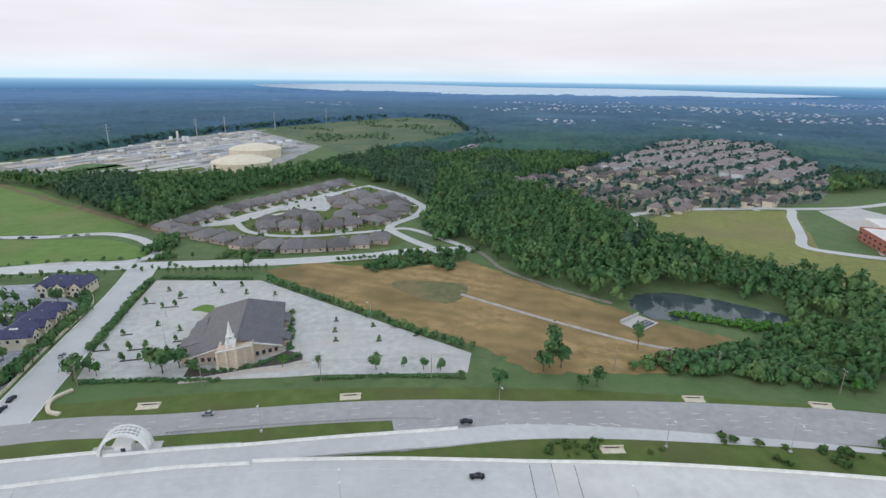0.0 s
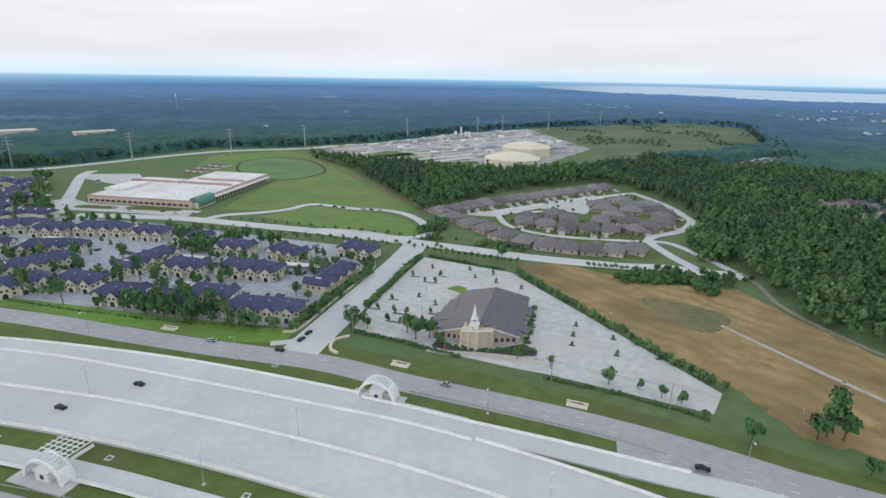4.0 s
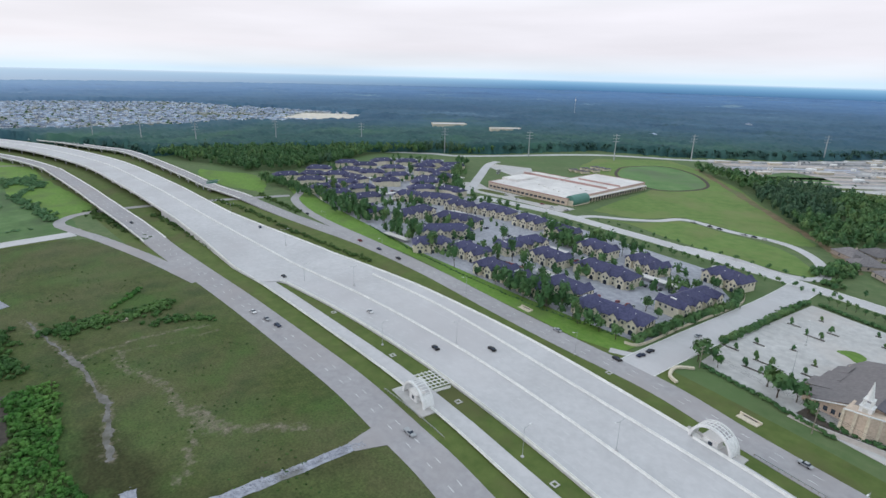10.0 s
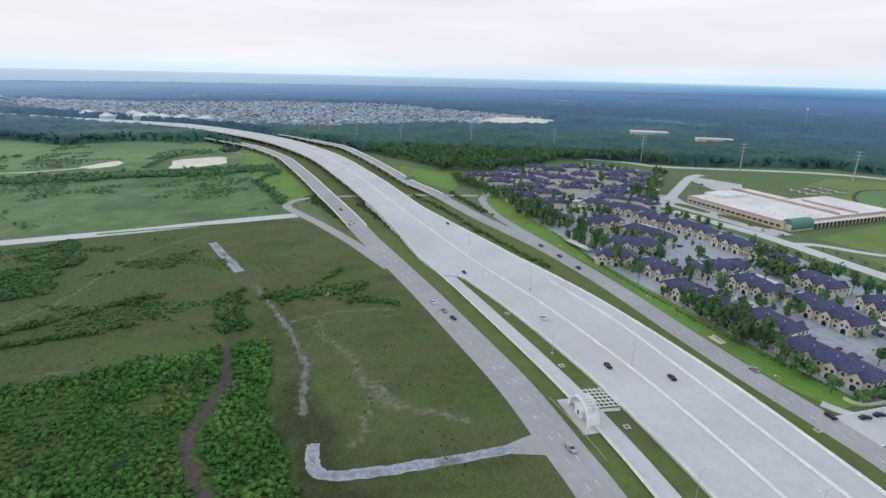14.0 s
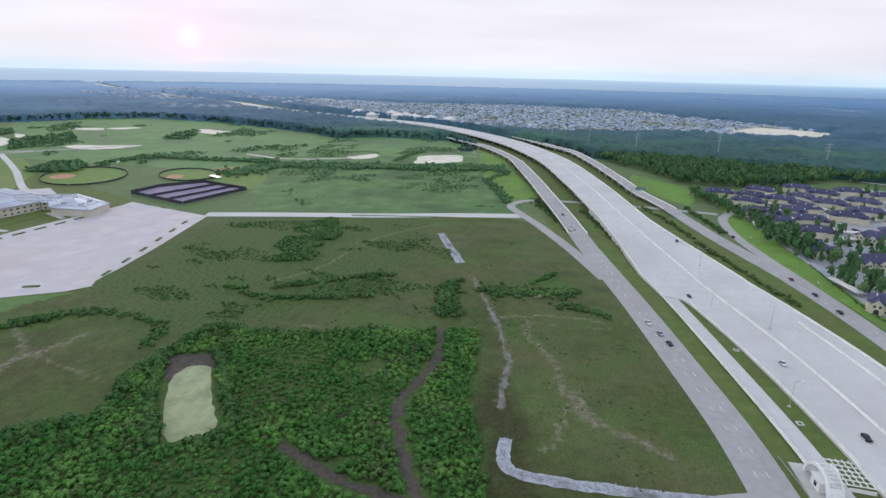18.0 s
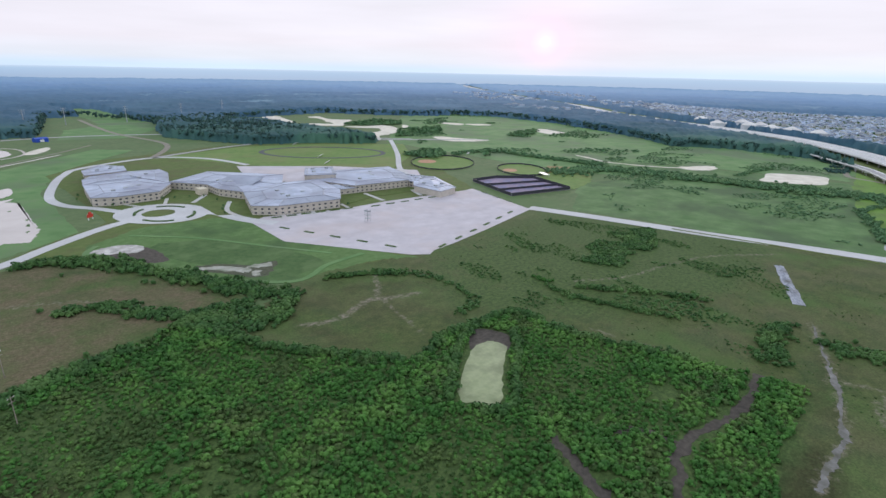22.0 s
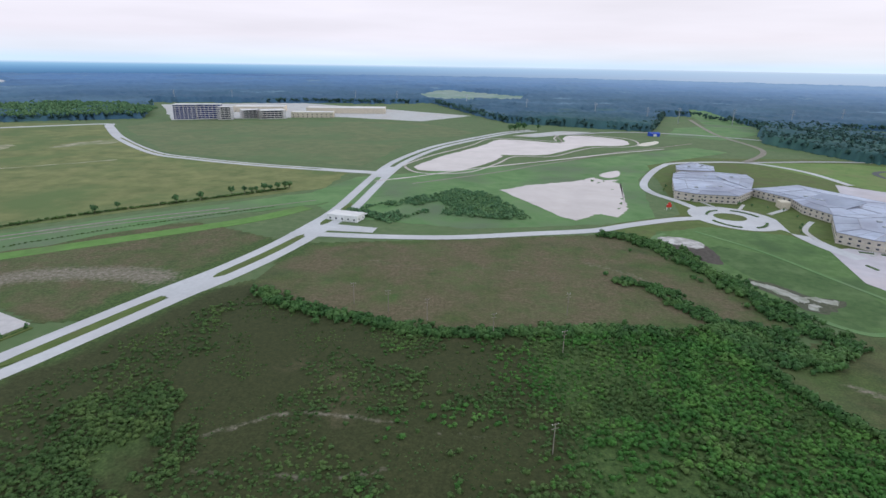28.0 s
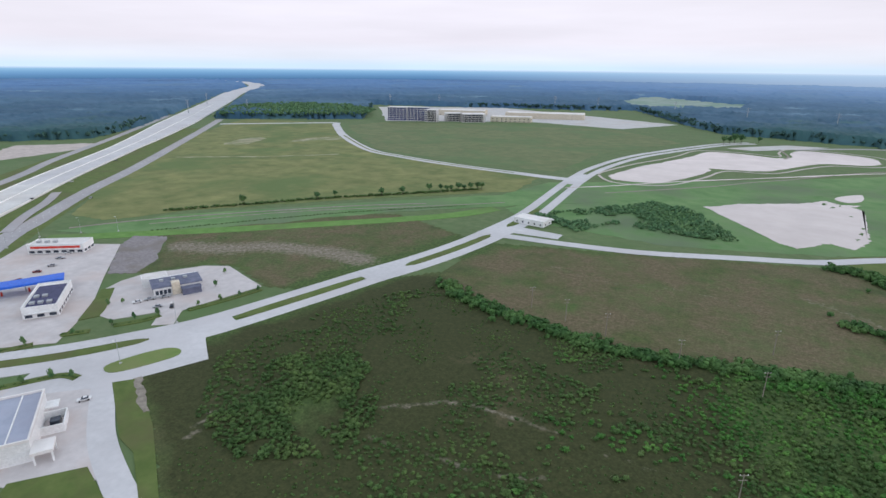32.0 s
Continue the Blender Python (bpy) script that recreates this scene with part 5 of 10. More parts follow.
# streets by the church
road("church_street", [(-116, 193.5), (-116, 230), (-115, 290), (-115, 330), (-117, 372)], 17.0, 0.26, M["concrete"], "pale concrete street beside the church", kerb=True)
road("junction_corner", [(-133, 197), (-123, 203), (-117, 214)], 4.5, 0.25, M["concrete"], "flared corner of the side street")
road("boulevard", [(-420, 352), (-387, 361), (-329, 372), (-260, 373), (-200, 373), (-120, 369), (-67, 364), (-30, 360), (29, 361), (58, 366), (104, 364)], 12.0, 0.24, M["concrete"], "pale concrete boulevard", kerb=True)
road("loop_road", [(-310, 366), (-303, 392), (-280, 410), (-262, 430), (-250, 456), (-207, 453), (-168, 455), (-140, 437), (-121, 408), (-118, 388), (-135, 378), (-170, 382), (-205, 378)], 7.5, 0.28, M["concrete"], "pale looping lane round a sports lawn")
road("store_road", [(-440, 352), (-452, 368), (-510, 430), (-573, 498), (-590, 530)], 11.0, 0.27, M["concrete"], "pale road beside the long building")
road("back_road", [(-760, 430), (-700, 490), (-653, 530), (-570, 720), (-460, 815), (-400, 900)], 14.0, 0.2, M["concrete"], "pale road along the edge of the forest")
road("estate_road", [(50, 620), (79, 568), (92, 520), (93, 500), (80, 468), (53, 436), (62, 400), (76, 372)], 7.5, 0.27, M["concrete"], "curving pale estate road")
road("estate_spur", [(100, 372), (86, 400), (66, 428), (42, 425), (16, 422), (-9, 420), (-27, 422), (-45, 429), (-62, 444), (-74, 474)], 5.5, 0.29, M["concrete"], "estate street between brown-roofed houses")
road("estate_lane", [(-81, 478), (-50, 492), (-12, 512), (2, 514), (4, 560), (21, 588)], 5.5, 0.31, M["concrete"], "estate lane between houses")
road("estate_back_lane", [(-100, 466), (-81, 482), (-65, 502), (-43, 524), (-22, 547), (1, 572), (21, 590), (47, 615)], 7.0, 0.30, M["concrete"], "estate lane along the back row")
road("ring_road", [(262, 400), (271, 431), (300, 443), (336, 448), (390, 443), (445, 432), (420, 400), (380, 350), (356, 322), (372, 300), (400, 280)], 8.0, 0.25, M["concrete"], "pale road round the open field")
road("ring_road_east", [(445, 432), (520, 425), (600, 440)], 8.0, 0.24, M["concrete"], "pale road towards the brick building")
road("field_path", [(104, 372), (110, 345), (113, 318), (130, 285), (155, 252)], 3.2, 0.26, M["soil"], "pale dirt track along the wood's edge")
# the boulevard to the south and its side roads
BLVD = [(330, -20), (285, -50), (249, -86), (228, -116), (212, -146), (197, -195), (185, -238), (174, -272), (163, -320), (157, -370), (154, -425), (160, -520), (164, -590), (163, -670), (145, -780), (113, -870), (48, -1005), (0, -1060)]
bc = smooth(BLVD, 8)
bl = tagged(new("parkway"), "pale concrete divided parkway with grass medians", "road", kind="structure")
for s in (1, -1):
    band("roadway", lift(sideways(bc, s * 11.4), 0.26), lift(sideways(bc, s * 3.0), 0.26), M["concrete"], 0.35, bl)
for a, b in ((-126, -40), (-152, -236), (-262, -352), (-372, -455)):
    sel = (bc[:, 1] < max(a, b)) & (bc[:, 1] > min(a, b))
    c = bc[sel]
    w = 3.3 * np.sqrt(np.clip(1 - np.linspace(-1, 1, len(c)) ** 6, 0.02, 1))
    band("median_island", lift(sideways(c, w), 0.42), lift(sideways(c, -w), 0.42), M["verge"], 0.4, bl, "grass median with kerb")
for y0, y1 in ((-60, -104), (-104, -158), (-232, -268), (-350, -376), (-560, -630)):
    sel = (bc[:, 1] < y0) & (bc[:, 1] > y1)
    band("crossing", lift(sideways(bc[sel], 3.1), 0.255), lift(sideways(bc[sel], -3.1), 0.255), M["concrete"], 0.35, bl)
road("school_road", [(170, -350), (145, -354), (103, -358), (52, -367), (-4, -388), (-50, -406), (-81, -428), (-118, -452), (-142, -462)], 9.5, 0.27, M["concrete"], "pale road leading to the school")
road("field_road", [(162, -588), (195, -589), (233, -592), (329, -602), (420, -622), (500, -652), (640, -765), (766, -894), (802, -927), (880, -862), (978, -774)], 15.0, 0.25, M["concrete"], "pale divided road across the fields")
road("shop_verge_lane", [(214, -96), (205, -93), (196, -88)], 10.0, 0.26, M["concrete"], "pale flare of the shop lane")
sheet("shop_verge", [(203, -94), (197, -101), (165, -86), (132, -66), (137, -63), (157, -74), (168, -76)], 0.31, M["verge"], "dry mown verge beside the lane", "grass", curved=False)
sheet("pocket_lawn", [(271, -117), (283, -129), (300, -145), (296, -150), (272, -131), (267, -125)], 0.33, M["verge"], "grass tongue between the lots", "grass", curved=False)
strip("field_road_island", [(240, -593), (330, -603), (420, -623), (500, -653), (640, -766)], 3.0, 0.36, M["seland"])
tagged(bpy.data.objects["field_road_island"], "dry grass median of the field road", "grass", kind="structure")
road("canal_path", [(440, -200), (404, -255), (311, -356), (250, -408)], 3.0, 0.27, M["soil"], "pale path along the canal")
road("pond_spur", [(-39, -1002), (-46, -950), (-49, -917), (-43, -890)], 3.0, 0.25, M["soil"], "pale path beside the long pond")
road("canal_bed", [(120, -540), (34, -628), (-4, -677), (-49, -728), (-124, -820), (-201, -891), (-260, -950)], 3.0, 0.23, M["soil"], "pale concrete bed of the canal")
road("canal_bed_west", [(400, -238), (330, -325), (250, -395), (190, -450)], 2.0, 0.23, M["soil"], "pale channel bed in the grass")
road("school_front_drive", [(-190, -452), (-204, -440), (-207, -420), (-212, -398), (-222, -376)], 12.0, 0.272, M["concrete"], "pale drive between the turning circle and the lot")
road("school_ring", [(-150, -492), (-138, -522), (-122, -552), (-120, -590), (-138, -652), (-161, -707), (-190, -744), (-280, -770), (-330, -720), (-345, -640)], 8.0, 0.27, M["concrete"], "pale drive round the school")
road("south_corridor", [(-280, -770), (-350, -900), (-340, -1100), (-370, -1400)], 8.0, 0.2, M["soil"], "pale track through the wood's gap")
road("mill_road", [(-60, -1010), (-200, -1090), (-420, -1010), (-700, -700)], 10.0, 0.19, M["frontage"], "grey road behind the school")
road("frontage_road_southeast", [(560, -130), (620, -192), (670, -251), (715, -297), (784, -361), (932, -521), (1058, -651), (1239, -838)], 12.0, 0.24, M["frontage"], "grey frontage road beyond the highway")
road("ramp_southeast", [(575, -258), (540, -232), (505, -200), (466, -170)], 8.0, 0.6, M["frontage"], "ramp leaving the highway")
sheet("boulevard_junction", [(240, -85), (226, -128), (214, -148), (202, -136), (186, -125), (197, -102), (201, -92), (212, -82), (228, -66)], 0.25, M["concrete"], "wide paved junction of the parkway", "road", curved=False)
sheet("junction_island", [(217, -99), (216, -108), (210, -121), (203, -124), (200, -118), (209, -99)], 0.44, M["sportfield"], "dry grass island in the junction", "grass")
# dirt tracks and ditches of the meadow
road("hay_channel", [(75, 281), (95, 257), (117, 232), (146, 203), (171, 189)], 2.6, 0.28, M["channel"], "pale pinkish concrete channel in the hayfield")
sheet("culvert_apron", [(-135.5, 67), (-140.5, 67), (-142, 72), (-143.5, 78), (-132, 78), (-134, 72)], 0.30, M["frontage"], "grey concrete apron where the ditch meets the road", "culvert", curved=False)
def trail(name, pts, width, z, label, material="trail", seed=1, ragged=0.55):
    """A worn track with ragged edges."""
    c = smooth(pts, 14)
    rs = np.random.RandomState(seed)
    k = np.convolve(rs.normal(0, 1, (2, len(c) + 4)).ravel(), np.ones(3) / 3, "same").reshape(2, -1)[:, 2:-2]
    c = lift(c, z)
    tagged(band(name, sideways(c, width / 2 * (1 + ragged * k[0])), sideways(c, -width / 2 * (1 + ragged * k[1])), M[material], 0.3), label, "track", kind="structure")


RIPRAP = (([(-157, 3), (-147, 2.5), (-141, 6), (-138.5, 20), (-138, 40), (-138, 71)], 4.6), ([(-402, -55), (-370, -44), (-336, -32)], 6.0))
for i, (pts, wide) in enumerate(RIPRAP):
    trail("riprap_ditch", pts, wide, 0.26 + 0.01 * i, "ditch lined with pale grey broken stone", "rubble", 30 + i, 0.18)
DITCH = [(-338, -33), (-312, -22), (-290, -16), (-267, -9), (-240, -2), (-210, 3), (-193, 1), (-175, 0), (-157, 3)]
for i, (a, b, wide) in enumerate(((1, 3, 1.0), (3, 5, 1.9), (5, 7, 2.2))):
    trail("ditch_silt", DITCH[a:b + 1], wide, 0.215 + 0.004 * i, "pale grey silt in the bed of the ditch", "silt", 20 + i, 1.1)
trail("brush_track", [(-238, -30), (-207, -29), (-190, -33), (-169, -38), (-150, -33), (-130, -25), (-110, -15)], 4.2, 0.24, "muddy track through the brush", "mud", 14)
trail("brush_side_track", [(-142, -73), (-135, -60), (-128, -46), (-124, -32), (-120, -24)], 4.0, 0.25, "muddy track through the brush", "mud", 15)
trail("brush_cross_track", [(-169, -38), (-166, -52), (-158, -60)], 2.6, 0.245, "muddy track through the brush", "mud", 16)
trail("field_trail", [(670, -453), (615, -492), (566, -529), (505, -591)], 6.5, 0.24, "pale track across the field", "palesoil", 12)
trail("wood_foot_strip", [(-404, 742), (-374, 712), (-285, 618), (-209, 540), (-155, 486), (-126, 452), (-108, 420)], 7.0, 0.2, "bare reddish soil along the wood's edge", "redsoil", 18)
trail("shop_path", [(198, -101), (188, -96), (174, -89)], 2.6, 0.34, "pale worn footpath", "soil", 13)
trail("viaduct_track", [(-1126, -156), (-1058, -117), (-999, -96), (-925, -78), (-861, -66), (-845, -41), (-826, -2)], 7.0, 0.2, "pale dirt track beside the viaduct", "soil", 17, 0.2)
trail("winding_sand", [(-755, -398), (-742, -366), (-729, -338), (-734, -295), (-750, -257), (-773, -230), (-798, -214)], 4.5, 0.2, "pale sand creek winding through the pasture", "sand", 24, 0.6)
trail("canal_water", [(162, -543), (122, -579), (58, -647), (-33, -729), (-121, -809), (-201, -873)], 3.4, 0.27, "thin pale stream in the canal bed", "water", 25, 0.5)
c = smooth([(150, -634), (122, -598), (72, -614), (42, -680), (22, -742), (-28, -756), (-68, -822), (-98, -862), (-146, -880), (-170, -916), (-166, -978), (-112, -1012), (-56, -1014), (-38, -962), (-38, -918), (-8, -922), (30, -930), (72, -912), (90, -842), (108, -788), (130, -734), (148, -668)], 6, True)
tagged(band("pond_walk", lift(sideways(c, 1.6), 0.24), lift(sideways(c, -1.6), 0.24), M["walk"], 0.2), "pale footpath round the long pond", "path", kind="structure")
# paved lots
sheet("church_lot", [(-102, 338), (-40, 326), (62, 212), (56, 196), (-8, 207), (-22, 208), (-52, 212), (-103, 223), (-106, 260), (-104, 300)], 0.24, M["lot"], "pale concrete church parking lot", "parking lot", curved=False)
sheet("school_lot", [(-209, -392), (-200, -330), (-244, -245), (-254, -236), (-262, -240), (-285, -241), (-330, -246), (-412, -258), (-444, -352), (-430, -352), (-336, -372), (-292, -376), (-225, -400)], 0.24, M["schoollot"], "wide pinkish concrete school parking lot", "parking lot", curved=False)
sheet("rear_school_lot", [(-300, -560), (-330, -640), (-420, -560), (-480, -470), (-440, -420), (-340, -470)], 0.22, M["schoollot"], "pinkish concrete yard behind the school", "parking lot", curved=False)
sheet("hall_rear_lot", [(-586, 506), (-523, 532), (-486, 500), (-492, 470), (-556, 486)], 0.21, M["lot"], "pale rear lot of the wide building", "parking lot", curved=False)
sheet("hall_island", [(-395, 384), (-352, 392), (-356, 400), (-398, 394)], 0.34, M["verge"], "grass island before the wide building", "lawn")
sheet("hall_island_west", [(-444, 374), (-410, 380), (-414, 388), (-446, 384)], 0.34, M["verge"], "grass island before the wide building", "lawn")
sheet("store_lot", [(-462, 362), (-400, 372), (-330, 380), (-330, 400), (-452, 393), (-478, 402), (-490, 390)], 0.22, M["lot"], "pale parking lot of the long building", "parking lot", curved=False)
sheet("apartment_lot", [(-128, 215), (-126, 300), (-170, 345), (-330, 352), (-440, 345), (-560, 390), (-640, 470), (-690, 420), (-640, 300), (-580, 225), (-480, 208), (-300, 200), (-200, 206)], 0.18, M["apron"], "blue-grey paved lanes between the apartment blocks", "parking lot", curved=False)
sheet("apartment_lawn", [(-128, 199), (-128, 214), (-200, 207), (-300, 202), (-480, 208), (-560, 215), (-620, 215), (-490, 190), (-428, 178), (-366, 186), (-300, 192), (-210, 192), (-150, 193)], 0.23, M["lawn"], "vivid green lawn strip before the apartments", "lawn", curved=False)
sheet("north_lawn", [(-722, 150), (-651, 196), (-594, 192), (-548, 172), (-600, 148), (-680, 138)], 0.2, M["lawn"], "bright green lawn beside the north frontage road", "lawn", 1.0, curved=False)
sheet("estate_courts", [(-96, 464), (-76, 466), (-40, 512), (-16, 508), (2, 502), (10, 520), (-2, 545), (20, 580), (10, 590), (-30, 548), (-60, 512)], 0.20, M["lot"], "pale drives between the houses", "parking lot", curved=False)
sheet("estate_ground", [(-128, 470), (-110, 440), (-80, 410), (-55, 385), (45, 380), (62, 396), (55, 430), (90, 480), (95, 520), (72, 590), (40, 635), (15, 640), (-50, 600), (-95, 540)], 0.16, M["verge"], "green house plots of the estate", "lawn", curved=False)
sheet("filling_lot", [(300, -60), (256, -100), (280, -128), (320, -158), (369, -197), (425, -165), (412, -150), (388, -120), (350, -80)], 0.22, M["shoplot"], "pale concrete forecourt of the filling station", "parking lot", curved=False)
sheet("restaurant_lot", [(277, -125), (298, -143), (303, -158), (302, -172), (292, -185), (284, -198), (270, -206), (228, -193), (234, -168), (238, -150), (228, -138), (236, -132), (246, -144), (258, -126)], 0.24, M["shoplot"], "concrete lot of the small restaurant", "parking lot", curved=False)
sheet("shop_lot", [(240, -66), (214, -96), (205, -92), (190, -80), (158, -66), (150, -52), (178, -45), (220, -30), (260, -40)], 0.232, M["shoplot"], "concrete lot round the white-roofed shop", "parking lot", curved=False)
road("shop_lane", [(205, -92), (175, -74), (150, -64), (130, -58), (110, -48)], 8.5, 0.27, M["concrete"], "pale lane beside the brush")
sheet("shop_lawn", [(176, -47), (163, -63), (145, -58), (120, -46), (140, -30), (165, -35)], 0.30, M["verge"], "dry lawn beside the shop lane", "lawn", curved=False)
sheet("pump_lot", [(170, -352), (150, -364), (112, -366), (112, -378), (160, -382)], 0.24, M["concrete"], "concrete apron of the small pump house", "parking lot", curved=False)
sheet("roundabout", [(-171 + 33 * math.cos(a) * 0.85 - 39 * math.sin(a) * 0.5, -469 + 33 * math.cos(a) * 0.5 + 39 * math.sin(a) * 0.85) for a in np.arange(20) * math.tau / 20], 0.28, M["concrete"], "pale concrete turning circle at the school", "roundabout", n=3)
sheet("brick_lot", [(395, 295), (440, 350), (470, 420), (520, 420), (520, 300), (400, 278)], 0.22, M["lot"], "pale parking lot by the brick building", "parking lot", curved=False)
sheet("roundabout_lawn", [(-169 + 13 * math.cos(a), -471 + 12 * math.sin(a)) for a in np.arange(14) * math.tau / 14], 0.38, M["verge"], "round lawn of the turning circle", "lawn", n=3)
# ---------------------------------------------------------------- woods
def blob(n_rings=4, n=7, seed=0, flat_z=0.8):
    """A lumpy closed core for a crown, of radius 1."""
    rs = np.random.RandomState(seed)
    v, f = [(0, 0, -flat_z)], []
    for i in range(1, n_rings):
        a = math.pi * i / n_rings
        for k in range(n):
            t = math.tau * (k + 0.5 * (i % 2)) / n
            r = rs.uniform(0.78, 1.1)
            v.append((r * math.sin(a) * math.cos(t), r * math.sin(a) * math.sin(t), -flat_z * math.cos(a) * r))
    v.append((0, 0, flat_z))
    top = len(v) - 1
    for k in range(n):
        j = (k + 1) % n
        f.append((0, 1 + j, 1 + k))
        for i in range(n_rings - 2):
            f.append((1 + i * n + k, 1 + i * n + j, 1 + (i + 1) * n + j, 1 + (i + 1) * n + k))
        f.append((1 + (n_rings - 2) * n + k, 1 + (n_rings - 2) * n + j, top))
    return np.array(v), f


def crown_template(seed, cards, size, flat_z=0.8, lumps=5, rings=4, core=0.55):
    """A crown of radius 1: a small lumpy core with many tilted leaf clumps round several boughs."""
    rs = np.random.RandomState(seed)
    cv, cf = blob(rings, 6 if rings > 3 else 5, seed, flat_z)
    v, f = list(cv * core), [tuple(q) for q in cf]
    centre = rs.normal(0, 1, (lumps, 3))
    centre /= np.linalg.norm(centre, axis=1)[:, None]
    centre *= (0.5, 0.5, 0.42 * flat_z)
    for _ in range(cards):
        d = rs.normal(0, 1, 3)
        d[2] = abs(d[2]) * 0.9 - 0.25
        d /= np.linalg.norm(d)
        p = centre[rs.randint(lumps)] + d * rs.uniform(0.32, 0.55) * (1, 1, flat_z)
        nrm = d + rs.normal(0, 0.35, 3) + np.array((0, 0, 0.55))
        nrm /= np.linalg.norm(nrm)
        a = np.cross(nrm, rs.normal(0, 1, 3))
        a /= np.linalg.norm(a)
        b = np.cross(nrm, a)
        s = size * rs.uniform(0.6, 1.3)
        k = len(v)
        v += [p - a * s * 0.9, p - b * s * 0.6 + nrm * s * 0.15, p + a * s, p + b * s * 0.7 - nrm * s * 0.1]
        f.append((k, k + 1, k + 2, k + 3))
    return np.array(v), f


def scatter(name, templates, xy, z, size, tall, material, label, category, seed=0):
    """One mesh of many crowns: templates placed at xy with the given radii and heights of centre."""
    rs = np.random.RandomState(seed)
    pick, spin = rs.randint(len(templates), size=len(xy)), rs.uniform(0, math.tau, len(xy))
    vs, loops, starts, totals, base, at = [], [], [], [], 0, 0
    for k, (tv, tf) in enumerate(templates):
        idx = np.flatnonzero(pick == k)
        if not len(idx):
            continue
        c, s = np.cos(spin[idx])[:, None], np.sin(spin[idx])[:, None]
        r = size[idx][:, None]
        x = (c * tv[:, 0] - s * tv[:, 1]) * r + xy[idx, 0:1]
        y = (s * tv[:, 0] + c * tv[:, 1]) * r + xy[idx, 1:2]
        zz = tv[:, 2] * tall[idx][:, None] + np.reshape(z[idx], (-1, 1))
        vs.append(np.stack([x, y, zz], -1).reshape(-1, 3))
        flatf = np.concatenate([np.array(q) for q in tf])
        n = np.array([len(q) for q in tf])
        loops.append((flatf[None] + (base + np.arange(len(idx)) * len(tv))[:, None]).ravel())
        totals.append(np.tile(n, len(idx)))
        base += len(idx) * len(tv)
    v, lo, to = np.concatenate(vs), np.concatenate(loops), np.concatenate(totals)
    me = bpy.data.meshes.new(name)
    me.vertices.add(len(v))
    me.vertices.foreach_set("co", v.astype(np.float32).ravel())
    me.loops.add(len(lo))
    me.loops.foreach_set("vertex_index", lo.astype(np.int32))
    me.polygons.add(len(to))
    me.polygons.foreach_set("loop_start", np.r_[0, np.cumsum(to)[:-1]].astype(np.int32))
    me.update(calc_edges=True)
    me.materials.append(material)
    return tagged(new(name, me), label, category, kind="stuff")


def jitter_grid(x0, x1, y0, y1, step, seed):
    rs = np.random.RandomState(seed)
    gx, gy = np.meshgrid(np.arange(x0, x1, step), np.arange(y0, y1, step))
    p = np.stack([gx.ravel(), gy.ravel()], 1)
    return p + rs.uniform(-0.48, 0.48, p.shape) * step


def fractal(x, y, scale, seed=0):
    """Soft noise from -1 to 1 at numpy points."""
    rs = np.random.RandomState(seed)
    out = np.zeros(np.shape(x))
    for k in range(9):
        a, w = rs.uniform(0, math.tau), scale * 1.6 ** (k % 5) * rs.uniform(0.8, 1.25)
        out += np.sin((x * math.cos(a) + y * math.sin(a)) * w + rs.uniform(0, 9)) / 1.3 ** (k % 5)
    return out / 3.2


OAKS = [crown_template(s, 50, 0.28, 0.9 + 0.12 * s, 6 + s, 3) for s in range(5)]
PINES = [crown_template(20 + s, 46, 0.25, 1.5 + 0.2 * s, 7, 3) for s in range(3)]
LOWTREES = [crown_template(90 + s, 20, 0.42, 0.9, 4, 3) for s in range(4)]
SHRUBS = [crown_template(40 + s, 40, 0.27, 0.75, 6, 3, 0.66) for s in range(5)]
TUFTS = [crown_template(80 + s, 9, 0.55, 0.7, 3, 3) for s in range(4)]
FAR_FROM = 880.0

# mid-range woods, tree by tree
def build_woods():
    p = jitter_grid(-890, 890, -890, 890, 6.6, 3)
    r = np.hypot(*p.T)
    p = p[(r < FAR_FROM) & (r > 150)]
    p = p[is_wood(p[:, 0], p[:, 1])]
    rs = np.random.RandomState(5)
    east = (p[:, 0] > 420) & (p[:, 1] < 330) & (p[:, 1] > -420)
    keep = ~east | (rs.rand(len(p)) < 0.3)
    p = p[keep]
    pine = fractal(p[:, 0], p[:, 1], 0.02, 4) > 0.25
    for sel, temp, m, nm, lab in ((~pine, OAKS, M["oak"], "broadleaf_wood", "dense dark green broadleaf wood"), (pine, PINES, M["pine"], "pine_wood", "dark pine stand among the broadleaf wood")):
        q = p[sel]
        size = rs.uniform(2.6, 5.6, len(q)) * (1 + 0.15 * fractal(q[:, 0], q[:, 1], 0.05, 18))
        tall = size * rs.uniform(0.9, 1.5, len(q))
        z = rs.uniform(5.0, 11.5, len(q)) + 1.5 * fractal(q[:, 0], q[:, 1], 0.03, 8)
        scatter(nm, temp, q, z, size, tall, m, lab, "wood", 6)


build_woods()


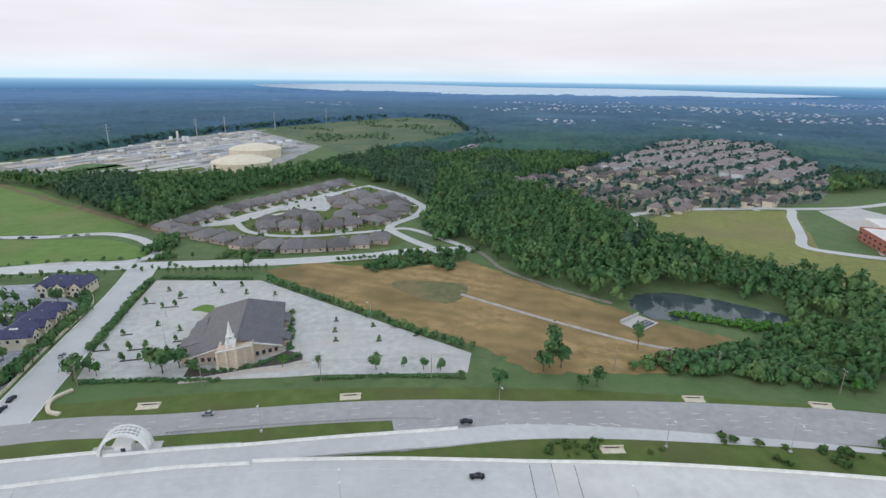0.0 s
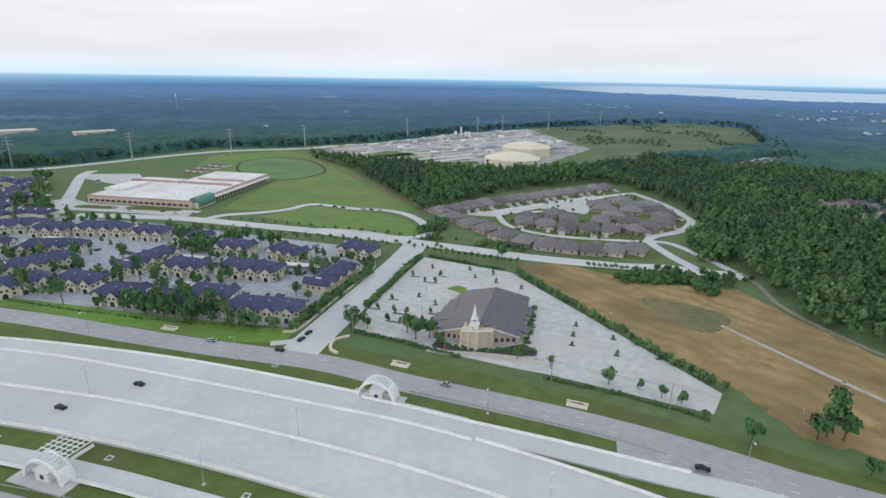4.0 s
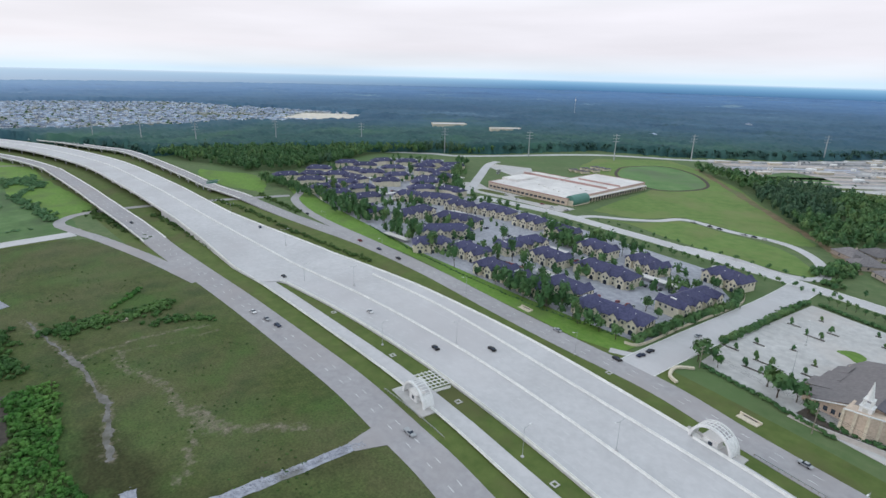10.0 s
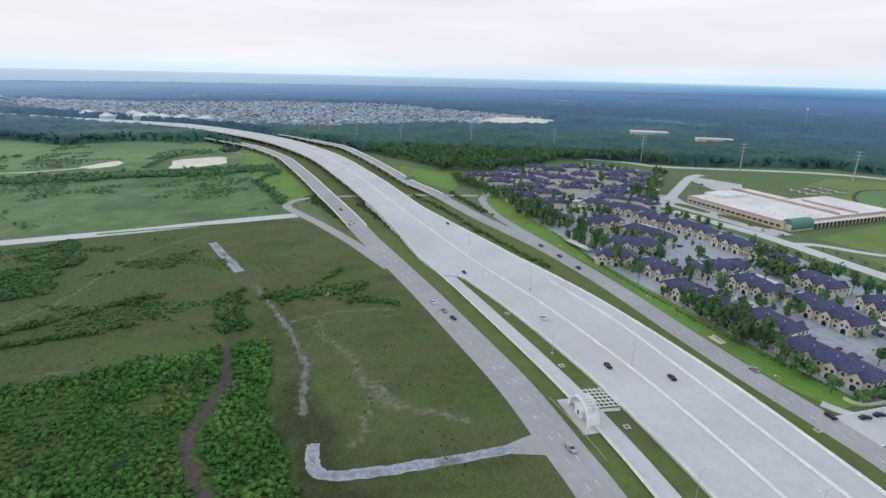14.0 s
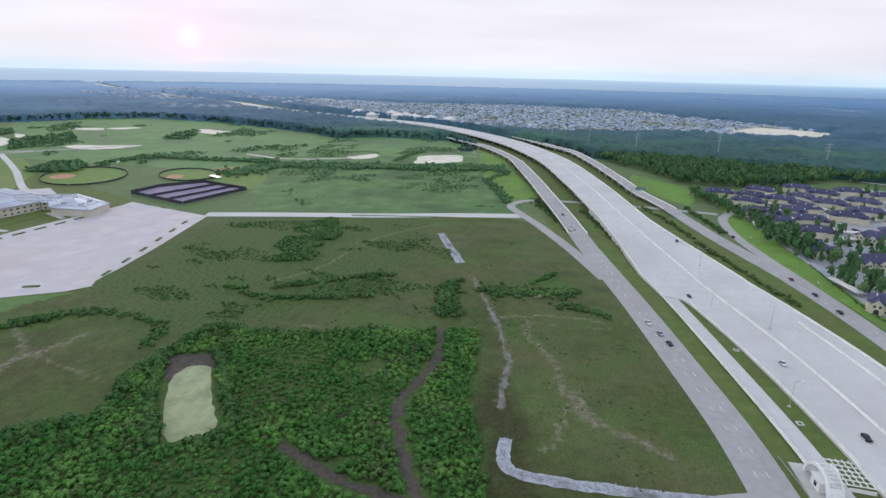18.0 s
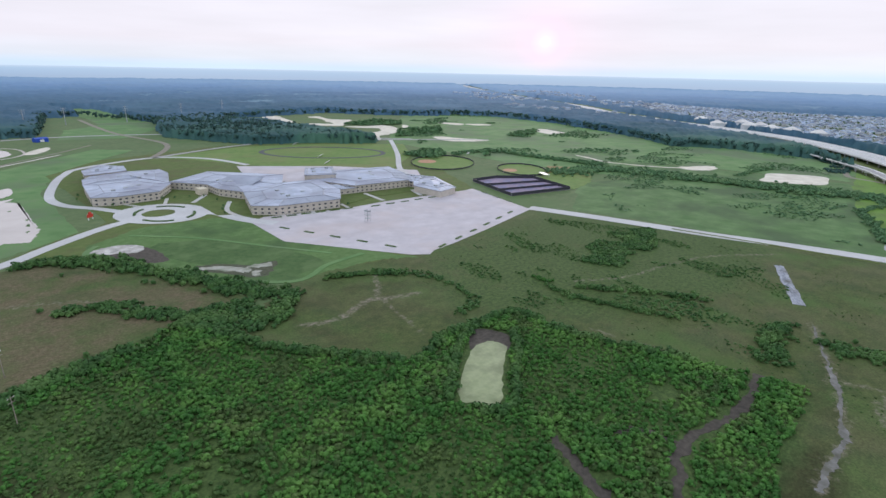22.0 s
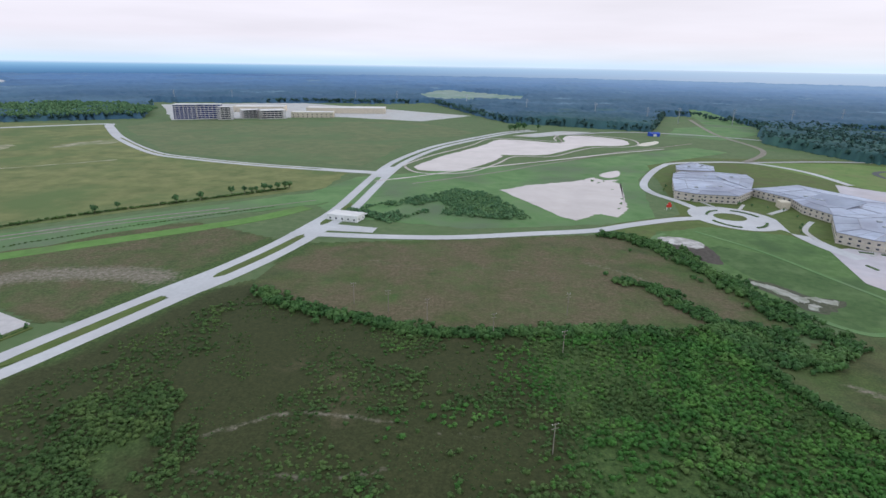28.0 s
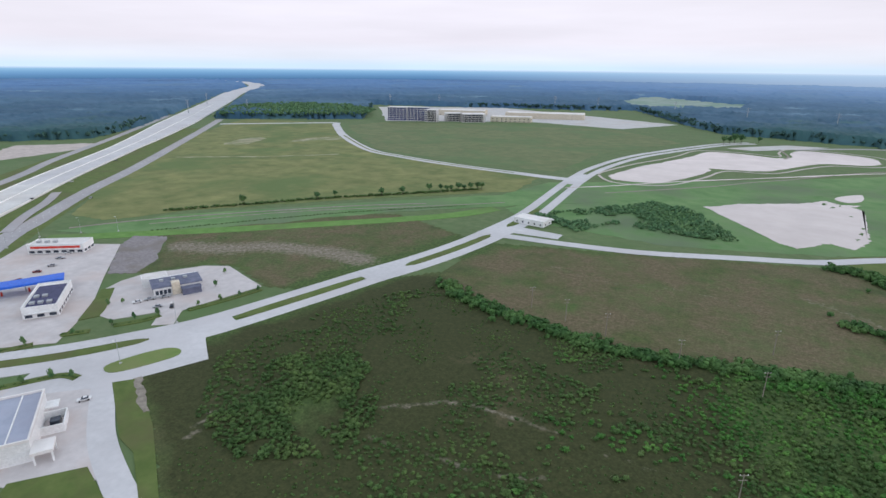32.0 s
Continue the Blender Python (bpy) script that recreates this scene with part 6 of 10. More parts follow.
# far woods: one uneven canopy out to the horizon, distance haze painted into its colours
def build_far_woods():
    n = 1500
    ang = np.arange(n) * math.tau / n
    rad = [FAR_FROM - 14]
    while rad[-1] < 4940:
        rad.append(rad[-1] + max(7.0, (rad[-1] / 120.0) ** 2 * 0.16))
    rad = np.array(rad)
    rs = np.random.RandomState(11)
    R, A = np.meshgrid(rad, ang, indexing="ij")
    R = R + rs.uniform(-0.35, 0.35, R.shape) * np.gradient(rad)[:, None]
    A = A + rs.uniform(-0.4, 0.4, A.shape) * math.tau / n
    X, Y = R * np.cos(A), R * np.sin(A)
    wood = is_wood(X, Y)
    bump = rs.uniform(-1, 1, R.shape)
    Z = 12.5 + 2.4 * bump + 3.0 * fractal(X, Y, 0.012, 2) + 1.5 * fractal(X, Y, 0.05, 3)
    Z = np.where(wood, Z, 0.0)
    Z[0] = 0.0
    v = np.stack([X, Y, Z], -1).reshape(-1, 3)
    m = len(rad)
    i, j = np.meshgrid(np.arange(m - 1), np.arange(n), indexing="ij")
    a, b = i * n + j, i * n + (j + 1) % n
    quad = np.stack([a, b, b + n, a + n], -1).reshape(-1, 4)
    w = wood.ravel()
    quad = quad[w[quad].sum(1) >= 1]
    used, inv = np.unique(quad, return_inverse=True)
    v, quad = v[used], inv.reshape(-1, 4)
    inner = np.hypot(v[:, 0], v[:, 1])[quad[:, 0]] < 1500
    for name, pick, m, label, kind in (("far_woods", inner, "farwood", "dark green forest beyond the fields, blue haze painted in farther off", "stuff"), ("backdrop_woods", ~inner, "distance", "forest reaching to the horizon, blue haze painted into its colour", "structure")):
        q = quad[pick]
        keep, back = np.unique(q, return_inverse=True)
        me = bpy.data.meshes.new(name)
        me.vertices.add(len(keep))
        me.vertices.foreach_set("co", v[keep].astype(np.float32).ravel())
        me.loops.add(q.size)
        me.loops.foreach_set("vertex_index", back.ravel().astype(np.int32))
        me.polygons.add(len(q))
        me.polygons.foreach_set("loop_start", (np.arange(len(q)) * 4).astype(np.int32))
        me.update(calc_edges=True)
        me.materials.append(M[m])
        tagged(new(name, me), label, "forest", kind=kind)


build_far_woods()


# single crowns along the far woods' edges
def build_wood_edges():
    p = jitter_grid(-1700, 1300, -1800, 1700, 7.5, 41)
    r = np.hypot(*p.T)
    ring = OPEN + OPEN[:1]
    p = p[(r > FAR_FROM - 10) & (r < 1750) & near_line(ring, *p.T, 20)]
    p = p[is_wood(*p.T) | near_line(ring, *p.T, 5)]
    p = p[~near_line(HIGHWAY, *p.T, 66)]
    rs = np.random.RandomState(42)
    s = rs.uniform(3.0, 6.5, len(p))
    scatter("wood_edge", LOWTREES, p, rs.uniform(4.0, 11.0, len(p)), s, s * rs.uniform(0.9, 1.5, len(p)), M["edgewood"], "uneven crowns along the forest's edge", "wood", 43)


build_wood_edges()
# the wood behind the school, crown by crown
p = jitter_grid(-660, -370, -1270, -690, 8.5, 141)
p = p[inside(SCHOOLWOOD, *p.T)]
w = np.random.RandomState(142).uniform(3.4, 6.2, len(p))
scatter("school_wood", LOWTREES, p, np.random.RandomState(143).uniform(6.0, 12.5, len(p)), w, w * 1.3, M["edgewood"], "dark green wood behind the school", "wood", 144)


# an added low rim that glows with painted blue haze and closes the camera's horizon
def build_backdrop():
    n = 180
    v, f = [], []
    rs = np.random.RandomState(2)
    tops = [92 + 3 * rs.rand() for _ in range(n)]
    for k in range(n):
        a = k * math.tau / n
        v += [(4900 * math.cos(a), 4900 * math.sin(a), 0), (4945 * math.cos(a), 4945 * math.sin(a), tops[k])]
    for k in range(n):
        j = (k + 1) % n
        f.append((2 * k, 2 * j, 2 * j + 1, 2 * k + 1))
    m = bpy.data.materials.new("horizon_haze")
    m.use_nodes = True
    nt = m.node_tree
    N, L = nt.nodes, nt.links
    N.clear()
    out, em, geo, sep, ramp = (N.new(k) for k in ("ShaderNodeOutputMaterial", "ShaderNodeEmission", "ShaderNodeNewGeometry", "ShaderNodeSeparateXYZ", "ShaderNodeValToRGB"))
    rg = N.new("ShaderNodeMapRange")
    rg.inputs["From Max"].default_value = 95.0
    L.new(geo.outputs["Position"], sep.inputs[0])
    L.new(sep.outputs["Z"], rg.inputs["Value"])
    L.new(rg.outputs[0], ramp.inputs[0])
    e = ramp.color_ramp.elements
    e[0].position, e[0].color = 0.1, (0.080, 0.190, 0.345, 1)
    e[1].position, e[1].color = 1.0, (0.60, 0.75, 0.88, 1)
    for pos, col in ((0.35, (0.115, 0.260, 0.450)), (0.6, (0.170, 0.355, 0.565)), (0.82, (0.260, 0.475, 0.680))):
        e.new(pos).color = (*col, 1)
    # painted haze grows paler towards the low sun in the south-west
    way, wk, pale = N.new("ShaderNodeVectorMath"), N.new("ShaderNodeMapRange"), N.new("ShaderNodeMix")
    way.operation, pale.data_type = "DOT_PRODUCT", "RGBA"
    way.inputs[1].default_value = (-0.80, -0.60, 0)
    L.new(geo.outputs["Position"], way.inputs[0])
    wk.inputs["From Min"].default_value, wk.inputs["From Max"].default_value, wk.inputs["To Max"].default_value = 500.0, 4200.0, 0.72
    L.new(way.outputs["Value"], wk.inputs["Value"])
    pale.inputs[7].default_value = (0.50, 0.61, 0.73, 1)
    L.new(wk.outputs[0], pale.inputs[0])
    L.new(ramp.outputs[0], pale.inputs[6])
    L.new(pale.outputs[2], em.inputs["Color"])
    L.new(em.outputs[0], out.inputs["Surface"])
    tagged(obj("backdrop", v, f, m), "added glowing rim painted with blue haze at the horizon", "backdrop", kind="structure")


build_backdrop()


# brush: shrubs over the land below, dense in parts
def brush(name, poly, step, material, label, seed, dense, size=(1.3, 2.3), avoid=(), scale=0.05, tall=(0.9, 1.3)):
    p = np.array(poly, float)
    q = jitter_grid(p[:, 0].min(), p[:, 0].max(), p[:, 1].min(), p[:, 1].max(), step, seed)
    q = q[inside(poly, q[:, 0], q[:, 1])]
    q = q[fractal(q[:, 0], q[:, 1], scale, seed) > (dense(q) if callable(dense) else dense)]
    for pts, far in avoid:
        q = q[~near_line(pts, q[:, 0], q[:, 1], far)]
    if not len(q):
        return None
    rs = np.random.RandomState(seed + 1)
    s = rs.uniform(*size, len(q)) * (1 + 0.25 * fractal(q[:, 0], q[:, 1], 0.06, seed + 2))
    t = s * rs.uniform(*tall, len(q))
    return scatter(name, TUFTS if max(size) < 1.4 or step > 4.3 else SHRUBS, q, t * 0.6, s, t, material, label, "brush", seed)


def brush_row(name, pts, wide, step, material, label, seed, size, tall=(0.9, 1.4)):
    """A ragged row of shrubs along a line."""
    c = smooth(pts, 8)
    d = np.r_[0, np.cumsum(np.hypot(*np.diff(c, axis=0).T))]
    rs = np.random.RandomState(seed)
    n = int(d[-1] * wide / step ** 2)
    a = rs.uniform(0, d[-1], n)
    k = wide * (0.75 + 0.5 * fractal(a * 3, a * 0, 0.06, seed))
    q = np.stack([np.interp(a, d, c[:, 0]), np.interp(a, d, c[:, 1])], 1) + rs.normal(0, 0.3, (n, 2)) * k[:, None]
    s = rs.uniform(*size, n)
    t = s * rs.uniform(*tall, n)
    return scatter(name, SHRUBS, q, t * 0.6, s, t, material, label, "brush", seed)


POND = [(-171, -137), (-190, -145), (-196, -128), (-184, -119), (-170, -111), (-145, -95), (-137, -102), (-134, -112), (-150, -123)]
TRACKS = (([(-235, -31), (-207, -29), (-169, -38), (-150, -33), (-110, -15)], 3.2), ([(-140, -70), (-127, -48), (-122, -26)], 3.2))
OUTER = [(-137, -2), (-181, -12), (-240, -12), (-236, -34), (-231, -55), (-214, -103), (-217, -138), (-190, -150), (-168, -152), (-146, -145), (-137, -157), (-112, -197), (-100, -227), (-88, -252), (-66, -244), (-32, -238), (7, -226), (43, -221), (75, -226), (116, -236), (141, -252), (176, -190), (186, -130), (130, -66), (60, 0), (-40, -10), (-90, -5)]


def thin(q):
    """Where shrubs stand: closed in the west, opening out to the east."""
    return np.interp(q[:, 0] + 0.5 * np.minimum(0, q[:, 1] + 150), [-88, -48, 2, 80], [-1.6, -0.45, 0.22, 0.9])


def build_young_wood():
    q = jitter_grid(-242, 60, -256, 0, 2.2, 31)
    q = q[inside(YOUNGWOOD, *q.T) | (inside(OUTER, *q.T) & (q[:, 0] < 60) & (q[:, 0] > -60))]
    q = q[~inside(POND, *q.T)]
    q = q[fractal(*q.T, 0.06, 31) + np.random.RandomState(30).normal(0, 0.4, len(q)) > thin(q)]
    for pts, far in TRACKS:
        q = q[~near_line(pts, *q.T, far)]
    # a few rough openings in the canopy
    q = q[fractal(*q.T, 0.11, 77) < 1.05]
    rs = np.random.RandomState(32)
    s = rs.uniform(1.0, 1.9, len(q)) * (1 + 0.3 * fractal(*q.T, 0.06, 33))
    t = s * rs.uniform(0.8, 1.3, len(q))
    small = np.interp(q[:, 0], [-85, 0], [1.0, 0.8])
    s, t = s * small, t * small * np.interp(q[:, 0], [-60, 20], [1.0, 0.7])
    dull = fractal(*q.T, 0.09, 55) + rs.normal(0, 0.35, len(q)) > np.interp(q[:, 0], [-90, 20], [0.75, -0.3])
    for sel, nm, m, lab in ((~dull, "young_wood", M["bush"], "dense bright green young wood of low crowns"), (dull, "dull_young_wood", M["drybush"], "duller green shrubs mixed into the young wood")):
        scatter(nm, SHRUBS, q[sel], t[sel] * 0.6, s[sel], t[sel], m, lab, "brush", 31)


build_young_wood()
brush("sparse_brush", OUTER, 2.5, M["drybush"], "scattered dull green shrubs on rough ground", 35, lambda q: np.where(q[:, 0] < -30, 9.0, 0.12), (0.45, 1.4), (), 0.075, (0.5, 0.9))
brush("low_tufts", OUTER, 2.2, M["drybush"], "low weedy tufts on rough ground", 34, lambda q: np.where(q[:, 0] < -40, 9.0, 0.05), (0.25, 0.8), (), 0.16, (0.4, 0.8))
brush("thick_brush", [(164, -129), (156, -148), (137, -163), (110, -147), (99, -123), (104, -102), (126, -88), (150, -95)], 1.9, M["drybush"], "thicket of green shrubs", 36, -0.25, (0.7, 1.6), (), 0.14, (0.7, 1.1))
brush_row("field_edge_hedge", [(141, -250), (116, -235), (75, -225), (43, -220), (7, -225), (-32, -235), (-66, -240)], 12.0, 2.0, M["midbush"], "hedge of taller brush along the brown field", 33, (1.5, 2.6), (1.0, 1.4))
brush_row("wood_edge_row", [(-88, -250), (-103, -218), (-112, -192), (-130, -164), (-140, -150), (-150, -142), (-170, -150), (-194, -147), (-217, -139), (-216, -104), (-230, -56)], 5.0, 1.8, M["midbush"], "taller row of brush at the wood's edge", 30, (1.5, 2.6), (1.0, 1.4))
brush_row("pond_shrubs", [(-192, -146), (-172, -140), (-150, -126), (-133, -113)], 4.0, 1.6, M["midbush"], "dark shrubs leaning over the algae pond", 28, (1.5, 2.4), (1.0, 1.5))
brush_row("pond_shrubs_north", [(-198, -128), (-184, -116), (-166, -105), (-146, -93), (-134, -100)], 4.0, 1.6, M["midbush"], "dark shrubs leaning over the algae pond", 29, (1.5, 2.4), (1.0, 1.5))
brush_row("school_hedge", [(-56, -393), (-78, -388), (-100, -356), (-122, -301), (-136, -263), (-146, -242), (-138, -230), (-115, -222)], 18.0, 2.2, M["midbush"], "dense hedge between the brown field and the school lawn", 37, (1.6, 2.8), (1.0, 1.4))
brush_row("hedge_spur", [(-52, -302), (-72, -298), (-86, -271), (-100, -250), (-106, -232)], 14.0, 2.1, M["midbush"], "spur of dense brush in the brown field", 38, (1.5, 2.6), (0.9, 1.3))
brush("hedge_corner", [(-60, -240), (-90, -252), (-118, -262), (-140, -240), (-118, -215), (-100, -222), (-88, -248)], 2.4, M["midbush"], "knot of dense brush where the hedges meet", 26, -0.2, (1.5, 2.6))
brush_row("school_lot_hedge", [(-177, -250), (-197, -239), (-214, -226)], 9.0, 2.0, M["midbush"], "clump of brush beside the school lot", 27, (1.3, 2.3))
brush("meadow_brush", [(-235, -60), (-250, -15), (-330, -35), (-400, -50), (-430, -120), (-400, -230), (-260, -225), (-225, -150)], 2.7, M["midbush"], "low patches of shrubs on the meadow", 39, 0.30, (0.6, 1.5), (), 0.075, (0.5, 0.9))
brush("meadow_weeds", [(-150, 15), (-110, 50), (-230, 62), (-300, 45), (-400, 10), (-430, -100), (-400, -235), (-200, -230), (-225, -150), (-240, -30), (-200, 5)], 3.6, M["drybush"], "low weedy tufts on the meadow", 44, 0.15, (0.3, 0.7), (), 0.11, (0.4, 0.8))
brush_row("meadow_rows", [(-306, -74), (-290, -105), (-270, -136)], 7.0, 1.9, M["midbush"], "row of dense shrubs across the meadow", 40, (1.2, 2.1))
brush_row("meadow_rows_low", [(-271, -73), (-264, -100), (-257, -129), (-262, -150)], 6.0, 1.9, M["midbush"], "row of dense shrubs across the meadow", 41, (1.0, 1.9))
brush_row("meadow_rows_far", [(-333, -130), (-318, -150)], 8.0, 1.9, M["midbush"], "row of dense shrubs across the meadow", 24, (1.2, 2.1))
brush("meadow_thicket", [(-310, -153), (-312, -125), (-387, -131), (-430, -150), (-412, -175), (-346, -168)], 2.4, M["midbush"], "thicket of green shrubs in the meadow", 96, -0.1, (1.2, 2.2), (), 0.07, (0.6, 1.0))
brush_row("meadow_low_row", [(-206, -238), (-224, -207), (-216, -168), (-198, -160)], 9.0, 2.4, M["midbush"], "low row of shrubs in the meadow", 97, (1.0, 2.0), (0.6, 1.0))
brush_row("meadow_rows_west", [(-268, -163), (-267, -147)], 6.0, 1.9, M["bush"], "clump of shrubs across the meadow", 25, (1.0, 1.8))
brush_row("meadow_clump", [(-299, -33), (-280, -35), (-256, -27)], 13.0, 1.8, M["midbush"], "clump of green shrubs beside the ditch", 42, (1.4, 2.4))
brush_row("east_clump", [(-292, -12), (-290, 13), (-297, 38)], 14.0, 1.8, M["midbush"], "row of dense shrubs in the meadow", 43, (1.1, 2.3), (0.8, 1.2))
brush_row("east_clump_top", [(-305, 11), (-320, 25), (-330, 30)], 5.0, 2.0, M["bush"], "row of low shrubs in the meadow", 22, (1.0, 1.8), (0.7, 1.1))
brush_row("east_row", [(-276, 28), (-272, 44), (-266, 54)], 9.0, 1.9, M["midbush"], "clump of shrubs in the meadow", 23, (1.0, 2.0), (0.8, 1.1))
brush("west_brush", [(-500, -20), (-470, -200), (-560, -270), (-760, -320), (-1020, -340), (-1050, -170), (-820, -70)], 4.6, M["fieldbush"], "rough brush over the western meadow", 45, 0.25, (1.2, 2.6), (([(-728, -115), (-815, -112)], 42), ([(-740, -230), (-800, -230)], 22)), 0.03, (0.3, 0.55))
brush_row("west_hedge", [(-600, -335), (-665, -308), (-688, -238), (-692, -159), (-708, -86), (-722, -20)], 44.0, 3.2, M["fieldbush"], "broad green hedge of brush across the meadow", 46, (2.2, 3.9), (0.8, 1.2))
brush_row("lawn_edge_hedge", [(-725, -30), (-690, -12), (-640, -32), (-580, -18), (-520, -6)], 11.0, 2.9, M["fieldbush"], "hedge of brush between the meadow and the lawn", 112, (1.6, 2.9), (0.8, 1.2))
brush_row("field_back_hedge", [(-641, -527), (-688, -497), (-689, -424), (-693, -356), (-688, -315)], 20.0, 3.6, M["fieldbush"], "dark hedge behind the ball fields", 113, (2.0, 3.6), (0.9, 1.3))
brush_row("reservoir_hedge", [(-753, -169), (-804, -164), (-836, -153), (-874, -156)], 9.0, 3.0, M["fieldbush"], "hedge beside the reservoir", 114, (1.6, 2.8), (0.8, 1.2))
brush("wood_front_bushes", [(-1080, -145), (-1077, -127), (-944, -70), (-880, -69), (-872, -88), (-982, -125)], 4.2, M["edgewood"], "dark bushes before the viaduct", 115, 0.0, (2.0, 3.6), (), 0.05, (0.8, 1.2))
brush("pasture_brush", [(-640, -300), (-1020, -380), (-1400, -900), (-1200, -1250), (-850, -900), (-660, -640)], 7.0, M["fieldbush"], "scattered bushes over the pasture", 47, 0.55, (2.0, 4.2), (), 0.022, (0.35, 0.6))
for k, (pts, dense) in enumerate((([(-700, -740), (-786, -824), (-900, -810), (-815, -725)], -0.5), ([(-767, -987), (-887, -1011), (-923, -959), (-855, -885), (-823, -905), (-785, -929)], -0.4), ([(-550, -575), (-622, -580), (-694, -509), (-607, -438), (-580, -489), (-556, -532)], 0.0), ([(-880, -620), (-1010, -640), (-1040, -560), (-900, -520)], 0.0))):
    brush("pasture_copse", pts, 4.6, M["fieldbush"], "dark copse of low trees in the pasture", 110 + k, dense, (2.4, 4.6), (), 0.03, (0.8, 1.3))
brush("pond_thicket", [(152, -421), (106, -390), (86, -427), (20, -420), (-5, -428), (32, -505), (71, -525)], 3.2, M["fieldbush"], "green thicket on the pond's bank", 48, lambda q: np.where(near_line([(-5, -430), (30, -500), (71, -525)], q[:, 0], q[:, 1], 26), -0.9, -0.4), (1.0, 2.4), (), 0.05)
brush("east_slope_brush", [(100, 132), (150, 122), (200, 105), (210, 112), (150, 132), (110, 140)], 4.0, M["drybush"], "brush beside the bridge", 52, 0.2, (1.0, 2.2), (), 0.08)
for nm, pts, wide in (("slip_brush", [(-543, 21), (-480, 36), (-425, 50)], 11), ("median_brush", [(-505, 64), (-447, 75), (-375, 84)], 8), ("north_median_brush", [(-533, 124), (-474, 137), (-396, 146), (-300, 162)], 6), ("north_slip_brush", [(-540, 166), (-479, 171), (-448, 172)], 8)):
    brush_row(nm, pts, wide, 2.6, M["drybush"], "dark brush on the slope beside the highway", 49, (0.9, 2.0), (0.7, 1.2))
brush_row("pond_bank_shrubs", [(178, 232), (190, 222), (206, 212), (226, 205), (240, 206)], 7.0, 1.9, M["bush"], "green shrubs on the pond's bank", 53, (1.4, 2.6), (1.0, 1.5))
brush("pond_end_trees", [(171, 162), (217, 147), (252, 185), (250, 225), (236, 214), (228, 200), (205, 198), (175, 196), (168, 190)], 4.2, M["oak"], "mixed trees and shrubs at the pond's end", 54, -0.35, (2.2, 4.0), (), 0.05, (1.2, 2.0))
brush("bank_brush", [(60, 141), (100, 131), (160, 112), (176, 118), (130, 136), (80, 146)], 3.0, M["drybush"], "dark shrubs on the bank beside the bridge", 55, 0.1, (0.8, 2.0), (), 0.09, (0.8, 1.3))
STONES = [blob(3, 5, 200 + k, 0.6) for k in range(4)]
for pts, wide in RIPRAP:
    c = smooth(pts, 10)
    d = np.r_[0, np.cumsum(np.hypot(*np.diff(c, axis=0).T))]
    rs = np.random.RandomState(61)
    n = int(d[-1] * 9)
    a = rs.uniform(0, d[-1], n)
    q = np.stack([np.interp(a, d, c[:, 0]), np.interp(a, d, c[:, 1])], 1) + rs.normal(0, wide * 0.17, (n, 2))
    w = rs.uniform(0.12, 0.5, n)
    scatter("riprap_stones", STONES, q, np.full(n, 0.3), w, w * 0.8, M["rubble"], "pale grey broken stones in the ditch", "stones", 62)
# ---------------------------------------------------------------- shared small meshes
def shared(name, bm, material):
    """A mesh for many objects."""
    me = bpy.data.meshes.new(name)
    bmesh.ops.recalc_face_normals(bm, faces=bm.faces)
    bm.to_mesh(me)
    bm.free()
    me.materials.append(material)
    return me


def piece(name, me, parent, at, turn=0.0, scale=(1, 1, 1)):
    ob = new(name, me)
    ob.parent = parent
    ob.matrix_basis = pose(*at, 0, 0, turn) @ Matrix.Diagonal((*scale, 1))
    return ob


WINDOW = shared("window", boxes((-0.6, 0.6, -0.07, 0.07, 0, 1.4)), M["glass"])
TALLWIN = shared("window", boxes((-0.9, 0.9, -0.08, 0.08, 0, 1.9)), M["glass"])
WIDEWIN = shared("window", boxes((-1.5, 1.5, -0.08, 0.08, 0, 1.5)), M["glass"])


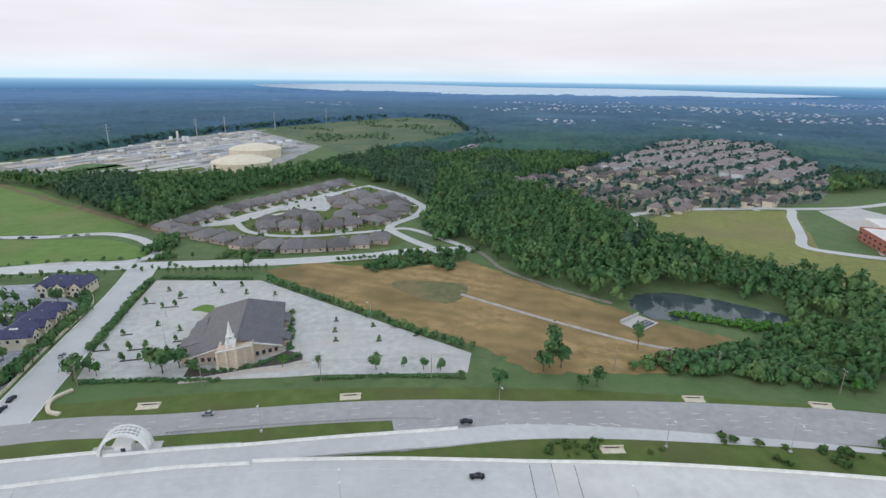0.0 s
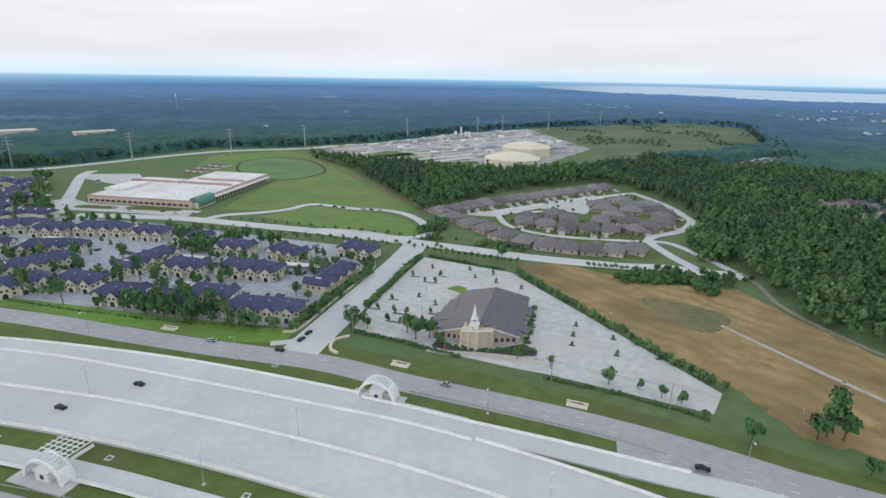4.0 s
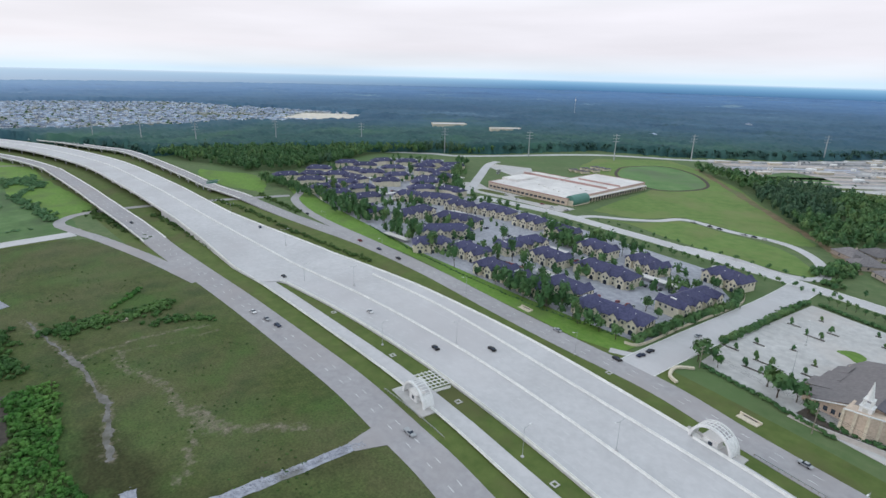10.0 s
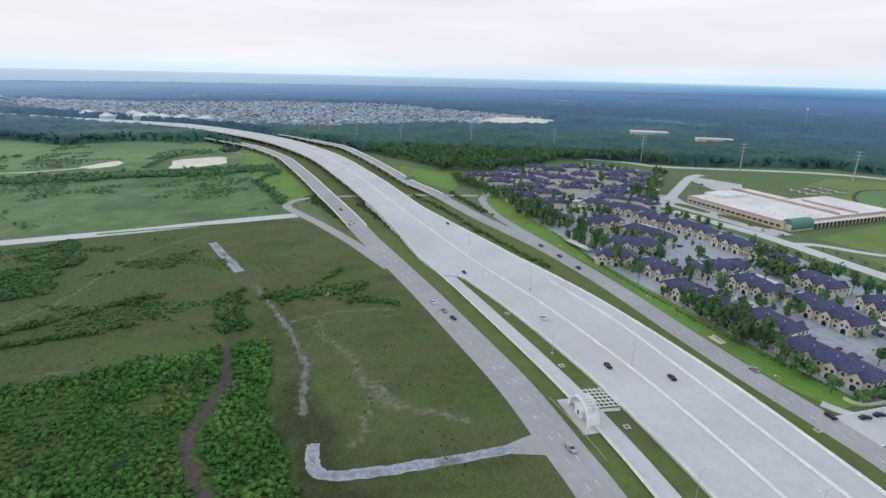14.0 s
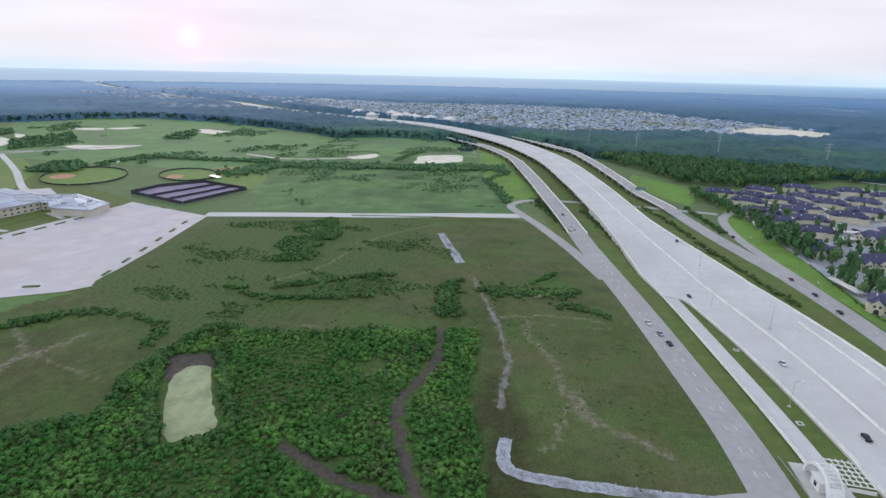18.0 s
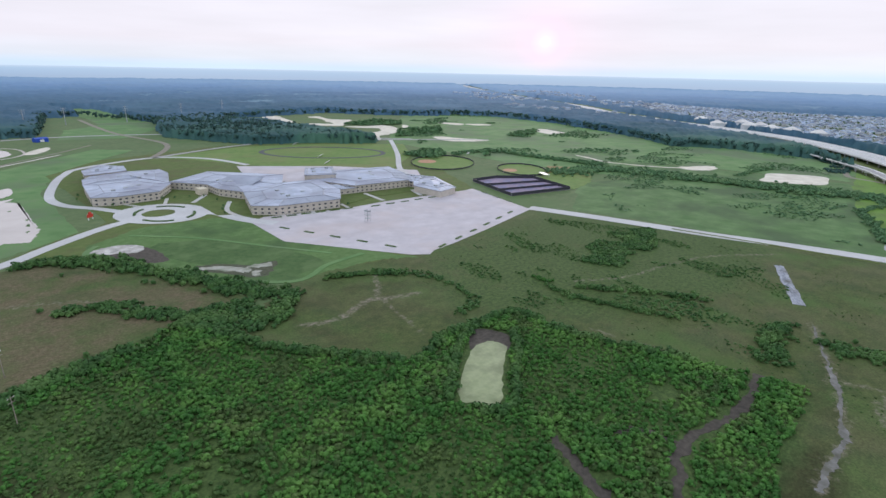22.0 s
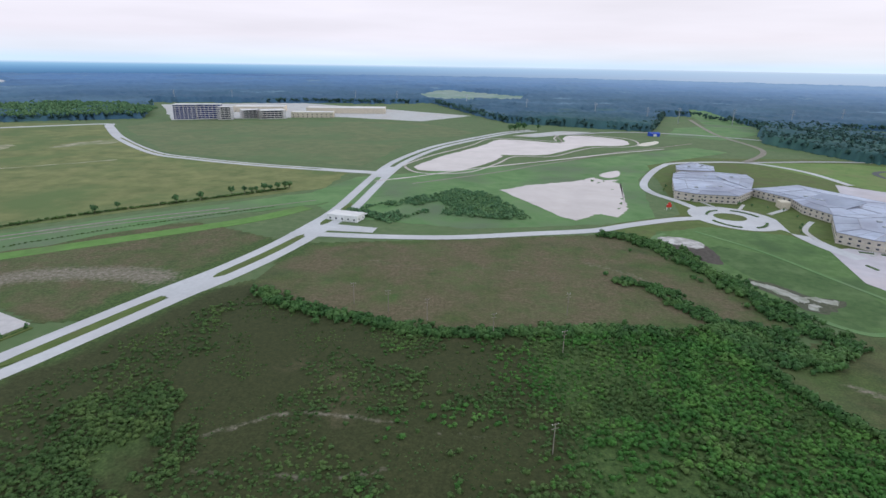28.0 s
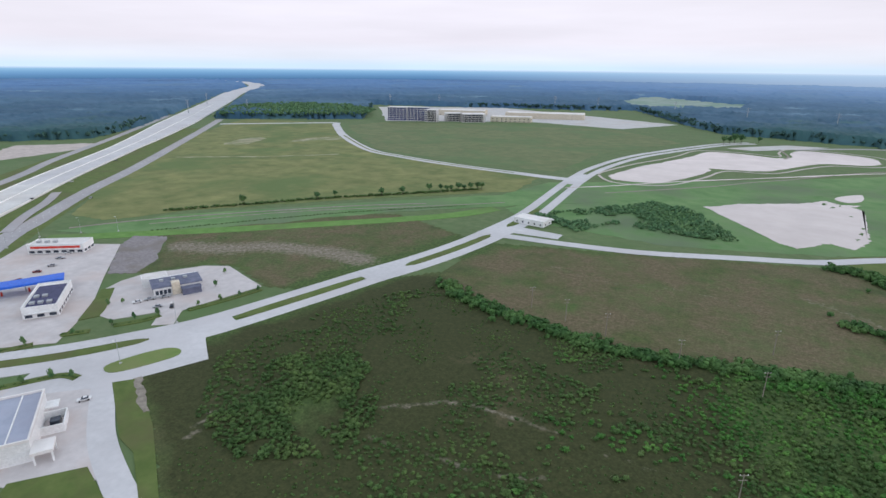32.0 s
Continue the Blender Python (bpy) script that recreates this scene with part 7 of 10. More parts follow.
# ---------------------------------------------------------------- apartments
def apartment_block(length=33.0, depth=15.0, gables=4):
    e = thing("apartment_block", "two-storey cream apartment block with a blue slate roof", "apartment", group="apartment blocks")
    L, D = length / 2, depth / 2
    part("wall", boxes((-L, L, -D, D, 0, 6.0)), M["cream"], e)
    bm = bmesh.new()
    hip_bm(bm, -L, L, -D, D, 6.0, 4.6, 0.7)
    part("roof", bm, M["slate"], e, "blue slate hipped roof")
    for k in range(gables):
        x = -L + length * (k + 0.5) / gables
        for side, n in ((1, "front"), (-1, "back")):
            if side < 0 and k % 2:
                continue
            bm = bmesh.new()
            gable_bm(bm, x * side, -D - 1.7, -2.0, 5.6, 0, 5.6, 2.6)
            g = part("gable", bm, M["cream"], e, "cream gabled bay")
            g.matrix_basis = pose(0, 0, 0, 0, 0, 0 if side > 0 else 180)
            bm = bmesh.new()
            for s in (1, -1):
                a = [(x * side, -D - 2.1, 8.35), (x * side + s * 3.3, -D - 2.1, 5.25), (x * side + s * 3.3, -1.6, 5.25), (x * side, -1.6, 8.35)]
                lo = [bm.verts.new(p) for p in a]
                hi = [bm.verts.new((p[0], p[1], p[2] + 0.25)) for p in a]
                bm.faces.new(hi)
                bm.faces.new(lo[::-1])
                for i in range(4):
                    bm.faces.new((lo[i], lo[(i + 1) % 4], hi[(i + 1) % 4], hi[i]))
            g2 = part("gable_roof", bm, M["slate"], e)
            g2.matrix_basis = pose(0, 0, 0, 0, 0, 0 if side > 0 else 180)
            # dark disc and box paint the shade of an arched porch opening
            bm = bmesh.new()
            tube_bm(bm, (x * side, -D - 1.78, 1.6), (x * side, -D - 1.66, 1.6), 1.25, n=10)
            box_bm(bm, x * side - 1.25, x * side + 1.25, -D - 1.78, -D - 1.66, 0, 1.6)
            g3 = part("arched_doorway", bm, M["glass"], e, "dark piece standing in for a shaded arched doorway")
            g3.matrix_basis = pose(0, 0, 0, 0, 0, 0 if side > 0 else 180)
            for o in (-1.2, 1.2):
                q = piece("window", WINDOW, e, (x + o, side * (-D - 1.7), 3.6))
        bm = boxes((x - 1.4, x - 0.9, -2.6, 1.0, 8.6, 9.35))
        part("roof_vent", bm, M["white"], e, "pale roof vent")
    for k in range(gables * 2):
        x = -L + length * (k + 0.5) / (gables * 2)
        for y in (-D, D):
            for z in (0.9, 3.7):
                if k % 2:
                    piece("window", WINDOW, e, (x + 2.0, y, z))
    for y in (-3.5, 0.5, 4.0):
        for x in (-L, L):
            piece("window", WINDOW, e, (x, y, 3.7), 90)
    return e


def far_apartment():
    e = thing("apartment_block", "cream apartment block with a violet-blue slate roof", "apartment", group="far apartment blocks")
    part("wall", boxes((-15, 15, -6.5, 6.5, 0, 6.0)), M["cream"], e)
    bm = bmesh.new()
    hip_bm(bm, -15, 15, -6.5, 6.5, 6.0, 4.2, 0.6)
    part("roof", bm, M["slate"], e, "blue slate hipped roof")
    for k, x in enumerate((-10, 0, 10)):
        for side in (1 if k != 1 else -1,):
            bm = bmesh.new()
            gable_bm(bm, x, -8.3, -2.0, 5.6, 0, 5.6, 2.6)
            g = part("gable", bm, M["cream"], e, "cream gabled bay")
            g.matrix_basis = pose(0, 0, 0, 0, 0, 0 if side > 0 else 180)
            bm = bmesh.new()
            hip_bm(bm, x - 2.8, x + 2.8, -8.4, -1.0, 5.7, 2.8, 0.4, hip=0.2)
            g = part("gable_roof", bm, M["slate"], e)
            g.matrix_basis = pose(0, 0, 0, 0, 0, 0 if side > 0 else 180)
        part("roof_vent", boxes((x + 2.6, x + 3.2, -3.5, 0.5, 8.4, 9.2)), M["white"], e, "pale roof vent")
    return e


apt = apartment_block(40.0, 14.0, 4)
apt.matrix_basis = pose(-153, 224, 0.2, 0, 0, 9)
short_apt = apartment_block(27.0, 13.5, 3)
short_apt.matrix_basis = pose(-189, 308, 0.2, 0, 0, -14)
for x, y, a in ((-140, 275, 86), (-194, 272, 4), (-265, 267, 86), (-351, 316, 13), (-345, 269, 24), (-322, 240, 62), (-382, 250, 100), (-418, 300, 36)):
    copy_thing(apt, pose(x, y, 0.2, 0, 0, a))
for x, y, a in ((-146, 328, -8), (-229, 307, 0), (-234, 264, 4), (-236, 217, 9), (-309, 318, 8), (-273, 226, 5), (-190, 231, 5), (-207, 218, 4), (-409, 222, 4), (-443, 283, 38), (-300, 212, 60), (-272, 318, 4), (-384, 302, 14)):
    copy_thing(short_apt, pose(x, y, 0.2, 0, 0, a))
FARAPT = far_apartment()
FARAPT.matrix_basis = pose(-456, 243, 0.2, 0, 0, 84)
for x, y, a in ((-496, 258, 72), (-486, 225, 80), (-517, 228, 78), (-489, 333, 70), (-463, 312, 66), (-516, 300, 68), (-539, 328, 68), (-563, 232, 62), (-593, 247, 54), (-602, 217, 84), (-549, 279, 14), (-578, 270, 56), (-596, 299, 34), (-626, 268, 56), (-570, 312, 60), (-585, 350, 56), (-622, 330, 60), (-642, 366, 80), (-546, 375, 26), (-508, 372, 24), (-545, 404, 112), (-596, 419, 66), (-620, 392, 66), (-578, 392, 64), (-566, 430, 66), (-650, 318, 66), (-500, 345, 20), (-530, 255, 70), (-440, 334, 14)):
    copy_thing(FARAPT, pose(x, y, 0.2, 0, 0, a))
for x, y, a in ((-335, 204, 8), (-448, 262, 84), (-470, 276, 84), (-555, 300, 40), (-525, 315, 68), (-512, 392, 26), (-605, 372, 66), (-575, 250, 58), (-520, 350, 24), (-402, 268, 20), (-365, 290, 12), (-245, 284, 4), (-170, 292, 4), (-212, 244, 5), (-615, 240, 60), (-470, 350, 14), (-560, 345, 60)):
    e = thing("carport", "long pale flat-roofed carport between the apartments", "carport", (x, y, 0.2), a, "carports")
    part("roof", boxes((-13, 13, -2.8, 2.8, 2.5, 2.75)), M["membrane"], e, "white sheet roof")
    for k in range(5):
        part("post", boxes((-12 + 6 * k, -11.8 + 6 * k, -0.1, 0.1, 0, 2.5)), M["steel"], e)


# ---------------------------------------------------------------- houses
def house(w=13.0, d=16.0, kind=0, wall="brick", roof="shingle", label="single-storey brick house with a brown hipped roof"):
    e = thing("house", label, "house", group="estate houses")
    W, D = w / 2, d / 2
    part("wall", boxes((-W, W, -D, D, 0, 3.0)), M[wall], e)
    bm = bmesh.new()
    hip_bm(bm, -W, W, -D, D, 3.0, 4.3, 0.5)
    part("roof", bm, M[roof], e, "brown shingle hipped roof")
    bm = bmesh.new()
    x = -W * 0.45 if kind != 1 else W * 0.45
    gable_bm(bm, x, -D - 3.0, 0, 6.2, 0, 2.9, 0.05)
    part("garage", bm, M[wall], e, "brick garage wing")
    bm = bmesh.new()
    hip_bm(bm, x - 3.1, x + 3.1, -D - 3.0, 1.0, 2.95, 2.2, 0.45, hip=2.6 if kind else 0.3)
    part("garage_roof", bm, M[roof], e)
    part("garage_door", boxes((x - 2.3, x + 2.3, -D - 3.08, -D - 2.98, 0, 2.2)), M["shutter"], e, "white garage door")
    part("front_door", boxes((-x - 0.5, -x + 0.5, -D - 0.08, -D + 0.02, 0, 2.1)), M["glass"], e, "dark front door")
    for px, py, a in ((-x + 2.0, -D, 0), (-W * 0.5, D, 0), (W * 0.5, D, 0), (W, 2.0, 90), (-W, 2.0, 90)):
        piece("window", WINDOW, e, (px, py, 1.0), a)
    if kind == 2:
        part("chimney", boxes((W * 0.5, W * 0.5 + 1.0, 1.0, 1.8, 3.0, 7.2)), M[wall], e, "brick chimney")
    part("drive", boxes((x - 2.6, x + 2.6, -D - 9.0, -D - 2.95, -0.2, 0.06)), M["lot"], e, "pale concrete drive")
    return e


HOUSES = [house(15.0, 20.0, 0), house(15.6, 19.0, 1), house(14.6, 21.0, 2)]
front = [(-89, 430, 140), (-73, 417, 140), (-57, 402, 145), (-40, 392, 165), (-24, 388, 178), (-8, 386, 180), (9, 386, 180), (25, 390, 172), (40, 397, 165), (-109, 443, 130)]
back = [(-124, 461, 55), (-113, 478, 55), (-103, 493, 52), (-92, 507, 50), (-81, 520, 48), (-70, 532, 48), (-59, 543, 48), (-48, 555, 50), (-37, 567, 50), (-26, 579, 50), (-15, 592, 50), (-3, 605, 48), (9, 618, 46), (21, 631, 45)]
inner = [(-45, 468, 40), (-26, 486, 150), (-29, 447, 5), (-11, 470, -170), (-11, 441, 0), (7, 444, 0), (16, 474, 175), (24, 448, -5), (27, 498, 90), (16, 540, -90), (20, 520, -90), (36, 566, 130), (-47, 449, 10), (40, 478, 100)]
right = [(43, 452, 35), (55, 466, 55), (66, 485, 65), (70, 507, 85), (68, 530, 95), (60, 552, 110), (43, 520, 90), (44, 543, 100)]
for i, (x, y, a) in enumerate(front + back + inner + right):
    m = pose(x, y, 0.2, 0, 0, a)
    if i < 3:
        HOUSES[i].matrix_basis = m
    else:
        copy_thing(HOUSES[i * 2 % 3], m)


# the large suburb, seen from farther off
def far_house(w, d, storeys, wall, roof):
    e = thing("suburban_house", "pale brick house with a brown roof among others", "house", group="suburb houses")
    h = 3.0 * storeys
    part("wall", boxes((-w / 2, w / 2, -d / 2, d / 2, 0, h), (-w / 2 + 0.6, -w / 2 + 6.2, -d / 2 - 4, -d / 2 + 1, 0, 2.9)), M[wall], e)
    bm = bmesh.new()
    hip_bm(bm, -w / 2, w / 2, -d / 2, d / 2, h, 3.8, 0.5, hip=d * 0.3)
    hip_bm(bm, -w / 2 + 0.6, -w / 2 + 6.2, -d / 2 - 4, -d / 2 + 2, 2.9, 2.4, 0.4)
    part("roof", bm, M[roof], e)
    part("garage_door", boxes((-w / 2 + 1.2, -w / 2 + 5.6, -d / 2 - 4.08, -d / 2 - 3.98, 0, 2.2)), M["shutter"], e, "white garage door")
    piece("window", WIDEWIN, e, (w / 4, -d / 2, h - 2.2))
    piece("window", WIDEWIN, e, (0, d / 2, h - 2.2))
    return e


FARH = [far_house(13, 9.5, 1, "stone", "suburbroof"), far_house(11.5, 9, 2, "cream", "suburbroof"), far_house(13, 9.5, 2, "stone", "suburbroof"), far_house(11.5, 9, 1, "cream", "suburbroof")]


SUBURB_LOTS = []


def build_suburb():
    rs = np.random.RandomState(8)
    k, a, rest, dv, df = 0, radians(28), [], [], []
    for i in range(-22, 23):
        for j in range(-16, 17):
            u, v = i * 19.0, j * 22.5 + (6.0 if j % 2 else -2.5)
            x, y = 480 + u * math.cos(a) - v * math.sin(a), 640 + u * math.sin(a) + v * math.cos(a)
            if i % 9 == 0 or not inside(SUBURB, np.array([x]), np.array([y]))[0] or rs.rand() < 0.14:
                continue
            x, y = x + rs.uniform(-3, 3), y + rs.uniform(-3, 3)
            SUBURB_LOTS.append((x, y))
            if math.hypot(x, y) > 780:
                rest.append((x, y))
                continue
            m = pose(x, y, 0.1, 0, 0, 28 + (180 if j % 2 else 0) + rs.uniform(-12, 12))
            b = len(dv)
            dv += [tuple(m @ Vector(q)) for q in ((-7, -10.6, 0.06), (-1.2, -10.6, 0.06), (-1.2, -17, 0.06), (-7, -17, 0.06), (-7, -10.6, -0.1), (-1.2, -10.6, -0.1), (-1.2, -17, -0.1), (-7, -17, -0.1))]
            df += [tuple(b + q for q in f) for f in ((3, 2, 1, 0), (0, 1, 5, 4), (1, 2, 6, 5), (2, 3, 7, 6), (3, 0, 4, 7))]
            h = FARH[rs.randint(4)]
            if k < 4:
                FARH[k].matrix_basis = m
            else:
                copy_thing(h, m)
            k += 1
    for n, (x, y) in enumerate(((160, 806), (176, 822), (192, 838), (208, 855), (224, 872), (240, 890), (256, 908), (272, 926), (288, 944), (300, 960), (312, 972), (180, 812), (205, 835), (232, 862))):
        copy_thing(FARH[1], pose(x, y, 0.1, 0, 0, 48))
    tagged(obj("suburb_drives", dv, df, M["lot"]), "pale concrete drives before the suburban houses", "driveway", kind="stuff")
    return np.array(rest)


far_lots = build_suburb()


def house_template(seed):
    rs = np.random.RandomState(seed)
    w, d, h, r = rs.uniform(6, 8), rs.uniform(5, 7), rs.uniform(3, 6), rs.uniform(2.5, 3.8)
    wall = (np.array([(x, y, z) for z in (0, h) for x, y in ((-w, -d), (w, -d), (w, d), (-w, d))]), [(0, 1, 5, 4), (1, 2, 6, 5), (2, 3, 7, 6), (3, 0, 4, 7)])
    o = 0.6
    roof = (np.array([(-w - o, -d - o, h), (w + o, -d - o, h), (w + o, d + o, h), (-w - o, d + o, h), (-w + 4, 0, h + r), (w - 4, 0, h + r)]), [(0, 1, 5, 4), (1, 2, 5), (2, 3, 4, 5), (3, 0, 4)])
    return wall, roof


def town(name, p, label, z0=0.1, seed=1, roof="townroof", scale=1.0):
    both = [house_template(seed * 10 + k) for k in range(5)]
    one = np.ones(len(p)) * scale
    z0 = z0 / scale
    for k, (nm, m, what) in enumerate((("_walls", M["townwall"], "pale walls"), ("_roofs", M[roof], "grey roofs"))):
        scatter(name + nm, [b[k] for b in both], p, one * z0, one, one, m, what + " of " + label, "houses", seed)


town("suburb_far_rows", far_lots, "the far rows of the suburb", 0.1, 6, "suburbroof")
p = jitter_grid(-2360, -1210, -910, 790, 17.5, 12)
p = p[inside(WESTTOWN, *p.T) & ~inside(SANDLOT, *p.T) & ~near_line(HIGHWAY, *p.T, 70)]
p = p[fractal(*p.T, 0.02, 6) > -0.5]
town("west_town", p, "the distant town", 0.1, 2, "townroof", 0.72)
p = np.array([(-1471, -400), (-1500, -380), (-1530, -359), (-1450, -325), (-1511, -315), (-1477, -281), (-1570, -470), (-1458, -238), (-1424, -181)], float)
town("west_stores", p, "larger stores beside the far highway", 0.1, 8, "membrane", 1.9)
# pale houses scattered in the far woods, raised to show over the canopy from the camera
p = np.concatenate([jitter_grid(600, 2700, 1150, 2500, 42, 5), jitter_grid(900, 1700, 700, 1200, 36, 6)])
p = p[(fractal(*p.T, 0.006, 3) > 0.15) & ~inside(SUBURB, *p.T) & (p[:, 1] > 0.42 * p[:, 0])]
town("wooded_suburb", p, "houses scattered in the far woods", 11.0, 3, "townroof", 0.6)
p = jitter_grid(-3400, -1500, -2000, -420, 40, 7)
p = p[near_line(HIGHWAY, *p.T, 330) & ~near_line(HIGHWAY, *p.T, 75) & (fractal(*p.T, 0.01, 9) > 0.0)]
town("roadside_town", p, "low buildings along the far highway", 10.0, 4)
p = np.array([(-20, 2400), (20, 2420), (60, 2440), (95, 2460), (130, 2440), (-40, 2440), (220, 2000), (-700, 1500), (-650, 1000)], float)
town("lone_buildings", p, "a few pale buildings in the forest", 10.0, 5)


# ---------------------------------------------------------------- church
def church():
    e = thing("church", "tan brick church with a grey shingle roof and white steeple", "church", (-40, 250, 0.2), 0)
    plan = [(-19.4, -24.0), (0, -25.4), (17.4, -19.4), (16.4, 26.8), (-17.0, 26.4), (-21.2, 19.0)]
    bm = bmesh.new()
    lo = [bm.verts.new((x, y, 0)) for x, y in plan]
    hi = [bm.verts.new((x, y, 3.7)) for x, y in plan]
    for i in range(6):
        j = (i + 1) % 6
        bm.faces.new((lo[i], lo[j], hi[j], hi[i]))
    bm.faces.new(hi)
    for a, b in (((-19.4, -24.0), (0, -25.4)), ((0, -25.4), (17.4, -19.4))):
        bm.faces.new([bm.verts.new(q) for q in ((*a, 3.7), (*b, 3.7), (0, -25.4, 10.9))])
    part("wall", bm, M["tanbrick"], e, "tan brick walls with a canted front")

    def slab(name, pts, m, label="", thick=0.35):
        b = bmesh.new()
        low = [b.verts.new(q) for q in pts]
        top = [b.verts.new((x, y, z + thick)) for x, y, z in pts]
        b.faces.new(top)
        b.faces.new(low[::-1])
        for i in range(len(pts)):
            j = (i + 1) % len(pts)
            b.faces.new((low[i], low[j], top[j], top[i]))
        return part(name, b, M[m], e, label)

    # the eastern slope's shade and the western slope's light are painted by shingle tone
    slab("roof_slope", [(0, -26.4, 11.0), (18.4, -20.1, 3.5), (17.3, 27.4, 4.4), (0, 20, 11.0)], "darkshadeshingle", "eastern roof slope, painted darker as the shaded side")
    slab("roof_slope", [(0, -26.4, 11.0), (0, 20, 11.0), (-17.8, 27.0, 4.4), (-22.2, 19.4, 2.9), (-20.4, -24.8, 3.5)], "litshingle", "western roof slope, painted lighter as the lit side")
    slab("rear_hip", [(0, 20, 10.98), (17.3, 27.4, 4.38), (-17.8, 27.0, 4.38)], "litshingle")
    bm = bmesh.new()
    tube_bm(bm, (0, -26.3, 11.35), (0, 20, 11.35), 0.22, n=6)
    part("ridge_cap", bm, M["darkshadeshingle"], e)
    # low eaves that step out over side doors
    for k, (y0, y1, x0, w) in enumerate(((-22, -13, -20.2, 4.4), (-13, -3, -20.6, 6.4), (-3, 7, -21.2, 4.0), (7, 15, -21.8, 2.6))):
        slab("stepped_eave", [(x0 + 3.4, y0, 4.75), (x0 + 3.4, y1, 4.75), (x0 - w, y1, 2.75), (x0 - w, y0, 2.75)], "litshingle", "stepped grey eave", 0.3)
        part("eave_wall", boxes((x0 - w + 0.6, x0 + 0.6, y0 + 0.4, y1 - 0.4, 0, 2.75)), M["tanbrick"], e)
    for k, (y0, y1, w) in enumerate(((-14, -6, 3.6), (6, 16, 3.2))):
        x0 = 17.6 - 0.03 * y0
        slab("stepped_eave", [(x0 - 5.5, y0, 5.9), (x0 + w, y0, 2.7), (x0 + w, y1, 2.7), (x0 - 5.5, y1, 5.9)], "darkshadeshingle", "stepped eave in the painted shaded-side shingle", 0.3)
        part("eave_wall", boxes((x0 - 1.5, x0 + w - 0.6, y0 + 0.4, y1 - 0.4, 0, 2.7)), M["tanbrick"], e)
    # canted brick front with piers and pale coping
    front = [(-7.6, -31.8), (0.2, -32.2), (6.4, -27.8), (6.4, -22.0), (-7.6, -22.0)]
    bm = bmesh.new()
    lo = [bm.verts.new((x, y, 0)) for x, y in front]
    hi = [bm.verts.new((x, y, z)) for (x, y), z in zip(front, (8.8, 9.9, 8.8, 8.8, 8.8))]
    for i in range(5):
        j = (i + 1) % 5
        bm.faces.new((lo[i], lo[j], hi[j], hi[i]))
    bm.faces.new(hi)
    part("front_block", bm, M["tanbrick"], e, "tan brick canted front")
    for (ax, ay, az), (bx, by, bz) in (((-7.7, -31.9, 8.8), (0.2, -32.3, 9.9)), ((0.2, -32.3, 9.9), (6.5, -27.9, 8.8)), ((6.5, -25.2, 8.5), (18.2, -20.5, 3.6)), ((-7.7, -26.0, 7.6), (-20.2, -25.1, 3.6))):
        bm = bmesh.new()
        tube_bm(bm, (ax, ay, az), (bx, by, bz), 0.3, n=5)
        part("coping", bm, M["white"], e, "pale coping of the front wall")
    for x, y, h in ((-7.5, -31.9, 8.4), (-3.7, -32.1, 8.9), (0.2, -32.3, 9.5), (3.4, -30.1, 8.9), (6.4, -27.9, 8.4)):
        part("brick_pier", boxes((x - 0.45, x + 0.45, y - 0.35, y + 0.3, 0, h)), M["stone"], e, "pale brick pier")
    for k in range(4):
        x = 7.6 + 2.6 * k
        piece("window", TALLWIN, e, (x, -25.4 + (x / 17.4) * 6.0 - 0.03, 1.0), 19, (0.8, 1, 1))
        piece("window", TALLWIN, e, (-9.5 - 2.7 * k, -24.75 + 0.2 * k, 1.0), -4, (0.8, 1, 1))
    for y in np.arange(-12, 24, 5.5):
        piece("window", TALLWIN, e, (17.25 - 0.0217 * (y + 12) + 0.04, y, 1.0), 89)
    return e


def steeple(parent):
    bm = bmesh.new()
    box_bm(bm, -1.9, 1.9, -1.9, 1.9, 0, 2.6)
    box_bm(bm, -2.15, 2.15, -2.15, 2.15, 2.6, 2.9)
    for x in (-1.2, 1.2):
        for y in (-1.2, 1.2):
            box_bm(bm, x - 0.3, x + 0.3, y - 0.3, y + 0.3, 2.9, 5.4)
    box_bm(bm, -1.6, 1.6, -1.6, 1.6, 5.4, 5.7)
    tube_bm(bm, (0, 0, 5.7), (0, 0, 12.6), 1.3, 0.06, 8)
    ob = part("steeple", bm, M["white"], parent, "white wooden steeple with an open lantern")
    ob.matrix_basis = pose(-2.0, -28.4, 8.9)
    for k in range(4):
        bm = boxes((-0.85, 0.85, 1.88, 1.98, 0.5, 2.1))
        q = part("louvre", bm, M["shutter"], ob, "grey louvre")
        q.matrix_basis = pose(0, 0, 0, 0, 0, 90 * k)


church_thing = church()
steeple(church_thing)
sheet("church_walk", [(-62, 214.5), (-52.7, 213.9), (-35.3, 217.0), (-19.6, 218.0), (-12.6, 220.5), (-9, 218), (-10, 214), (-18.5, 212.7), (-34.4, 213.5), (-51.7, 210.8), (-62, 211)], 0.30, M["walk"], "pale paved walk before the church", "path", curved=False)
sheet("church_bed", [(-60, 225), (-48, 217), (-40, 217), (-33, 221), (-20, 231), (-13, 226), (-13, 221), (-20, 218.6), (-35, 217.6), (-52, 214.6), (-61, 216)], 0.34, M["mud"], "planting bed along the church front", "planting", curved=False)


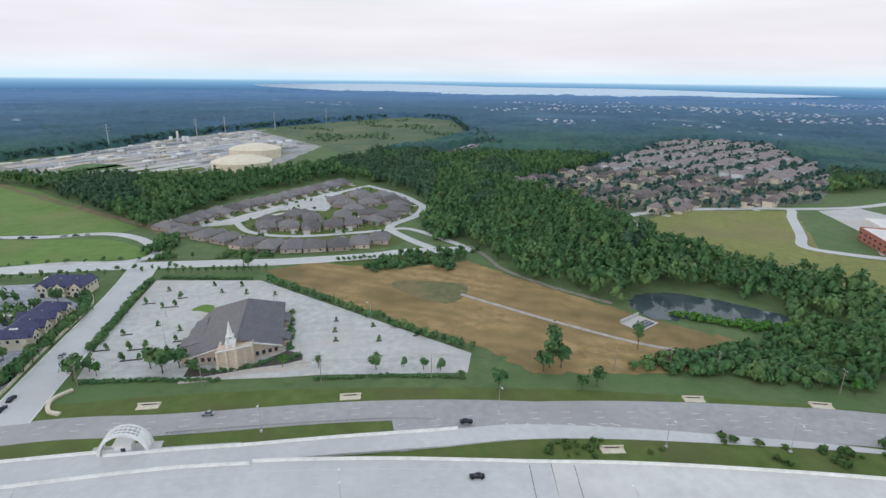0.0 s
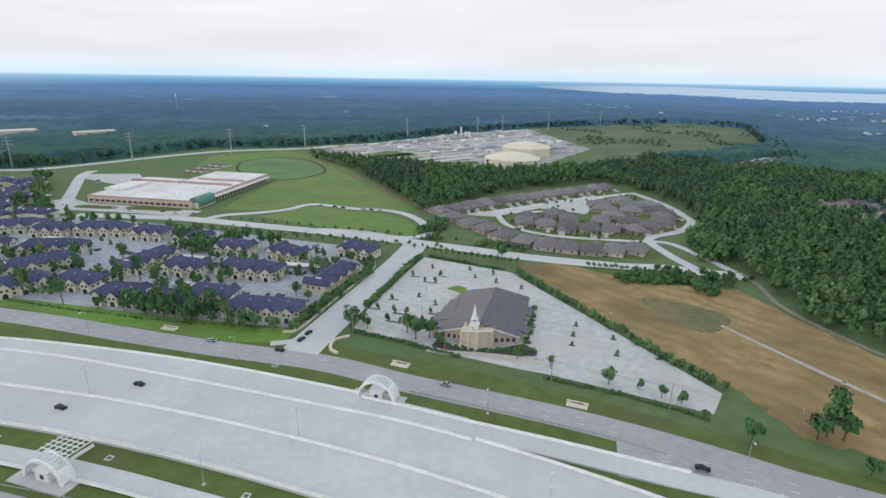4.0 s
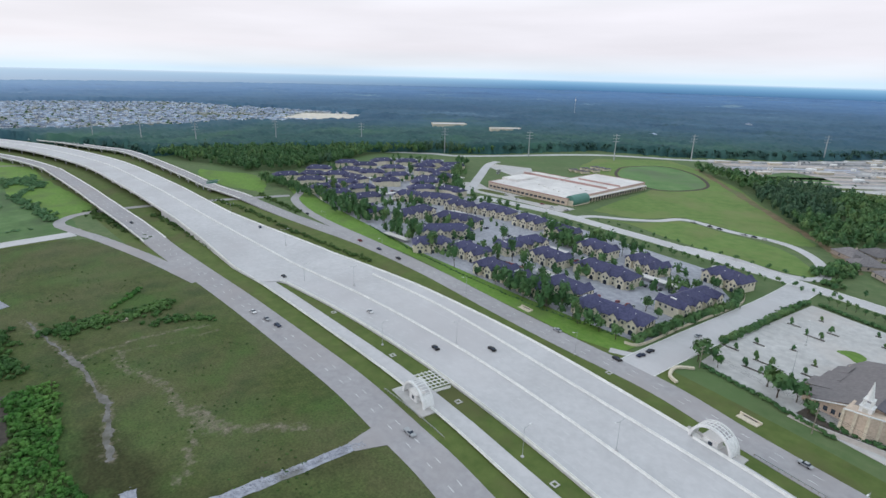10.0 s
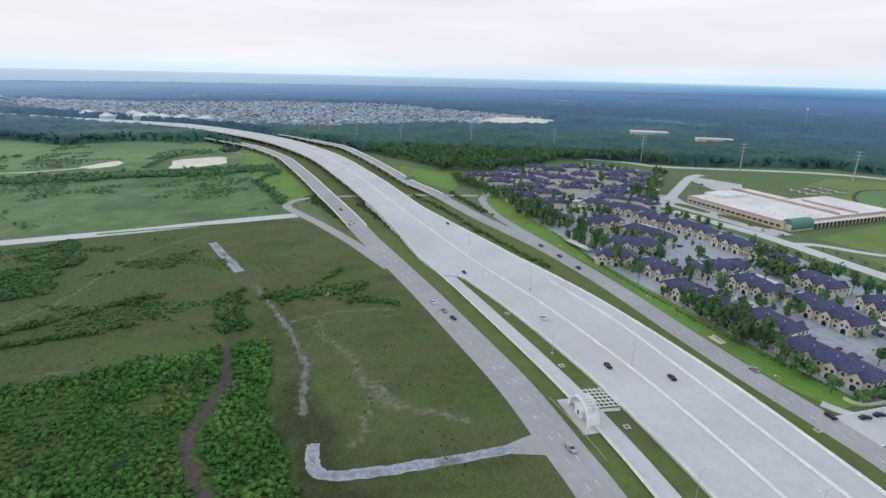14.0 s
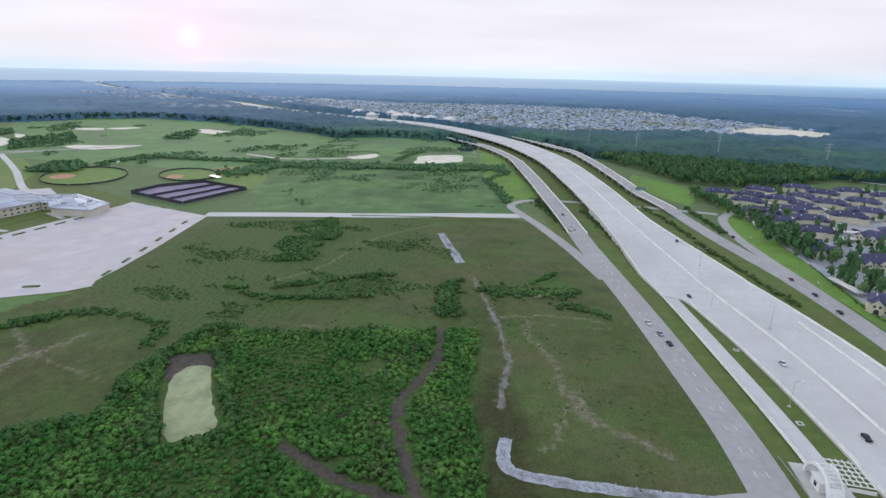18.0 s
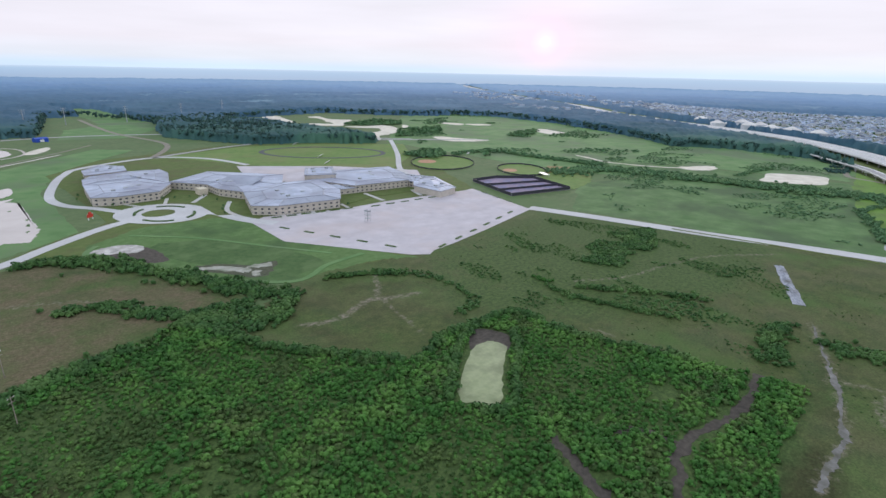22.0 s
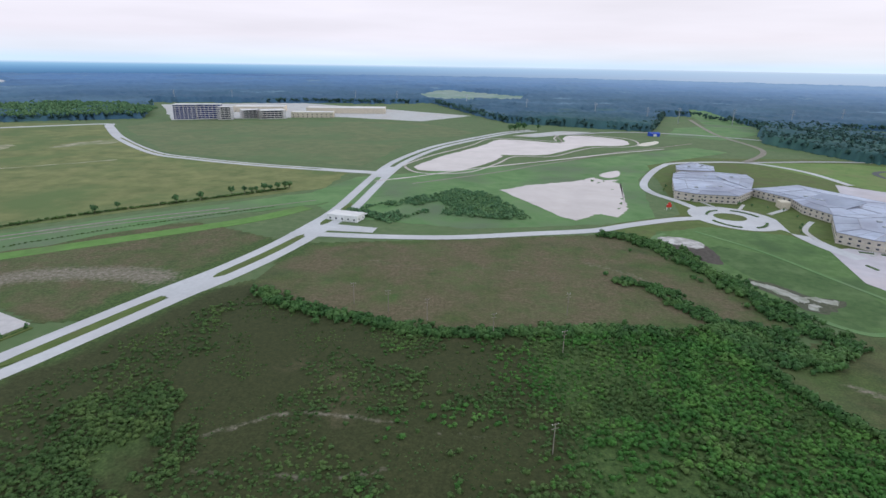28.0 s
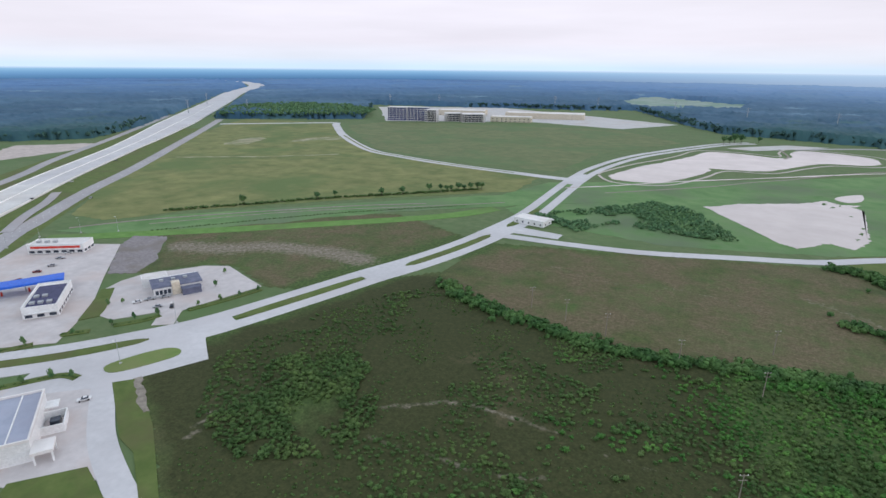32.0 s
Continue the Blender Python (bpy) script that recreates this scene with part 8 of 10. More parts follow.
# ---------------------------------------------------------------- long white-roofed building
def oblong(name, label, cat, corner, w, d, h, turn, wall, roof, band_h=0.0, windows=0, wmesh=WIDEWIN, parapet=0.8, wl="", rl="", rows=(1.2,)):
    """A flat-roofed building: walls, parapet, roof deck and rows of windows on all sides."""
    e = thing(name, label, cat, (*corner, 0.15), turn)
    part("wall", boxes((0, w, 0, d, 0, h)), wall, e, wl)
    part("roof", boxes((0.4, w - 0.4, 0.4, d - 0.4, h - 0.3, h + 0.12)), roof, e, rl)
    bm = boxes((-0.1, w + 0.1, -0.1, 0.35, h, h + parapet), (-0.1, w + 0.1, d - 0.35, d + 0.1, h, h + parapet), (-0.1, 0.35, 0.35, d - 0.35, h, h + parapet), (w - 0.35, w + 0.1, 0.35, d - 0.35, h, h + parapet))
    part("parapet", bm, wall, e)
    if windows:
        for z in rows:
            for k in range(int(w // windows)):
                x = (k + 0.5) * w / int(w // windows)
                piece("window", wmesh, e, (x, 0, z))
                piece("window", wmesh, e, (x, d, z))
            for k in range(int(d // windows)):
                y = (k + 0.5) * d / int(d // windows)
                piece("window", wmesh, e, (0, y, z), 90)
                piece("window", wmesh, e, (w, y, z), 90)
    return e


def hall():
    e = thing("school_hall", "wide low building with a pale flat roof and a shaded arcade", "school", (-451, 394, 0.15), 5)
    for name, x0, x1, y0, y1, h in (("main", 0, 108, 0, 74, 7.0), ("rear", 42, 108, 74, 145, 7.4), ("west", -14, 42, 74, 98, 6.4)):
        part(name + "_wall", boxes((x0, x1, y0 + 0.02, y1, 0, h)), M["tanbrick"], e, "tan brick walls")
        part(name + "_roof", boxes((x0 + 0.5, x1 - 0.5, y0 + 0.5, y1 - 0.5, h - 0.2, h + 0.15)), M["membrane"], e, "pale pinkish membrane roof")
        for a in ((x0 - 0.2, x1 + 0.2, y0 - 0.2, y0 + 0.4), (x0 - 0.2, x1 + 0.2, y1 - 0.4, y1 + 0.2), (x0 - 0.2, x0 + 0.4, y0 + 0.4, y1 - 0.4), (x1 - 0.4, x1 + 0.2, y0 + 0.4, y1 - 0.4)):
            part("coping", boxes((*a, h - 0.6, h + 0.5)), M["coping"], e, "rose-brown coping")
    part("upper_block", boxes((-2, 20, 24, 62, 7.0, 9.4)), M["membrane"], e, "low pale upper block")
    part("ridge_wall", boxes((-12, 104, 73.3, 74.3, 7.0, 9.2)), M["coping"], e, "rose-brown raised roof wall")
    part("ridge_wall", boxes((52, 106, 95, 96, 7.4, 9.2)), M["coping"], e, "rose-brown raised roof wall")
    # arcade along the eastern side, its shade painted as a dark sheet, and window band along the front
    part("arcade_roof", boxes((108.2, 113, 20, 140, 4.6, 5.2)), M["membrane"], e, "pale arcade roof")
    part("arcade_shade", boxes((108.02, 108.3, 20, 140, 0.3, 4.4)), M["glass"], e, "dark sheet standing in for the arcade's shade")
    for k in range(25):
        part("arcade_post", boxes((112.2, 112.9, 20 + 4.98 * k, 20.7 + 4.98 * k, 0, 4.6)), M["stone"], e)
    for k in range(18):
        piece("window", WIDEWIN, e, (4 + 5.8 * k, 0, 1.8), 0, (1.35, 1, 1.3))
    for k in range(13):
        piece("window", WIDEWIN, e, (0, 5 + 6.4 * k, 1.8), 90)
    bm = bmesh.new()
    tube_bm(bm, (109, 2, 4.4), (109, 28, 4.4), 5.6, n=16)
    part("entrance_roof", bm, M["teal"], e, "curved green metal entrance roof")
    part("entrance", boxes((105, 113.5, 1.5, 28.5, 0, 5.4)), M["stone"], e, "pale entrance pavilion")
    for k in range(14):
        x, y = 14 + (k * 31) % 84, 8 + (k * 23) % 72
        part("roof_unit", boxes((x, x + 2.2, y, y + 1.8, 7.1, 8.2)), M["membrane"], e, "pale rooftop unit")


hall()
for k in range(9):
    e = thing("classroom_hut", "low grey portable classroom", "hut", (-478 + (k % 3) * 10, 566 + (k // 3) * 22, 0.15), 70, "portable classrooms")
    part("wall", boxes((-5, 5, -3, 3, 0.3, 3.0)), M["stone"], e)
    bm = bmesh.new()
    hip_bm(bm, -5, 5, -3, 3, 3.0, 0.9, 0.4, hip=0.2)
    part("roof", bm, M["darkshadeshingle"], e, "dark low roof")
    part("door", boxes((-0.5, 0.5, -3.06, -2.98, 0.3, 2.4)), M["shutter"], e)
road("oval_path", [(-466, 668), (-442, 718), (-378, 693), (-322, 620), (-344, 556), (-420, 586), (-460, 640), (-466, 668)], 4.0, 0.24, M["mud"], "dark running path round the oval lawn")


# ---------------------------------------------------------------- school
def school():
    e = thing("school", "large tan brick school with pale blue metal roofs", "school", (0, 0, 0.15))

    def block(name, pts, h, rise, inset, storeys=2, roof="metalroof"):
        p = np.array(pts, float)
        n, c = len(p), p.mean(0)
        bm = bmesh.new()
        lo = [bm.verts.new((x, y, 0)) for x, y in p]
        hi = [bm.verts.new((x, y, h)) for x, y in p]
        for i in range(n):
            j = (i + 1) % n
            bm.faces.new((lo[i], lo[j], hi[j], hi[i]))
        part(name + "_wall", bm, M["schoolwall"], e, "tan brick walls")
        d = p - c
        ln = np.linalg.norm(d, axis=1)[:, None]
        out = c + d * (1 + 0.9 / ln)
        inn = c + d * (1 - inset)
        bm = bmesh.new()
        a = [bm.verts.new((x, y, h)) for x, y in out]
        a2 = [bm.verts.new((x, y, h + 0.5)) for x, y in out]
        b = [bm.verts.new((x, y, h + rise)) for x, y in inn]
        bm.faces.new(b)
        for i in range(n):
            j = (i + 1) % n
            bm.faces.new((a[i], a[j], a2[j], a2[i]))
            bm.faces.new((a2[i], a2[j], b[j], b[i]))
        # a raised inner hip with its own facets
        top = c + d * (1 - inset) * 0.62
        cap = bm.verts.new((*c, h + rise + 1.9))
        ringv = [bm.verts.new((x, y, h + rise + 0.02)) for x, y in top]
        for i in range(n):
            bm.faces.new((ringv[i], ringv[(i + 1) % n], cap))
        bmesh.ops.split_edges(bm, edges=bm.edges)
        part(name + "_roof", bm, M[roof], e, "pale blue-grey metal roof")
        bm = bmesh.new()
        for i in range(n):
            j = (i + 1) % n
            tube_bm(bm, (*out[i], h + 0.55), (*inn[i], h + rise + 0.05), 0.35, n=4)
            tube_bm(bm, (*inn[i], h + rise + 0.05), (*inn[j], h + rise + 0.05), 0.3, n=4)
            tube_bm(bm, (*out[i], h + 0.3), (*out[j], h + 0.3), 0.3, n=4)
            m0, m1 = (out[i] + out[j]) / 2, (inn[i] + inn[j]) / 2
            tube_bm(bm, (*m0, h + 0.52), (*m1, h + rise + 0.03), 0.15, n=4)
        part(name + "_trim", bm, M["roofseam"], e, "grey ridge and eave trim")
        units = np.random.RandomState(len(name) + n)
        for k in range(4):
            ux, uy = c + d[k % n] * (1 - inset) * units.uniform(0.2, 0.7)
            part("roof_unit", boxes((ux - 1.6, ux + 1.6, uy - 1.2, uy + 1.2, h + rise, h + rise + 1.3)), M["steel"], e, "grey rooftop unit")
        for i in range(n):
            q, r = p[i], p[(i + 1) % n]
            t = (r - q) / np.linalg.norm(r - q)
            nn = np.array([t[1], -t[0]])
            if (q + r - 2 * c) @ nn < 0:
                nn = -nn
            ang = math.degrees(math.atan2(t[1], t[0]))
            L = np.linalg.norm(r - q)
            for k in range(int(L // 5.0)):
                at = q + t * (k + 0.5) * L / int(L // 5.0) + nn * 0.03
                for z in (1.2, 4.6)[:storeys]:
                    piece("window", WIDEWIN, e, (*at, z), ang, (0.62, 1, 0.85))
            # pale string courses between the storeys and under the eave
            for z in (3.5, h - 0.55)[0 if storeys > 1 else 1:]:
                bm = bmesh.new()
                k = [bm.verts.new((*(g + nn * 0.05), w)) for g, w in ((q, z), (r, z), (r, z + 0.5), (q, z + 0.5))]
                k2 = [bm.verts.new((*(g - nn * 0.1), w)) for g, w in ((q, z), (r, z), (r, z + 0.5), (q, z + 0.5))]
                bm.faces.new(k)
                for u in range(4):
                    bm.faces.new((k[u], k[(u + 1) % 4], k2[(u + 1) % 4], k2[u]))
                part("string_course", bm, M["stone"], e, "pale stone string course")
        return c

    block("west_wing", [(-138, -532), (-155, -522), (-190, -521), (-213, -551), (-200, -592), (-150, -596)], 7.4, 1.6, 0.35)
    block("west_wing_rear", [(-151, -597), (-201, -593), (-213, -556), (-234, -610), (-236, -636), (-207, -644), (-170, -640), (-158, -625)], 7.0, 1.3, 0.3)
    block("west_wing_tip", [(-166, -646), (-206, -648), (-214, -680), (-196, -704), (-172, -676)], 7.6, 1.5, 0.35)
    block("entry_hall", [(-216, -560), (-238, -524), (-236, -498), (-246, -470), (-290, -475), (-320, -520), (-270, -590)], 6.8, 1.6, 0.4)
    block("centre_wing", [(-243, -462), (-222, -412), (-238, -396), (-291, -382), (-315, -414), (-330, -470), (-290, -478)], 7.8, 1.9, 0.35)
    block("link", [(-312, -428), (-340, -419), (-345, -450), (-320, -455)], 5.0, 0.5, 0.2, 1)
    block("east_wing", [(-340, -420), (-400, -405), (-424, -436), (-440, -480), (-350, -510), (-325, -480)], 7.2, 1.4, 0.3)
    block("gym", [(-387, -383), (-386, -346), (-412, -349), (-438, -402), (-424, -420)], 6.2, 1.2, 0.3, 0)
    block("east_row", [(-400, -404), (-425, -437), (-438, -402), (-412, -388)], 6.0, 0.9, 0.25, 2)
    block("auditorium", [(-320, -478), (-345, -512), (-372, -500), (-348, -462)], 12.0, 0.8, 0.15, 0)
    bm = bmesh.new()
    v = [bm.verts.new(q) for q in ((-244, -520, 7.6), (-262, -486, 7.6), (-285, -498, 12.0), (-266, -532, 12.0), (-244, -520, 8.0), (-262, -486, 8.0), (-285, -498, 12.4), (-266, -532, 12.4))]
    for f in ((0, 1, 2, 3), (4, 5, 6, 7), (0, 1, 5, 4), (1, 2, 6, 5), (2, 3, 7, 6), (3, 0, 4, 7)):
        bm.faces.new([v[i] for i in f])
    part("skylight_roof", bm, M["metalroof"], e, "bluish tilted roof over the entrance")
    part("portico", boxes((-232, -224, -522, -512, 0, 6.0)), M["stone"], e, "pale square entrance portico")
    return e


school()
for pts, lab in (([(-345, -415), (-402, -401), (-392, -386), (-350, -392)], "grass court beside the school"), ([(-300, -402), (-345, -412), (-340, -394), (-302, -388)], "grass court beside the school"), ([(-205, -470), (-232, -462), (-222, -418), (-200, -430)], "lawn before the school")):
    sheet("school_court", pts, 0.36, M["verge"], lab, "lawn", curved=False)
for pts, w in (([(-246, -402), (-232, -384)], 3), ([(-268, -396), (-262, -378)], 3), ([(-345, -412), (-338, -376)], 4), ([(-392, -392), (-380, -366)], 4), ([(-300, -392), (-296, -376)], 3), ([(-232, -470), (-214, -440), (-212, -412)], 4), ([(-196, -520), (-186, -500)], 3), ([(-160, -522), (-166, -506)], 3), ([(-228, -510), (-206, -488)], 4)):
    q = strip("school_walk", pts, w, 0.4, M["lot"], 0.3)
    tagged(q, "pale concrete walk to the school doors", "path", kind="structure")
# planted islands of the parking lot
rs = np.random.RandomState(4)
for (x0, y0), (x1, y1), n in (((-215, -370), (-250, -256), 5), ((-262, -240), (-400, -266), 6), ((-225, -392), (-300, -372), 6), ((-310, -366), (-405, -348), 6), ((-420, -280), (-440, -340), 3)):
    for k in range(n):
        t = (k + 0.5) / n
        a = math.degrees(math.atan2(y1 - y0, x1 - x0))
        x, y = x0 + (x1 - x0) * t, y0 + (y1 - y0) * t
        cx, cy = x + (-(y1 - y0)) * 0.02, y
        e = thing("parking_island", "narrow planted island in the parking lot", "planting", (x, y, 0.2), a, "parking lot islands")
        part("kerb", boxes((-4.5, 4.5, -1.2, 1.2, 0, 0.2)), M["barrier"], e)
        part("planting", boxes((-4.3, 4.3, -1.0, 1.0, 0.2, 0.7)), M["drybush"], e, "low dark shrubs")
for k, (r0, a0, a1) in enumerate(((22, 200, 260), (22, 290, 340), (22, 20, 80), (22, 110, 160))):
    pts = [(-172 + r0 * math.cos(radians(a)), -466 + 1.25 * r0 * math.sin(radians(a))) for a in np.linspace(a0, a1, 5)]
    strip("circle_hedge", pts, 2.2, 0.9, M["drybush"], 0.8)
for ob in [o for o in bpy.data.objects if o.name.startswith("circle_hedge")]:
    tagged(ob, "low dark hedge round the turning circle", "hedge")
e = thing("marching_tower", "tall steel viewing tower in the school lot", "tower", (-278, -329, 0.2))
bm = bmesh.new()
for x in (-1.5, 1.5):
    for y in (-1.5, 1.5):
        tube_bm(bm, (x, y, 0), (x, y, 8.5), 0.12)
part("frame", bm, M["steel"], e)
for z in (2.8, 5.6, 8.4):
    part("deck", boxes((-1.9, 1.9, -1.9, 1.9, z, z + 0.2)), M["steel"], e)
part("rail", boxes((-1.9, 1.9, -1.95, -1.85, 8.6, 9.6), (-1.9, 1.9, 1.85, 1.95, 8.6, 9.6)), M["steel"], e)


# sports grounds
def ring(cx, cy, a, b, turn, n=24):
    c, s = math.cos(radians(turn)), math.sin(radians(turn))
    return [(cx + c * a * math.cos(t) - s * b * math.sin(t), cy + s * a * math.cos(t) + c * b * math.sin(t)) for t in np.arange(n) * math.tau / n]


def fence_line(name, pts, h, label, closed=True, n=1):
    """A screened fence with posts along straight stretches."""
    e = thing(name, label, "fence")
    q = list(pts) + (list(pts[:1]) if closed else [])
    for (x0, y0), (x1, y1) in zip(q[:-1], q[1:]):
        long, turn = math.hypot(x1 - x0, y1 - y0), math.degrees(math.atan2(y1 - y0, x1 - x0))
        w = part("screen", boxes((0, long, -0.06, 0.06, 0.1, h)), M["fence"], e)
        w.matrix_basis = pose(x0, y0, 0.2, 0, 0, turn)
        w = part("post", boxes((-0.12, 0.12, -0.12, 0.12, 0, h + 0.2)), M["steel"], e)
        w.matrix_basis = pose(x0, y0, 0.2, 0, 0, turn)


for cx, cy, a, b, turn, ix, iy, lab in ((-547, -487, 58, 42, 40, -538, -508, "large baseball ground"), (-582, -382, 42, 30, 45, -568, -390, "small softball ground")):
    sheet("ball_field", ring(cx, cy, a, b, turn), 0.2, M["sportfield"], "grass of the " + lab, "field")
    sheet("infield", ring(ix, iy, a * 0.26, b * 0.3, turn), 0.27, M["redclay"], "orange clay infield of the " + lab, "field")
    fence_line("ball_fence", ring(cx, cy, a + 1, b + 1, turn, 18), 1.7, "dark screened fence round the " + lab)
COURT = [(-476, -377), (-511, -370), (-543, -339), (-519, -277), (-445, -302)]
sheet("tennis_courts", COURT, 0.26, M["court"], "purple tennis courts with dark screens", "sports court", curved=False)
fence_line("court_fence", COURT, 3.2, "dark screened fence round the courts")
for t in (0.33, 0.67):
    p0, p1 = (-476 + 31 * t, -377 + 75 * t), (-543 + 24 * t, -339 + 62 * t)
    fence_line("court_screen", [p0, p1], 2.4, "dark fence screen between courts", False)
for t in (0.1, 0.3, 0.5, 0.7, 0.9):
    for u in (0.18, 0.5, 0.82):
        x, y = -476 + 31 * t + (-67 - 7 * t) * u, -377 + 75 * t + (38 - 13 * t) * u
        sheet("court_surface", [(x + dx * 0.94 - dy * 0.35, y + dx * 0.35 + dy * 0.94) for dx, dy in ((-8, -4), (8, -4), (8, 4), (-8, 4))], 0.31, M["courtblue"], "blue-grey playing surface of a court", "sports court", curved=False)
sheet("side_lawn", [(-626, -365), (-636, -310), (-572, -281), (-523, -274), (-546, -335), (-590, -345)], 0.17, M["sportfield"], "dry mown lawn beside the courts", "lawn", 1.0, curved=False)
tc = lift(np.array(ring(-482, -668, 90, 54, 132, 40) + ring(-482, -668, 90, 54, 132, 40)[:1]), 0.26)
tagged(band("running_track", sideways(tc, 3.5), sideways(tc, -3.5), M["fence"], 0.3), "dark oval running track", "running track", kind="structure")
road("field_lane", [(-660, -712), (-560, -590), (-470, -490), (-445, -440)], 7.0, 0.28, M["concrete"], "pale lane beside the athletic field")
road("field_lane_south", [(-280, -770), (-470, -812), (-662, -716), (-800, -600)], 8.0, 0.27, M["frontage"], "grey lane behind the athletic field")
for k, (x, y) in enumerate(((-455, -640), (-430, -590), (-640, -520), (-500, -770))):
    e = thing("bleacher", "low steel bleacher stand", "bleacher", (x, y, 0.2), 40, "bleachers")
    for r in range(4):
        part("bench", boxes((-12, 12, r * 0.9, r * 0.9 + 0.5, r * 0.45 + 0.2, r * 0.45 + 0.5)), M["membrane"], e)
bm = boxes((-9, 9, -3, 3, 3.0, 3.3))
e = thing("court_shelter", "white flat shelter beside the courts", "shelter", (-565, -338, 0.2), 60)
part("roof", bm, M["white"], e)
for x in (-8, 8):
    for y in (-2.4, 2.4):
        part("post", boxes((x - 0.12, x + 0.12, y - 0.12, y + 0.12, 0, 3.0)), M["steel"], e)


# ---------------------------------------------------------------- water works
def tank(x, y, r, h):
    e = thing("storage_tank", "huge cream steel water tank with a domed roof", "tank", (x, y, 0.1), 0, "water tanks")
    bm = bmesh.new()
    tube_bm(bm, (0, 0, 0), (0, 0, h), r, r, 56)
    part("shell", bm, M["tank"], e)
    bm = bmesh.new()
    prev = None
    for k in range(7):
        a = k / 6
        rr, z = (r + 0.5) * (1 - a) + 0.6 * a, h + 7.5 * (1 - (1 - a) ** 2) ** 1.0
        ringv = [bm.verts.new((rr * math.cos(t), rr * math.sin(t), z)) for t in np.arange(56) * math.tau / 56]
        if prev:
            for i in range(56):
                j = (i + 1) % 56
                bm.faces.new((prev[i], prev[j], ringv[j], ringv[i]))
        prev = ringv
    bm.faces.new(prev)
    part("dome", bm, M["tank"], e, "shallow cream dome", smooth=True)
    bm = bmesh.new()
    tube_bm(bm, (r + 0.3, 0, 0), (r + 0.3, 0, h + 1), 0.3)
    part("ladder", bm, M["steel"], e)


WORKS = [(-430, 840), (-380, 920), (-290, 1130), (-160, 1310), (-20, 1010), (-70, 950), (-160, 830), (-200, 760), (-330, 760)]
# long paved and gravelled strips between the works' rows
rs = np.random.RandomState(77)
for k in range(13):
    o = np.array((-418, 856)) + k * 27.0 * np.array((0.79, -0.61))
    t = np.arange(-60, 560, 8.0)
    line = o + t[:, None] * np.array((0.61, 0.79))
    ok = inside(WORKS, *line.T) & (np.hypot(line[:, 0] + 98, line[:, 1] - 880) > 60) & (np.hypot(line[:, 0] + 101, line[:, 1] - 748) > 60)
    if ok.sum() < 6:
        continue
    line = line[ok]
    cut_at = rs.randint(len(line) // 3, 2 * len(line) // 3)
    for a, b in ((line[0], line[cut_at - 1]), (line[cut_at], line[-1])):
        w = rs.uniform(4, 10) * np.array((0.79, -0.61))
        m = ("worksdark", "workspink", "metalroof", "workspink", "lot")[rs.randint(5)]
        sheet("works_pad", [tuple(a - w), tuple(b - w), tuple(b + w), tuple(a + w)], 0.12 + 0.004 * k, M[m], "long paved strip at the water works", "paving", curved=False)
tank(-101, 748, 38, 13.5)
tank(-98, 880, 38, 13.5)
rs = np.random.RandomState(21)
q = jitter_grid(-440, 0, 750, 1310, 31, 9)
q = q[inside(WORKS, *q.T)]
for k, (x, y) in enumerate(q):
    if math.hypot(x + 101, y - 748) < 50 or math.hypot(x + 98, y - 880) < 50 or inside([(-330, 742), (-330, 838), (-260, 830), (-176, 798), (-150, 760), (-190, 716)], np.array([x]), np.array([y]))[0]:
        continue
    t = rs.randint(5)
    a = 52 + rs.uniform(-4, 4)
    if t == 0:
        e = thing("process_tank", "low pale steel process tank at the works", "tank", (x, y, 0.1), a, "process tanks")
        bm = bmesh.new()
        r = rs.uniform(3, 7)
        tube_bm(bm, (0, 0, 0), (0, 0, rs.uniform(2, 3.2)), r, r, 14)
        part("shell", bm, M["white"], e)
    elif t == 1:
        e = thing("works_shed", "pale flat-roofed shed at the works", "shed", (x, y, 0.1), a, "works sheds")
        w, d, h = rs.uniform(4, 12), rs.uniform(3, 6), rs.uniform(2.0, 3.0)
        part("wall", boxes((-w, w, -d, d, 0, h)), M["stone"], e)
        part("roof", boxes((-w - 0.4, w + 0.4, -d - 0.4, d + 0.4, h, h + 0.4)), M["membrane"], e)
    elif t == 2:
        e = thing("pipe_rack", "grey steel pipe rack at the works", "pipework", (x, y, 0.1), a, "pipe racks")
        for i in range(4):
            bm = bmesh.new()
            tube_bm(bm, (-9, i * 1.2, 2.5), (9, i * 1.2, 2.5), 0.35)
            part("pipe", bm, M["pipe"], e)
        for i in (-8, 0, 8):
            part("frame", boxes((i - 0.2, i + 0.2, -0.6, 4.2, 0, 2.3)), M["steel"], e)
    elif t == 3:
        e = thing("settling_basin", "concrete settling basin with grey-blue water", "basin", (x, y, 0.1), a, "settling basins")
        part("wall", boxes((-10, 10, -5, -4.5, 0, 1.2), (-10, 10, 4.5, 5, 0, 1.2), (-10, -9.5, -4.5, 4.5, 0, 1.2), (9.5, 10, -4.5, 4.5, 0, 1.2)), M["concrete"], e)
        part("water", boxes((-9.5, 9.5, -4.5, 4.5, 0, 0.8)), M["metalroof"], e)
    else:
        e = thing("works_vessel", "pair of upright pale vessels at the works", "vessel", (x, y, 0.1), a, "process vessels")
        for i in (0, 4.5):
            bm = bmesh.new()
            tube_bm(bm, (i, 0, 0), (i, 0, 3.4), 1.7, 1.7, 10)
            tube_bm(bm, (i, 0, 3.4), (i, 0, 4.2), 1.7, 0.3, 10)
            part("vessel", bm, M["membrane"], e)
e = thing("works_stack", "tall pale stack above the works", "stack", (-262, 1118, 0))
bm = bmesh.new()
tube_bm(bm, (0, 0, 0), (0, 0, 19), 2.6, 1.8, 12)
